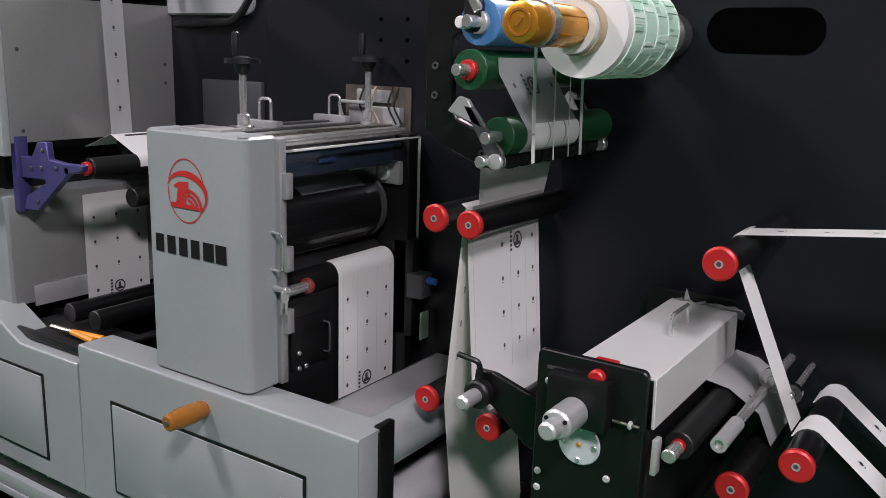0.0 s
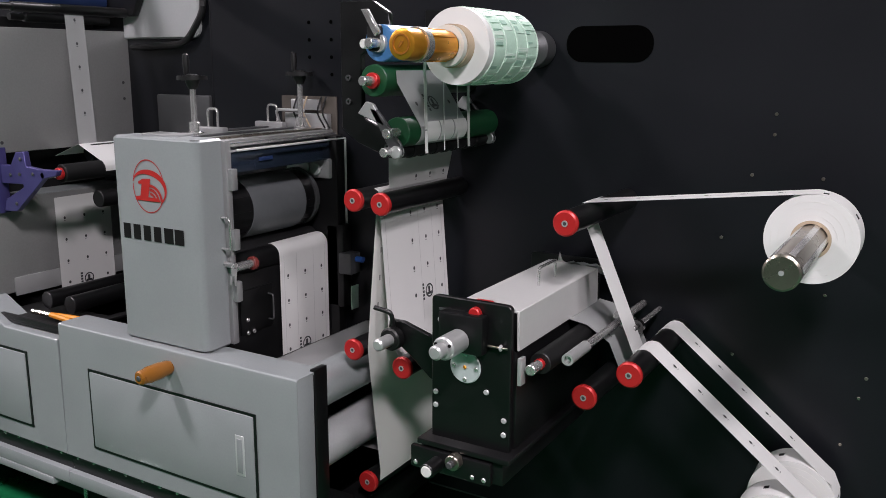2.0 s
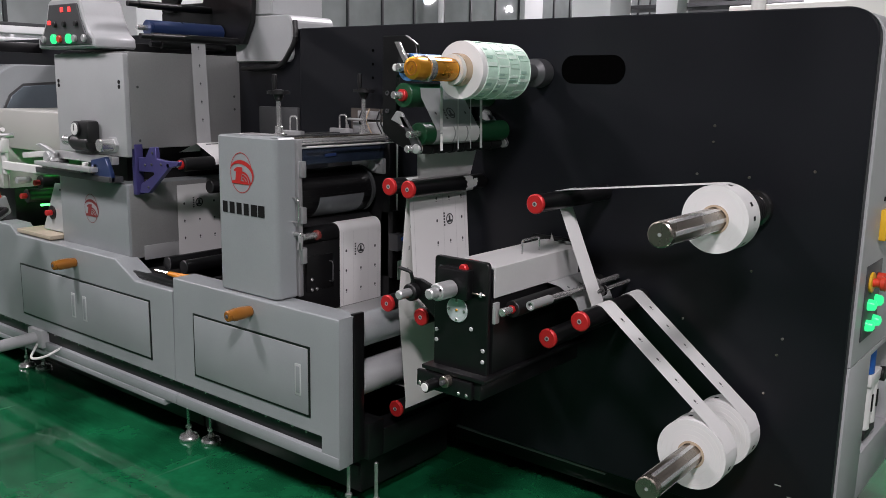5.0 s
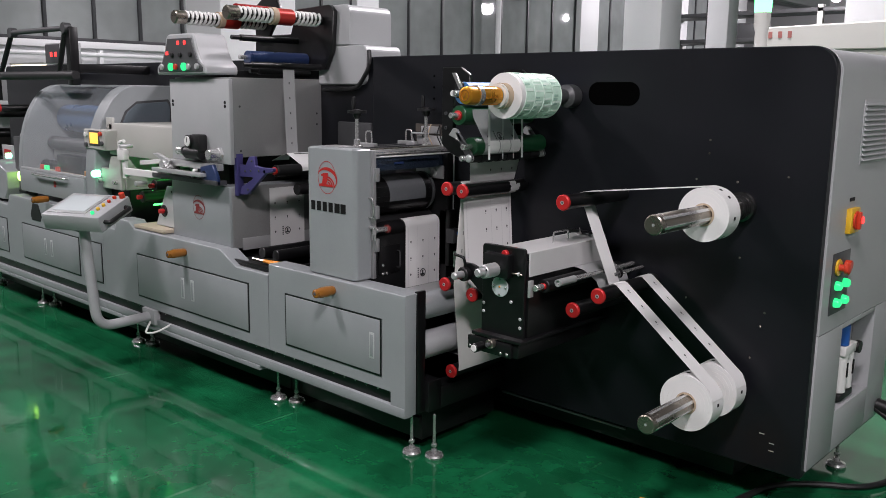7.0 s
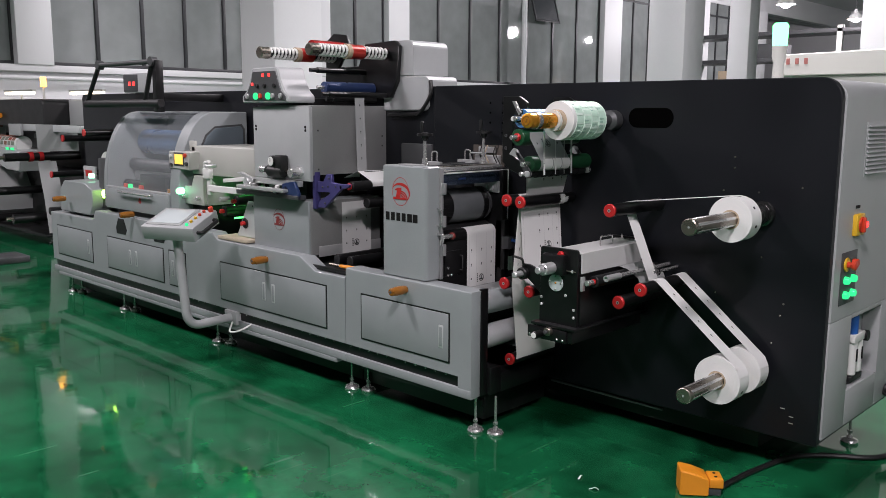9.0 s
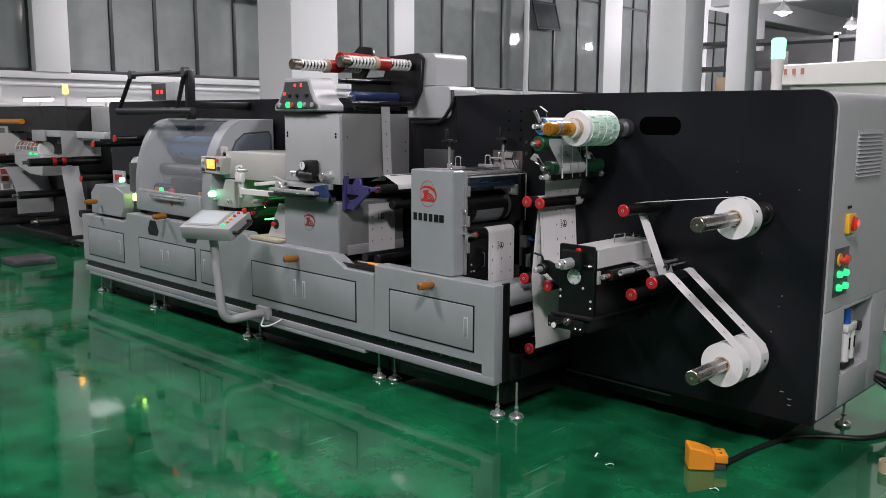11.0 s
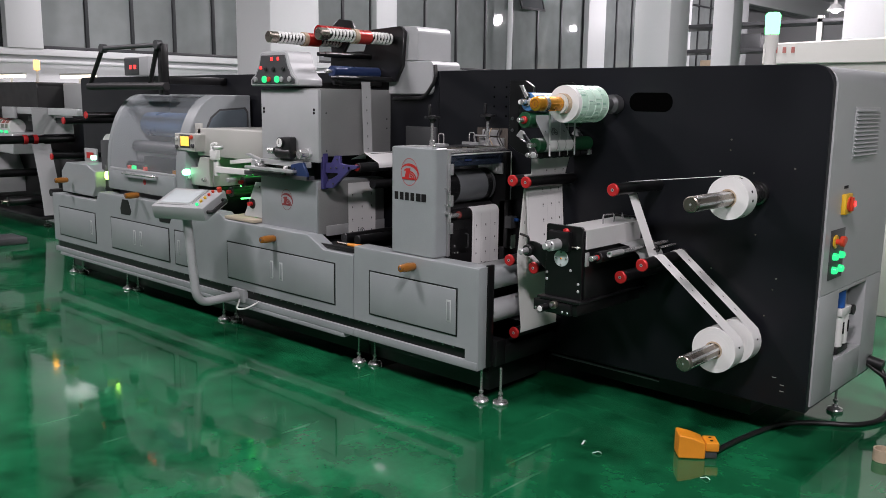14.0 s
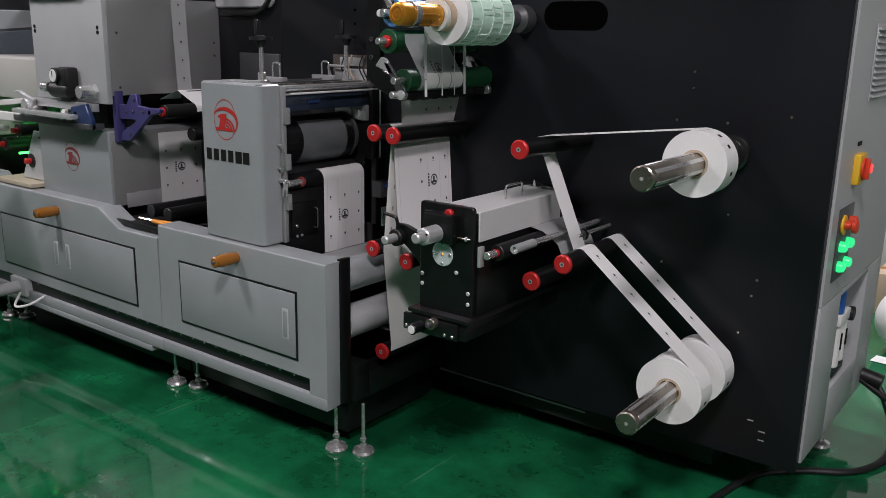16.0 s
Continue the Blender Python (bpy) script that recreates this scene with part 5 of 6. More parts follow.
def tower():
    c = thing("lower_cover", (-2.77, 1.4, 0.76), "grey steel lower cover with a dark red round emblem", "machine cover")
    part("shell", box(-3.062, -2.483, 1.40, 1.97, 0.745, 1.08, 0.006), GREY, c)
    part("side_sheet", box(-2.4825, -2.4795, 1.412, 1.968, 0.748, 1.077, 0.001), SHEETSTEEL, c, "dull stainless side sheet")
    emblem(c, -2.785, 0.945, 0.9, 1.3985, mat("dark red print", (0.20, 0.03, 0.03), 0.5))
    for y, z in ((1.43, 0.90), (1.43, 1.05), (1.6, 1.06)):
        part("screw", cyl(0.006, 0, 0.003, (-2.483, y, z), "x", 10), DARK, c)
    g = thing("side_bracket", (-2.44, 1.7, 0.745), "pale steel bracket plate beside the lower cover", "bracket")
    part("plate", box(-2.481, -2.474, 1.47, 1.97, 0.735, 0.80, 0.002), ALU, g)
    t = thing("press_tower", (-2.75, 1.7, 1.08), "tall light grey steel press tower with side panel", "machine tower")
    part("front_cover", box(-3.03, -2.452, 1.395, 1.42, 1.20, 1.64, 0.004), GREY2, t)
    part("side_panel", box(-3.02, -2.455, 1.421, 2.03, 1.235, 1.648, 0.004), SHEETSTEEL, t, "dull stainless side sheet")
    part("core", box(-3.0, -2.60, 1.48, 1.97, 1.08, 1.236, 0.003), BLACK, t)
    for x, z in ((-3.0, 1.52), (-3.0, 1.50), (-2.49, 1.52), (-2.49, 1.50)):
        part("key_slot", cyl(0.009, -0.002, 0.001, (x, 1.395, z), "y", 10, 0), INK, t)
    for y, z in ((1.46, 1.50), (1.97, 1.46), (1.97, 1.40), (1.46, 1.27)):
        part("side_screw", cyl(0.006, 0, 0.003, (-2.455, y, z), "x", 10), DARK, t)
    # dark panels standing in for the shadow between the tower and the black plate
    b = thing("rear_shade_panel", (-2.3, 2.05, 0.9), "dark sheet standing in for the shadow behind the tower", "panel")
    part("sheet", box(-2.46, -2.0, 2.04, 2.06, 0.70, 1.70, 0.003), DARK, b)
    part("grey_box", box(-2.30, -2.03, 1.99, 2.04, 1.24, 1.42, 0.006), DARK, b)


tower()


def purple_bracket():
    t = thing("purple_bracket", (-2.4, 1.45, 1.05), "purple anodised triangular roller bracket", "bracket")
    part("upright", box(-2.478, -2.452, 1.43, 1.47, 1.035, 1.255, 0.003), PURPLE, t)
    part("arm_plate", prism([(-2.445, 1.200), (-2.39, 1.201), (-2.356, 1.247), (-2.312, 1.25), (-2.305, 1.202), (-2.238, 1.197), (-2.148, 1.199), (-2.155, 1.182), (-2.218, 1.169), (-2.377, 1.048), (-2.445, 1.044), (-2.43, 1.085), (-2.33, 1.132), (-2.33, 1.142), (-2.445, 1.138)], 1.44, 1.46, "xz", 0.002), PURPLE, t)
    for x, z in ((-2.465, 1.235), (-2.465, 1.20), (-2.465, 1.08), (-2.465, 1.06), (-2.33, 1.225), (-2.27, 1.18), (-2.34, 1.175), (-2.39, 1.17), (-2.37, 1.075)):
        part("bolt", cyl(0.006, -0.004, 0.002, (x, 1.438, z), "y", 10), DARK, t)
    for x, z, ring in ((-2.225, 1.178, True), (-2.33, 1.225, False), (-2.30, 1.062, False)):
        r = thing("web_guide_roller", (x, 1.46, z), "black guide roller beside the purple bracket", "roller", "tower guide rollers")
        part("barrel", cyl(0.03, 0.05 if x > -2.25 else 0.24, 0.5, (x, 1.46, z), "y", 24), RUBBER, r)
        if x > -2.25:
            part("stub", cyl(0.011, -0.02, 0.05, (x, 1.46, z), "y", 14), CHROME, r)
        if ring:
            part("red_ring", cyl(0.02, 0.035, 0.05, (x, 1.46, z), "y", 18), RED, r)
    web("tower_web", "white label web over the black guide roller", [(-2.46, 1.21), (-2.33, 1.257), (-2.225, 1.21)] + arc(-2.225, 1.178, 0.031, 85, -10, 6), 1.66, 1.90, PAPER)
    web("tower_hanging_web", "printed white label web hanging beside the lower cover", [(-2.462, 1.06), (-2.462, 0.70)], 1.64, 1.875, PAPER, ((-2.462, 1.05), (-2.462, 0.70)), rocking, 4, side=1)
    web("laminate_strip", "narrow printed laminate strip hanging down the tower", [(-2.42, 1.73), (-2.405, 1.725), (-2.40, 1.70), (-2.38, 1.25)], 1.70, 1.775, FILM, ((-2.40, 1.69), (-2.38, 1.26)), lambda s: running(s, 0), 5, marks=(1.7375, 1.7375, 1.7375), side=1, every=99)


purple_bracket()


def printing_head():
    t = thing("control_head", (-2.83, 1.4, 1.66), "grey trapezoid control head with red displays and green lamps", "control box")
    out = [(-3.08, 1.662), (-2.59, 1.662), (-2.59, 1.705), (-2.632, 1.735), (-2.672, 1.80), (-2.692, 1.862), (-2.712, 1.876), (-2.952, 1.876), (-2.972, 1.862), (-2.992, 1.80), (-3.035, 1.735), (-3.08, 1.705)]
    part("shell", prism(out, 1.352, 1.55, "xz", 0.008), GREY2, t)
    part("face", prism([(-3.055, 1.678), (-2.615, 1.678), (-2.615, 1.70), (-2.655, 1.728), (-2.692, 1.79), (-2.714, 1.852), (-2.950, 1.852), (-2.972, 1.79), (-3.012, 1.728), (-3.055, 1.70)], 1.346, 1.353, "xz", 0.002), DARK, t, "dark control face")
    for x, z, w, h in ((-2.84, 1.828, 0.020, 0.020), (-2.775, 1.828, 0.020, 0.020), (-2.955, 1.775, 0.022, 0.018)):
        part("red_display", box(x - w / 2, x + w / 2, 1.343, 1.347, z - h / 2, z + h / 2, 0.001), REDGLOW, t, "lit red display")
    for x in (-2.915, -2.785):
        part("green_lamp", cyl(0.021, -0.014, 0.002, (x, 1.347, 1.703), "y", 18), GREENGLOW, t, "lit green lamp")
    for x in (-3.01, -2.87, -2.74, -2.66):
        part("dial", cyl(0.016, -0.012, 0.002, (x, 1.347, 1.703), "y", 16), ALU if x != -2.87 else REDP, t)
    for x in (-2.9, -2.82, -2.72):
        part("dark_knob", cyl(0.013, -0.012, 0.002, (x, 1.347, 1.765), "y", 14), RUBBER, t)
    part("neck", box(-2.95, -2.6, 1.50, 1.97, 1.645, 1.69, 0.004), BLACK, t)
    m = thing("foil_unit", (-2.5, 1.96, 1.7), "black foil-unwind backplate with grey motor housing", "machine unit")
    part("back_plate", prism([(-3.0, 1.70), (-2.36, 1.70), (-2.30, 1.80), (-2.28, 2.01), (-2.32, 2.045), (-2.60, 2.035), (-2.66, 1.90), (-2.96, 1.90), (-3.0, 1.86)], 1.955, 1.985, "xz", 0.004), BLACK, m)
    part("motor_housing", prism(rounded(-2.40, -2.19, 1.83, 2.045, 0.05, "c", 6), 1.99, 2.3, "xz", 0.006), GREY2, m, "rounded grey motor housing")
    part("lower_housing", prism(rounded(-2.46, -2.06, 1.62, 1.828, 0.04, "bc", 6), 1.99, 2.25, "xz", 0.006), GREY2, m)
    part("housing_cable", rod(bend([(-2.05, 2.0, 1.80), (-2.03, 1.99, 1.72), (-2.12, 1.98, 1.60), (-2.40, 1.98, 1.59)], 0.05), 0.012, 10), RUBBER, m)
    for x, z, col in ((-2.39, 1.965, 1), (-2.88, 1.966, 0)):
        s = thing("spring_shaft", (x, 1.35, z), "steel unwind shaft wound with a pale coil spring", "shaft", "spring shafts")
        part("core", cyl(0.026, 0.04, 0.6, (x, 1.35, z), "y", 24), RUBBER, s)
        part("end_cap", cyl(0.036, 0, 0.07, (x, 1.35, z), "y", 28, 0.006), NICKEL, s)
        path = []
        for i in range(8 * 16):
            a = 2 * math.pi * i / 16
            path.append((x + 0.031 * math.cos(a), 1.42 + 0.22 * i / (8 * 16), z + 0.031 * math.sin(a)))
        part("spring", rod(path, 0.008, 6), WHITEP, s, "pale coil spring")
        path = [(p[0], p[1] + 0.34, p[2]) for p in path[:100]]
        part("rear_spring", rod(path, 0.008, 6), WHITEP, s)
        part("red_sleeve", tube(0.043, 0.026, 0.30, 0.40, (x, 1.35, z), "y", 28), mat("red foil", (0.45, 0.03, 0.02), 0.3, 0.4), s, "red foil roll")
        part("cork_ring", tube(0.045, 0.026, 0.27, 0.30, (x, 1.35, z), "y", 28), CARD, s)
    f = thing("red_foil_roll", (-2.78, 1.93, 1.90), "red foil roll on a black arm between the unwind shafts", "roll")
    part("arm", prism([(-2.96, 1.86), (-2.86, 1.86), (-2.72, 2.03), (-2.76, 2.10), (-2.88, 2.115), (-2.97, 2.06)], 1.93, 1.954, "xz", 0.004), BLACK, f)
    part("roll", cyl(0.045, 0, 0.26, (-2.78, 1.67, 2.01), "y", 28), mat("glossy red foil", (0.50, 0.03, 0.03), 0.25, 0.5), f)
    plain_roller(-2.52, 1.755, 0.035, 1.56, 1.95, BLUEDARK, "dark blue rubber roller under the foil unit")
    for x, z, y0 in ((-2.40, 1.712, 1.45), (-2.50, 1.685, 1.56), (-2.60, 1.86, 1.52)):
        b = thing("cross_rod", (x, y0, z), "black steel cross rod with turned end", "rod", "cross rods")
        part("rod", lathe([(0.012, 0), (0.012, 0.05), (0.017, 0.055), (0.017, 1.955 - y0)], (x, y0, z), "y", 18), BLACK, b)


printing_head()


def pneumatics():
    t = thing("air_manifold", (-2.8, 1.37, 1.1), "black air manifold with gauge and chrome fittings", "manifold")
    part("rail", box(-3.15, -2.5, 1.33, 1.40, 1.09, 1.115, 0.003), DARK, t)
    part("regulator_body", cyl(0.036, -0.15, 0.0, (-2.66, 1.36, 1.25), "x", 20, 0.006), RUBBER, t)
    part("regulator_bonnet", box(-2.735, -2.655, 1.33, 1.39, 1.25, 1.35, 0.012), RUBBER, t)
    part("gauge_body", cyl(0.034, -0.03, 0, (-2.745, 1.35, 1.312), "y", 24), RUBBER, t)
    part("gauge_face", cyl(0.028, -0.033, -0.029, (-2.745, 1.35, 1.312), "y", 24), WHITEP, t, "white gauge dial")
    part("gauge_needle", box(-2.747, -2.743, 1.3155, 1.3165, 1.305, 1.332, 0), INK, t)
    part("left_fitting", cyl(0.024, -0.06, 0.0, (-2.84, 1.36, 1.255), "x", 16), CHROME, t)
    part("fitting_nut", cyl(0.030, -0.02, 0.0, (-2.815, 1.36, 1.255), "x", 6), DARKSTEEL, t)
    part("right_fitting", cyl(0.028, -0.06, 0.02, (-2.55, 1.38, 1.25), "y", 18), CHROME, t, "chrome air fitting")
    part("right_nut", cyl(0.036, 0.0, 0.03, (-2.55, 1.38, 1.25), "y", 6), ALU, t)
    part("link_tube", cyl(0.016, 0, 0.10, (-2.66, 1.38, 1.25), "x", 14), NICKEL, t)
    for x in (-2.76, -2.66):
        part("slanted_strut", prism([(x, 1.115), (x + 0.03, 1.115), (x + 0.055, 1.165), (x + 0.025, 1.165)], 1.34, 1.358, "xz", 0.003), WHITEP, t)
    part("crossbar", box(-3.02, -2.52, 1.36, 1.395, 1.165, 1.20, 0.004), ALU, t)
    part("purple_end", prism([(-2.66, 1.10), (-2.50, 1.09), (-2.50, 1.13), (-2.54, 1.20), (-2.66, 1.18)], 1.34, 1.36, "xz", 0.003), BLUEDARK, t)
    part("slide", box(-3.1, -2.6, 1.30, 1.34, 1.13, 1.15, 0.003), ALU, t)
    a = thing("sensor_arm", (-3.4, 1.4, 1.1), "white jointed sensor arm on the printing unit", "arm")
    part("clevis", box(-3.56, -3.48, 1.33, 1.37, 1.16, 1.23, 0.008), WHITEP, a, "white clevis block")
    part("clevis_pin", cyl(0.013, -0.03, 0.05, (-3.50, 1.35, 1.245), "y", 14), ALU, a)
    part("clevis_ear", rod(bend([(-3.55, 1.35, 1.22), (-3.56, 1.35, 1.265), (-3.50, 1.35, 1.275)], 0.012), 0.011, 8), WHITEP, a)
    part("lower_link", prism([(-3.50, 1.075), (-3.09, 1.082), (-3.09, 1.122), (-3.50, 1.118)], 1.335, 1.355, "xz", 0.003), WHITEP, a, "flat white link")
    part("upper_link", prism([(-3.42, 1.135), (-3.10, 1.166), (-3.10, 1.194), (-3.42, 1.163)], 1.40, 1.415, "xz", 0.003), WHITEP, a)
    part("drop_link", prism([(-3.53, 1.05), (-3.49, 1.05), (-3.49, 1.18), (-3.53, 1.18)], 1.345, 1.365, "xz", 0.004), WHITEP, a)
    part("lever_arm", prism([(-3.15, 1.222), (-3.10, 1.230), (-2.96, 1.195), (-2.98, 1.165)], 1.335, 1.355, "xz", 0.004), ALU, a, "bent aluminium lever")
    part("knuckle", cyl(0.030, -0.035, 0.05, (-3.03, 1.36, 1.165), "y", 20), ALU, a)
    part("second_knuckle", cyl(0.022, -0.045, 0.04, (-2.985, 1.36, 1.15), "y", 18), CHROME, a)
    part("roller_end", cyl(0.016, -0.04, 0.03, (-3.33, 1.36, 1.035), "y", 14), ALU, a)
    for x, z in ((-3.30, 1.02), (-3.45, 0.94), (-3.2, 0.88)):
        r = thing("ink_roller", (x, 1.42, z), "black roller catching green light", "roller", "ink rollers")
        part("barrel", cyl(0.035, 0, 0.54, (x, 1.42, z), "y", 20), RUBBER, r)
        part("red_end", cyl(0.014, -0.03, 0, (x, 1.42, z), "y", 14), RED, r)
    g = thing("green_light_bar", (-3.35, 1.5, 1.06), "thin lit green curing light bar between rollers", "light bar")
    part("tube", cyl(0.006, 0, 0.5, (-3.37, 1.45, 0.985), "y", 10), CUREGLOW, g)
    part("second_tube", cyl(0.006, 0, 0.5, (-3.30, 1.45, 1.068), "y", 10), CUREGLOW, g)
    part("third_tube", cyl(0.006, 0, 0.5, (-3.37, 1.45, 0.897), "y", 10), CUREGLOW, g)
    q = thing("guide_plate", (-3.17, 1.43, 0.79), "grey guide plate beside the lower cover lit by green light", "plate")
    part("sheet", prism([(-3.30, 0.79), (-3.07, 0.79), (-3.07, 1.03), (-3.16, 1.03)], 1.425, 1.431, "xz", 0.001), PULLGREY, q)
    part("screw", cyl(0.006, -0.004, 0.001, (-3.11, 1.425, 1.0), "y", 10), DARK, q)
    w = thing("beige_board", (-3.25, 1.5, 0.76), "beige board lying on the bench", "board")
    part("slab", box(-3.42, -3.08, 1.345, 1.75, 0.765, 0.785, 0.003), WOOD, w)
    k = thing("black_tray", (-2.25, 1.5, 0.69), "black tray on the bench with tools", "tray")
    part("base", box(-2.46, -2.07, 1.36, 1.95, 0.690, 0.70, 0.002), RUBBER, k)
    part("lip", box(-2.46, -2.07, 1.36, 1.375, 0.70, 0.715, 0.002), RUBBER, k)
    p = thing("pliers", (-2.2, 1.42, 0.70), "pliers with orange handles lying on the tray", "pliers")
    part("jaw", rod([(-2.30, 1.41, 0.722), (-2.21, 1.415, 0.722)], 0.009, 8), NICKEL, p)
    part("handle", rod([(-2.21, 1.415, 0.722), (-2.09, 1.40, 0.724)], 0.009, 8), ORANGE, p, "orange grip")
    part("second_handle", rod([(-2.21, 1.415, 0.722), (-2.09, 1.43, 0.724)], 0.009, 8), ORANGE, p)
    for x in (-2.2, -2.32):
        r = thing("tray_roller", (x, 1.48, 0.78), "black roller low between tower and cover", "roller", "tray rollers")
        part("barrel", cyl(0.03, 0, 0.48, (x, 1.48, 0.74), "y", 20), BLACK, r)


pneumatics()


def screen_station():
    t = thing("inspection_unit", (-3.6, 1.6, 0.8), "cream inspection unit with a small lit amber screen", "machine unit")
    part("cover", box(-3.95, -3.12, 1.48, 1.96, 1.165, 1.365, 0.008), STONE, t)
    part("pod", prism([(-4.13, 1.20), (-3.85, 1.195), (-3.84, 1.325), (-4.13, 1.325)], 1.40, 1.50, "xz", 0.006), STONE, t)
    part("amber_screen", box(-4.04, -3.93, 1.394, 1.402, 1.235, 1.305, 0.002), YELGLOW, t, "lit amber screen")
    part("bezel", box(-4.055, -3.915, 1.397, 1.401, 1.222, 1.318, 0.001), DARK, t)
    for x, z, m in ((-3.89, 1.30, REDP), (-3.875, 1.24, DARK), (-4.09, 1.225, DARK), (-4.09, 1.29, WHITEP)):
        part("button", cyl(0.015, -0.015, 0, (x, 1.40, z), "y", 14), m, t)
    part("top_tab", box(-3.98, -3.90, 1.48, 1.50, 1.325, 1.40, 0.004), STONE, t)
    part("mount", prism([(-4.05, 0.95), (-3.74, 0.95), (-3.74, 1.16), (-3.86, 1.16), (-3.90, 1.08), (-4.05, 1.08)], 1.44, 1.47, "xz", 0.004), STONE, t)
    part("mount_cheek", box(-3.75, -3.73, 1.47, 1.95, 0.95, 1.165, 0.003), STONE, t)
    part("pedestal", box(-4.0, -3.75, 1.50, 1.95, 0.72, 0.95, 0.004), BLACK, t)
    for x in (-3.99, -3.79):
        part("thumb_screw", cyl(0.015, -0.03, 0, (x, 1.44, 1.0), "y", 12), CHROME, t)


screen_station()


def hood_curve(n=12, dy=0.0, dz=0.0):
    return [(1.70 - (0.31 + dy) * math.sin(radians(90 * (1 - i / n))), 1.0 + (0.605 + dz) * math.sin(radians(90 * i / n))) for i in range(n + 1)]


def hood():
    t = thing("print_hood", (-4.6, 1.6, 0.8), "grey hood with a curved clear visor over the printing unit", "hood")
    out = [(1.39, 0.84)] + hood_curve() + [(1.98, 1.605), (1.98, 0.84)]
    inner = [(1.45, 0.90)] + hood_curve(12, -0.06, -0.05) + [(1.93, 1.555), (1.93, 0.90)]
    for x0, x1 in ((-4.12, -3.99), (-5.19, -5.13)):
        part("side_panel", prism(out, x0, x1, "yz", 0.006), GREY, t)
    part("side_window", prism([(1.58, 1.33), (1.63, 1.43), (1.70, 1.485), (1.92, 1.50), (1.94, 1.47), (1.94, 1.22), (1.60, 1.22)], -3.99, -3.982, "yz", 0.003), mat("dark window film", (0.12, 0.145, 0.165), 0.12), t, "dark rounded side window")
    part("window_rim", prism([(1.565, 1.33), (1.62, 1.44), (1.70, 1.50), (1.93, 1.515), (1.955, 1.48), (1.955, 1.205), (1.585, 1.205)], -3.9895, -3.985, "yz", 0.001), DARK, t)
    bm = bmesh.new()
    c = hood_curve(16, -0.004, -0.004)
    rows = [[bm.verts.new((x, p[0], p[1])) for p in c] for x in (-5.13, -4.12)]
    for i in range(len(c) - 1):
        bm.faces.new((rows[0][i], rows[0][i + 1], rows[1][i + 1], rows[1][i]))
    bmesh.ops.solidify(bm, geom=bm.faces[:], thickness=0.004)
    part("visor", bm, SMOKE, t, "curved clear visor").visible_shadow = False
    part("top_cover", box(-5.13, -4.12, 1.70, 1.98, 1.59, 1.606, 0.003), GREY, t)
    part("apron", box(-5.13, -4.12, 1.372, 1.40, 0.84, 0.998, 0.004), GREY, t)
    part("visor_rim", box(-5.13, -4.12, 1.380, 1.40, 0.999, 1.016, 0.003), GREY2, t)
    part("visor_handle", rod(bend([(-4.85, 1.372, 0.985), (-4.85, 1.34, 0.985), (-4.35, 1.34, 0.985), (-4.35, 1.372, 0.985)], 0.02), 0.010, 10), CHROME, t, "chrome bar handle")
    part("red_badge", cyl(0.022, -0.002, 0, (-4.55, 1.372, 0.93), "y", 20), INKRED, t)
    part("inner_back", box(-5.12, -4.13, 1.94, 1.97, 0.84, 1.58, 0), GREY2, t)
    for y, z, r, m in ((1.75, 1.36, 0.10, mat("blue inked drum", (0.05, 0.12, 0.26), 0.3, 0.2)), (1.72, 1.10, 0.11, STEEL), (1.62, 1.18, 0.05, DARK), (1.55, 1.02, 0.04, BLACK)):
        part("inner_drum", cyl(r, -0.95, 0, (-4.15, y, z), "x", 28), m, t)
    for hx, hm in ((-4.95, REDP), (-4.88, GREENGLOW), (-4.70, REDP), (-4.25, GOLD)):
        part("inner_knob", box(hx - 0.02, hx + 0.02, 1.45, 1.475, 1.0, 1.035, 0.004), hm, t)
    part("inner_block", box(-4.75, -4.35, 1.48, 1.56, 1.0, 1.12, 0.01), BLACK, t)
    part("inner_tray", box(-5.1, -4.14, 1.44, 1.92, 0.985, 1.0, 0.004), WOOD, t)
    b = thing("bench_cutout", (-4.6, YF, 0.62), "dark rounded hand opening in the bench front", "opening", "bench openings")
    for x in (-4.78, -4.18):
        part("opening", prism([(x - 0.09, 0.655), (x + 0.05, 0.655), (x + 0.075, 0.69), (x + 0.03, 0.775), (x - 0.06, 0.775), (x - 0.1, 0.70)], YF - 0.003, YF + 0.001, "xz", 0), RUBBER, b)


hood()


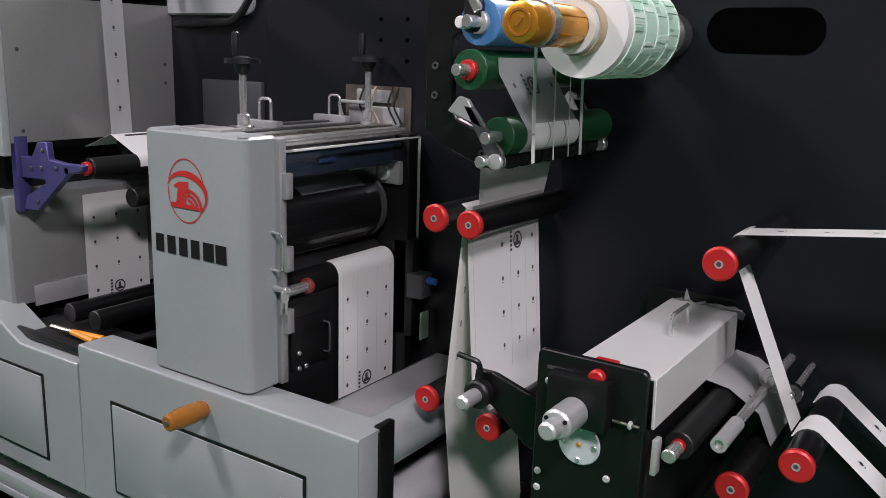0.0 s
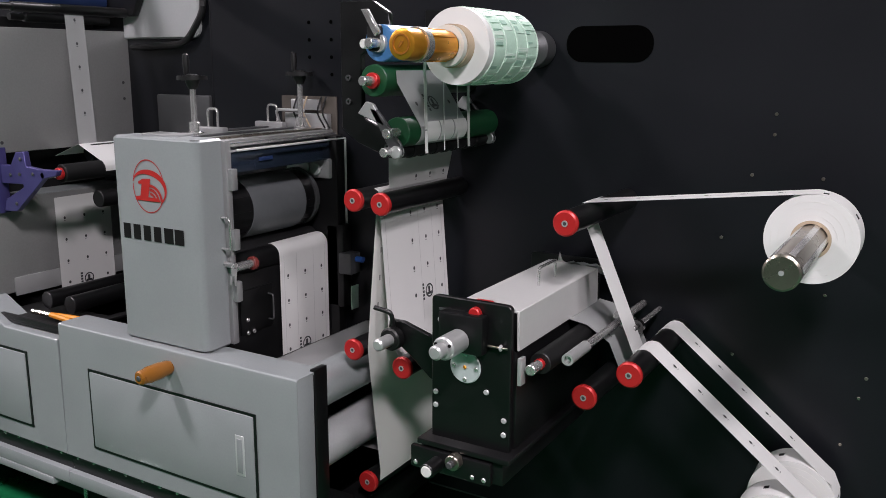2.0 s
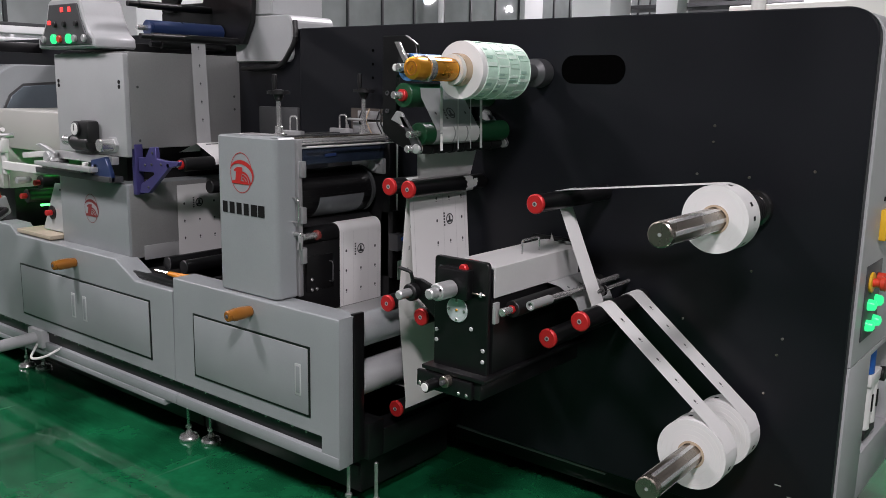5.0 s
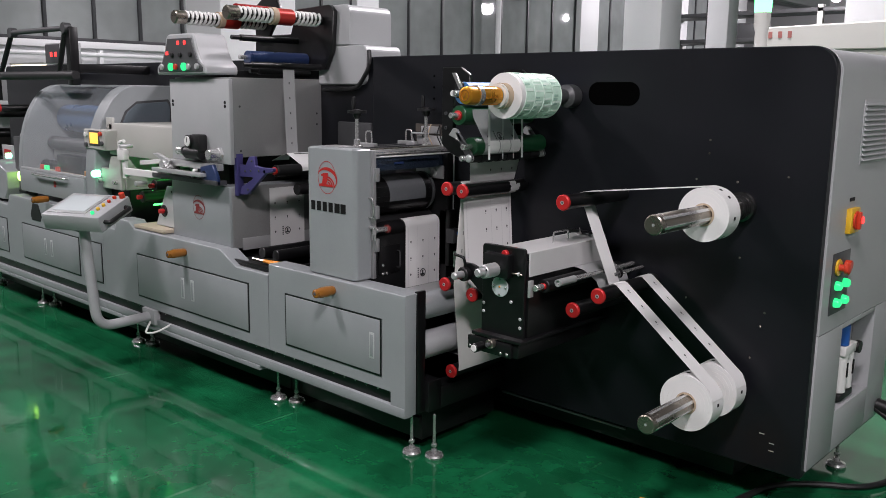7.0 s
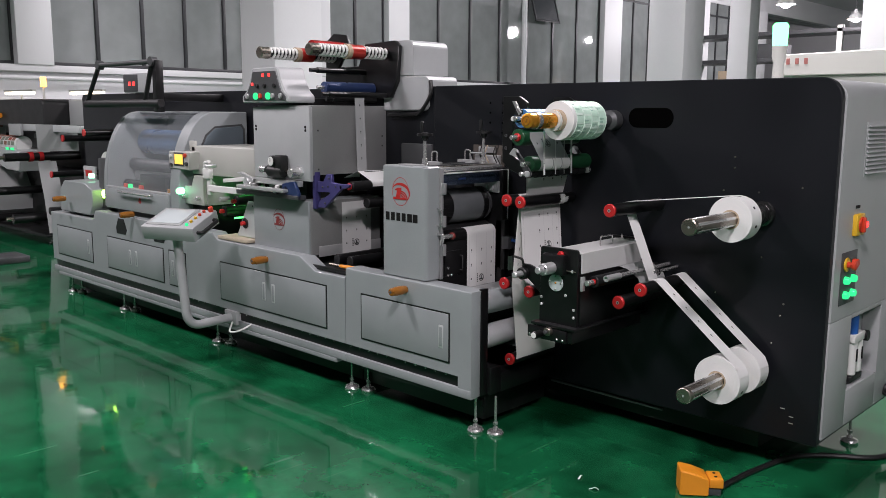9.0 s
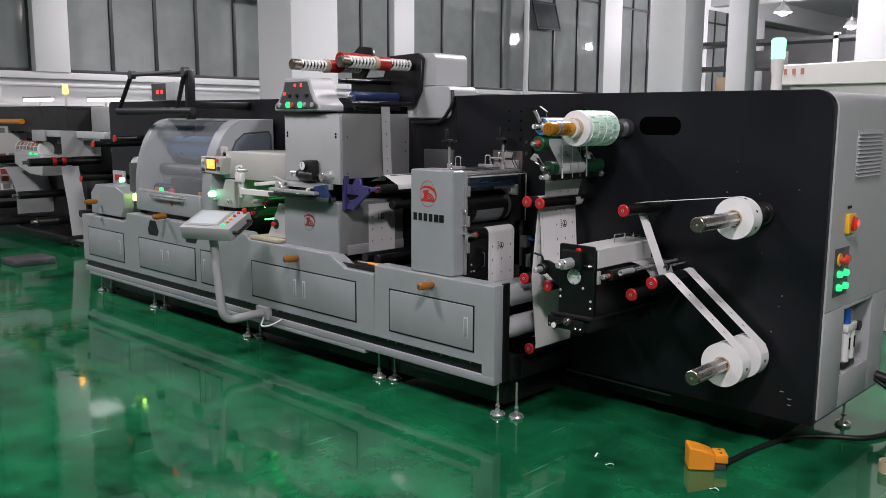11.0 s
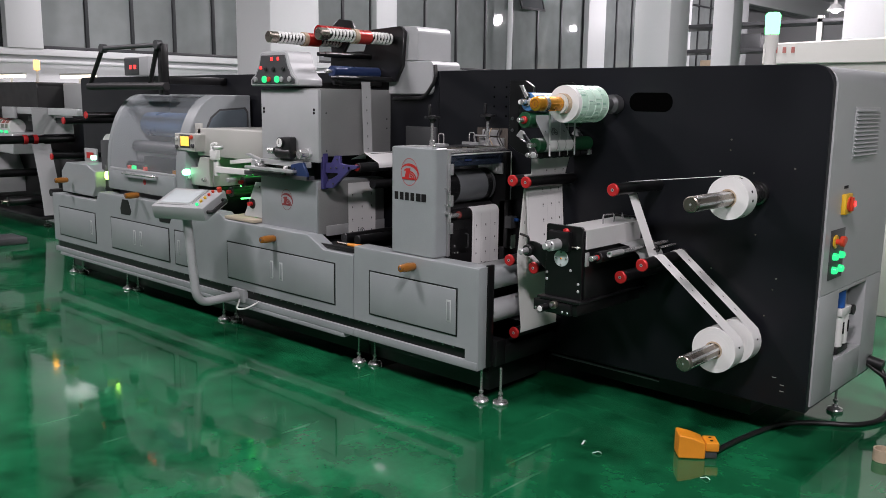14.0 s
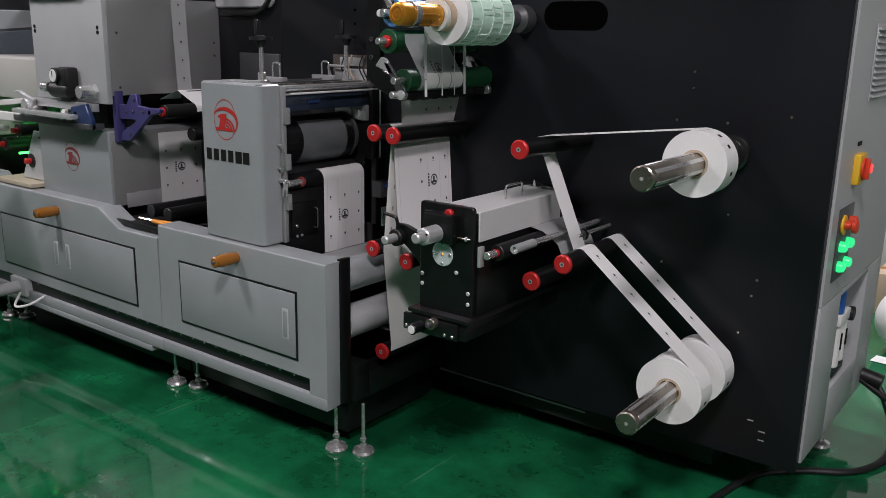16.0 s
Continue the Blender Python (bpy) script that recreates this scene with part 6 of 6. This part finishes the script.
def far_station():
    t = thing("unwind_station", (-5.7, 1.5, 0.72), "grey chamfered cover on the far end of the bench", "machine cover")
    part("cover", prism([(-6.0, 0.745), (-5.42, 0.745), (-5.36, 0.83), (-5.36, 0.96), (-5.50, 1.01), (-5.90, 1.01), (-6.0, 0.93)], 1.36, 1.60, "xz", 0.006), GREY, t)
    part("emblem_plate", box(-6.05, -5.82, 1.60, 1.62, 1.0, 1.12, 0.004), GREY2, t)
    part("red_blocks", box(-6.0, -5.87, 1.596, 1.60, 1.03, 1.085, 0), INKRED, t)
    r = thing("printed_roll", (-5.6, 1.6, 1.12), "white paper roll core on the far station", "roll")
    part("disc", cyl(0.12, 0, 0.03, (-5.62, 1.62, 1.14), "y", 32), WHITEP, r)
    part("drum", cyl(0.11, 0.03, 0.30, (-5.50, 1.60, 1.13), "y", 28), BLACK, r)
    part("bracket", box(-5.42, -5.25, 1.45, 1.55, 0.80, 1.22, 0.01), DARK, r)
    g = thing("green_lamp_bar", (-5.3, 1.45, 0.95), "small lit green curing lamp", "lamp")
    part("lens", cyl(0.035, -0.02, 0.02, (-5.28, 1.44, 0.93), "y", 16), glow("lime lamp", (0.45, 1.0, 0.10), 8.0), g)
    part("second_lens", cyl(0.022, -0.02, 0.02, (-5.66, 1.50, 1.055), "y", 16), LENSGLOW, g)
    part("right_lens", lathe([(0.014, 0.04), (0.024, 0.036), (0.024, 0.0), (0.016, -0.014)], (-3.965, 1.375, 1.045), "y", 18), LENSGLOW, g)
    f = thing("overhead_frame", (-4.9, 1.6, 1.6), "black steel overhead web frame with bright cross bars", "frame")
    part("top_bar", cyl(0.018, 0, 0.88, (-5.264, 1.44, 1.97), "x", 16), DARK, f)
    part("lower_bar", cyl(0.03, 0, 1.26, (-5.54, 1.44, 1.665), "x", 18), RUBBER, f)
    for a in ((-5.264, 1.44, 1.97), (-4.39, 1.44, 1.97)):
        part("leg", rod([a, (a[0] - 0.27 if a[0] < -5 else a[0] - 0.14, 1.44, 1.665)], 0.018, 10), RUBBER, f)
        part("end_knob", cyl(0.036, -0.02, 0.03, (a[0], 1.44, a[2]), "y", 16), DARK, f)
    part("post", box(-4.40, -4.34, 1.44, 1.50, 1.60, 1.98, 0.005), BLACK, f)
    part("back_arm", box(-4.40, -4.34, 1.50, 2.0, 1.68, 1.74, 0.004), BLACK, f)
    part("second_back_arm", box(-5.50, -5.44, 1.44, 2.0, 1.64, 1.69, 0.004), BLACK, f)
    c = thing("display_box", (-5.6, 1.95, 1.765), "grey box with two lit red digits", "control box")
    part("shell", box(-5.80, -5.38, 1.90, 2.00, 1.765, 1.93, 0.006), GREY2, c)
    part("face", box(-5.795, -5.54, 1.894, 1.902, 1.775, 1.92, 0.003), DARK, c)
    for x in (-5.68, -5.60):
        part("red_digit", box(x - 0.018, x + 0.018, 1.89, 1.896, 1.825, 1.86, 0.001), REDGLOW, c)
    p = thing("far_side_plate", (-4.4, 2.02, 0.6), "black machine side plate behind the printing units", "machine frame")
    part("plate", prism(rounded(-6.92, -2.02, 0.2, 1.765, 0.05, "d", 5), 2.005, 2.035, "xz", 0.004), PLATE, p)
    part("lower_body", box(-6.1, -2.1, 1.55, 2.0, 0.2, 0.70, 0.004), BLACK, p)
    for x, z in ((-6.2, 1.36), (-5.75, 1.42), (-6.5, 1.02)):
        r = thing("far_roller", (x, 1.5, z), "black roller with a red end on the far plate", "roller", "far rollers")
        part("barrel", cyl(0.028, 0, 0.5, (x, 1.5, z), "y", 18), BLACK, r)
        part("cap", cyl(0.031, -0.012, 0, (x, 1.5, z), "y", 18), RED, r)
    e = thing("end_shaft", (-6.2, 1.35, 0.72), "black shaft end beyond the bench", "shaft")
    part("bar", cyl(0.035, 0, 0.6, (-6.35, 1.40, 0.70), "y", 18), RUBBER, e)


far_station()


def operator_panel():
    t = thing("operator_console", (-3.24, 1.0, 0.27), "tilted grey operator console on a curved steel arm", "control console")
    part("arm", rod(bend([(-3.24, 1.34, 0.255), (-3.24, 1.0, 0.245), (-3.30, 0.98, 0.86)], 0.10, 8), 0.029, 12), GREY2, t, "curved grey steel arm")
    part("arm_flange", box(-3.31, -3.17, 1.31, 1.40, 0.21, 0.30, 0.006), GREY2, t)
    m = pose(-3.285, 1.0, 0.90, 19, 0, 24)

    def local(bm):
        bm.transform(m)
        return bm

    part("housing", local(box(-0.20, 0.19, -0.13, 0.15, -0.05, 0.045, 0.012)), GREY2, t)
    part("bezel", local(box(-0.175, 0.08, -0.10, 0.125, 0.044, 0.05, 0.004)), ALU, t)
    part("screen", local(box(-0.155, 0.06, -0.08, 0.105, 0.0495, 0.0525, 0.002)), glow("pale lit screen", (0.75, 0.85, 0.85), 0.12, (0.42, 0.46, 0.46)), t, "pale lit touch screen")
    for i, mm in enumerate((GREENGLOW, YELLOW, YELLOW, REDP, REDP)):
        part("push_button", local(cyl(0.010, 0.044, 0.060, (0.125, -0.09 + i * 0.048, 0), "z", 14)), mm, t)
    part("stop_knob", local(cyl(0.016, 0.044, 0.075, (0.165, 0.12, 0), "z", 16)), REDP, t)
    part("grip", local(rod(bend([(0.19, -0.09, 0), (0.225, -0.09, 0), (0.225, 0.09, 0), (0.19, 0.09, 0)], 0.02), 0.012, 10)), RUBBER, t, "black grip bar")
    part("cable", rod(bend([(-3.20, 1.30, 0.23), (-3.12, 1.22, 0.19), (-3.06, 1.26, 0.20), (-3.03, 1.34, 0.24)], 0.04), 0.006, 8), WHITEP, t)


operator_panel()

# ---- things on the floor and beyond ----


def pedal():
    x, y = 0.02, 1.57
    m = pose(x, y, 0, 0, 0, 38)
    t = thing("foot_pedal", (x, y, 0), "orange cast foot pedal with a guard and black cable", "foot pedal")
    bm = prism([(-0.09, 0), (0.03, 0), (0.03, 0.078), (-0.03, 0.10), (-0.09, 0.112)], -0.055, 0.055, "xz", 0.006)
    bm.transform(m)
    part("guard", bm, ORANGE, t)
    bm = box(0.031, 0.092, -0.048, 0.048, 0.036, 0.078, 0.006)
    bm.transform(m)
    part("hinge_block", bm, ORANGE, t)
    bm = box(0.031, 0.085, -0.04, 0.04, 0.0, 0.035, 0.004)
    bm.transform(m)
    part("base", bm, DARK, t)
    for q in (-0.02, 0.02):
        bm = cyl(0.007, 0.078, 0.0795, (0.062, q, 0), "z", 10, 0)
        bm.transform(m)
        part("screw_hole", bm, INK, t)
    c = thing("power_cable", (0.3, 2.3, 0), "thick black cable looping over the floor", "cable")
    part("sheath", rod(bend([(0.085, 1.62, 0.02), (0.10, 1.90, 0.012), (0.16, 2.22, 0.012), (0.30, 2.36, 0.012), (0.44, 2.44, 0.012), (0.52, 2.62, 0.012), (0.50, 2.84, 0.05), (0.42, 2.88, 0.20), (0.345, 2.88, 0.25)], 0.12, 8), 0.013, 10), RUBBER, c)
    part("second_sheath", rod(bend([(0.345, 2.84, 0.23), (0.45, 2.86, 0.16), (0.62, 2.95, 0.012), (0.9, 3.1, 0.012)], 0.10, 8), 0.012, 10), RUBBER, c)
    part("plug", rod([(0.352, 2.86, 0.24), (0.43, 2.86, 0.225)], 0.03, 12), RUBBER, c)
    k = thing("cardboard_core", (0.66, 2.11, 0), "short brown cardboard core standing on the floor", "core")
    part("tube", tube(0.042, 0.034, 0, 0.055, (0.66, 2.11, 0), "z", 28), CARD, k)
    b = thing("floor_box", (-8.05, 1.5, 0), "flat grey plastic crate lid on the floor", "box")
    part("slab", box(-8.25, -7.85, 1.30, 1.75, 0, 0.07, 0.012), DARK, b)
    for i, (px, py, a) in enumerate(((-0.33, 1.25, 30), (-0.42, 1.3, 100), (0.15, 1.35, 10))):
        s = thing("paper_scrap", (px, py, 0), "curled white paper scrap on the floor", "scrap", "paper scraps")
        bm = sheet([(0, 0.002), (0.012, 0.006), (0.024, 0.012), (0.034, 0.01), (0.042, 0.003)], -0.004, 0.004)
        bm.transform(pose(px, py, 0, 0, 0, a))
        part("scrap", bm, PAPER, s)


pedal()


def floor_stock():
    """Stock left on the floor behind the cabinet."""
    x, y, r = 0.38, 3.98, 0.17
    m = pose(x, y, r, 0, 0, 35)
    t = thing("paper_roll", (x, y, 0), "white paper roll standing on the floor behind the cabinet", "roll")
    for name, a, b, y0, y1, mm in (("winding", r, 0.045, -0.06, 0.08, PAPER), ("core", 0.045, 0.036, -0.063, 0.083, CARD)):
        bm = tube(a, b, y0, y1, (0, 0, 0), "y", 48)
        bm.transform(m)
        part(name, bm, mm, t)
    w = thing("loose_web", (0.4, 3.76, 0), "loose white web end lying on the floor", "paper web")
    bm = sheet([(-0.16, 0.003), (0, 0.006), (0.2, 0.003), (0.4, 0.005)], -0.05, 0.05)
    bm.transform(pose(0.4, 3.77, 0, 0, 0, -6))
    part("paper", bm, PAPER, w)
    c = thing("cardboard_box", (0.35, 4.72, 0), "brown cardboard box on the floor", "box")
    part("carton", box(0.06, 0.62, 4.58, 4.88, 0, 0.24, 0.006), CARD, c)
    part("tape", box(0.06, 0.62, 4.71, 4.76, 0.2405, 0.2415, 0), BROWN, c)


floor_stock()


def beacon():
    t = thing("signal_beacon", (-0.32, 2.85, 1.758), "signal lamp lit green on a grey pole", "signal lamp")
    part("pole", lathe([(0.034, 0.0), (0.030, 0.02), (0.028, 0.12), (0.036, 0.15), (0.037, 0.208)], (-0.30, 2.85, 1.758), "z", 18), CREAM, t)
    part("green_lens", lathe([(0.036, 0.208), (0.038, 0.215), (0.041, 0.312), (0.03, 0.326)], (-0.30, 2.85, 1.758), "z", 24), BEACONGLOW, t, "lit green lens")
    w = thing("white_machine", (1.0, 5.4, 0), "large white machine cabinet with red lettering blocks", "machine")
    part("body", box(-1.10, 4.5, 5.0, 6.6, 0, 1.9, 0.01), CREAM, w)
    part("top_beam", prism([(-1.23, 1.90), (4.5, 1.90), (4.5, 2.16), (-1.23, 2.06)], 4.95, 6.7, "xz", 0.006), CREAM, w)
    for i in range(4):
        part("letter_block", box(-1.205 + i * 0.068, -1.178 + i * 0.068, 4.947, 4.951, 1.985, 2.03, 0), mat("faded red print", (0.40, 0.14, 0.12), 0.6), w)
    m = thing("grey_machine", (2.4, 4.0, 0), "grey machine with black rollers and a white roll", "machine")
    part("body", box(1.3, 3.6, 4.3, 4.9, 0.25, 1.6, 0.01), GREY, m)
    for z in (0.55, 0.85, 1.15, 1.4):
        part("roller", cyl(0.05, -0.5, 0, (1.35, 4.3, z), "y", 18), BLACK, m)
    part("white_roll", cyl(0.2, -0.45, 0, (1.9, 4.3, 0.5), "y", 32), PAPER, m)
    part("base", box(1.3, 3.6, 4.0, 4.9, 0, 0.25, 0.01), GREY2, m)


beacon()


def left_machine():
    """A second press further down the hall."""
    t = thing("second_press", (-10.0, 2.6, 0), "second black printing press with rollers further down the hall", "machine")
    part("side_plate", prism(rounded(-12.8, -8.75, 0.15, 1.40, 0.10, "c", 6), 2.95, 3.0, "xz", 0.006), PLATE, t)
    part("top_cover", prism(rounded(-12.8, -8.97, 1.41, 1.74, 0.07, "c", 6), 2.42, 2.94, "xz", 0.01), RUBBER, t, "black rounded top cover")
    part("base", box(-12.8, -8.95, 2.62, 2.94, 0.14, 0.88, 0.01), BLACK, t)
    part("pan", box(-12.8, -8.80, 2.30, 2.94, 0.10, 0.139, 0.01), BLACK, t)
    part("orange_bar", cyl(0.035, 0, 1.4, (-11.7, 2.39, 1.54), "x", 16), ORANGE, t, "orange guard bar")
    part("pale_panel", box(-8.95, -7.75, 2.72, 2.75, 1.43, 1.73, 0.01), PULLGREY, t)
    part("panel_post", box(-8.30, -8.22, 2.751, 2.82, 0.1, 1.7, 0.004), BLACK, t)
    part("cross_beam", box(-9.75, -7.80, 2.34, 2.42, 1.36, 1.44, 0.006), PULLGREY, t)
    part("beam_block", box(-9.78, -9.40, 2.30, 2.339, 1.30, 1.44, 0.008), GREY2, t)
    part("beam_rail", box(-9.3, -7.8, 2.421, 2.46, 1.27, 1.33, 0.004), DARK, t)
    part("unit_box", prism([(-10.20, 0.99), (-9.72, 0.88), (-9.30, 0.87), (-9.30, 1.12), (-10.20, 1.15)], 2.22, 2.60, "xz", 0.008), PULLGREY, t, "pale grey delivery box")
    for x in (-9.62, -9.46):
        part("green_lamp", box(x - 0.05, x + 0.05, 2.21, 2.219, 1.125, 1.155, 0.003), GREENGLOW, t, "lit green lamp")
    for x, z, r, m in ((-10.65, 1.03, 0.055, BLACK), (-9.20, 1.05, 0.05, BLACK), (-10.55, 0.56, 0.05, RUBBER), (-10.75, 0.40, 0.05, BLACK), (-10.45, 0.20, 0.05, RUBBER), (-9.05, 0.33, 0.055, BLACK), (-10.95, 0.72, 0.05, DARK), (-11.3, 1.25, 0.05, BLACK), (-9.6, 0.62, 0.05, BLACK)):
        part("roller", cyl(r, 0, 0.9, (x, 2.02, z), "y", 18), m, t)
        part("shaft_end", cyl(r * 0.45, -0.07, 0.001, (x, 2.02, z), "y", 12), NICKEL, t)
    for y in (2.30, 2.42):
        part("red_collar", cyl(0.058, 0, 0.05, (-9.20, y, 1.05), "y", 18), RED, t)
    part("column", box(-7.95, -7.70, 2.76, 3.0, 0.1, 1.2, 0.01), BLACK, t)
    r = thing("printed_paper_roll", (-9.95, 2.4, 1.15), "white paper roll with coloured print above the delivery box", "roll")
    part("roll", cyl(0.10, 0, 0.80, (-10.38, 2.40, 1.19), "x", 32), PAPER, r)
    rnd = random.Random(3)
    tones = [mat("brown print", (0.24, 0.11, 0.08), 0.6), mat("brick red print", (0.34, 0.07, 0.05), 0.6), mat("grey green print", (0.20, 0.22, 0.18), 0.6)]
    for i in range(6):
        for k in range(3):
            bm = box(-0.045, 0.045, -0.024, 0.024, 0.0995, 0.1015, 0)
            bm.transform(Matrix.Translation((-10.28 + i * 0.12, 2.40, 1.19)) @ Matrix.Rotation(radians(20 + 32 * k), 4, "X"))
            part("printed_mark", bm, tones[rnd.randint(0, 2)], r, smooth=False)
    for lab, line, y0, y1, rows in (("white web with rows of brown print hanging on the second press", [(-10.92, 1.47), (-10.90, 1.22), (-10.96, 0.95)], 2.12, 2.66, 5),
                                    ("printed white web low on the second press", [(-10.95, 0.90), (-10.85, 0.60)], 2.12, 2.66, 3),
                                    ("plain white web falling under the delivery box", [(-10.40, 0.94), (-10.16, 0.80), (-10.02, 0.62), (-10.02, 0.34)], 2.15, 2.62, 0),
                                    ("square white web over the cross beam", [(-8.52, 1.44), (-8.50, 1.14)], 2.15, 2.62, 0),
                                    ("pale web hanging to the floor of the second press", [(-8.98, 1.0), (-8.84, 0.55), (-8.76, 0.16)], 2.32, 2.54, 0)):
        w = thing("second_press_web", (line[0][0], 2.4, line[-1][1]), lab, "paper web", "second press webs")
        # webs without print take the darker paper, their shade being in its colour
        part("paper", sheet(line, y0, y1), PAPER if rows else PAPER_SHADE, w)
        for i in range(rows):
            for c in range(4):
                u = (i + 0.5) / rows
                px, pz = line[0][0] + (line[-1][0] - line[0][0]) * u, line[0][1] + (line[-1][1] - line[0][1]) * u
                part("printed_mark", box(px + 0.018, px + 0.021, y0 + 0.03 + c * 0.13, y0 + 0.12 + c * 0.13, pz - 0.035, pz + 0.035, 0), tones[rnd.randint(0, 2)], w, smooth=False)
    for k in range(2):
        foot(-9.0, 2.45 + k * 0.3, 0.15)
    b = thing("amber_beacon", (-9.62, 2.7, 1.74), "amber signal lamp, lit", "signal lamp")
    part("lens", cyl(0.035, 0.08, 0.2, (-9.62, 2.7, 1.82), "z", 16), glow("amber lamp", (1.0, 0.45, 0.05), 6.0), b)
    part("stem", cyl(0.015, 0, 0.18, (-9.62, 2.7, 1.74), "z", 10), CREAM, b)
    for x, y in ((-11.65, 3.9), (-12.75, 3.35)):
        f = thing("tube_light", (x, y, 0), "fluorescent tube light, lit", "lamp", "tube lights")
        part("tube", cyl(0.024, 0, 1.1, (x, y, 1.86), "x", 12), TUBEGLOW, f)
        part("tray", box(x - 0.02, x + 1.12, y - 0.03, y + 0.03, 1.886, 1.91, 0.003), CREAM, f)
        part("stem", box(x + 0.5, x + 0.55, y + 0.031, y + 0.05, 0, 1.9, 0.002), CREAM, f)
    p = thing("wall_rail", (WX + 0.2, 4, 2.1), "white pipe rail along the window wall", "pipe")
    for z in (2.12, 1.78):
        part("pipe", cyl(0.035, 0, 40, (WX + 0.12, -12, z), "y", 10), WALLP, p)
    for k in range(14):
        part("stanchion", box(WX + 0.001, WX + 0.13, -11 + k * 2.8, -10.94 + k * 2.8, 1.7, 2.2, 0.003), WALLP, p)


left_machine()


def hall_pipes():
    t = thing("ceiling_pipe", (-4, 9, 4.2), "grey pipes under the ceiling", "pipe")
    for y, z in ((8.6, 4.35), (11.2, 4.6)):
        part("pipe", cyl(0.04, -10, 14, (0, y, z), "x", 10), BEAMP, t)
    d = thing("drain_pipe", (WX + 0.25, 16.2, 0), "white vertical pipe beside the windows", "pipe")
    part("pipe", cyl(0.07, 0, 6.2, (WX + 0.25, 16.2, 0), "z", 12), WALLP, d)
    s = thing("storage_rack", (-7.5, 26, 0), "far metal rack with dark shelves and stock", "rack")
    for z in (1.6, 2.4, 3.2, 4.0):
        part("shelf", box(-14, 4, 25, 26.2, z, z + 0.12, 0.01), DARK, s)
    for i in range(14):
        part("stock", box(-13 + i * 1.2, -12.2 + i * 1.2, 25.1, 26, (1.72, 2.52, 3.32)[i % 3], (1.72, 2.52, 3.32)[i % 3] + 0.45, 0.02), (GREY, CARD, DARK)[i % 3], s)
    for x in (-14, -8, -2, 4):
        part("upright", box(x - 0.08, x + 0.08, 25, 25.15, 0, 4.2, 0.01), CREAM, s)


hall_pipes()


def motions():
    """Everything that runs on the press: rollers and rolls turn, the print travels with its web."""
    for ob, where, step in MOVERS:
        if step == "web":
            marks = {0, 480}
            last = None
            for k in range(481):
                p = where(k / 30).translation
                if last is not None and (p - last).length > 0.03:
                    marks |= {k - 1, k}
                last = p
            marks |= set(range(0, 481, 5))
            walk(ob, [(k / 30, where(k / 30)) for k in sorted(marks)])
        else:
            n = round(16 / step)
            walk(ob, [(i * step, where(i * step)) for i in range(n + 1)])


motions()
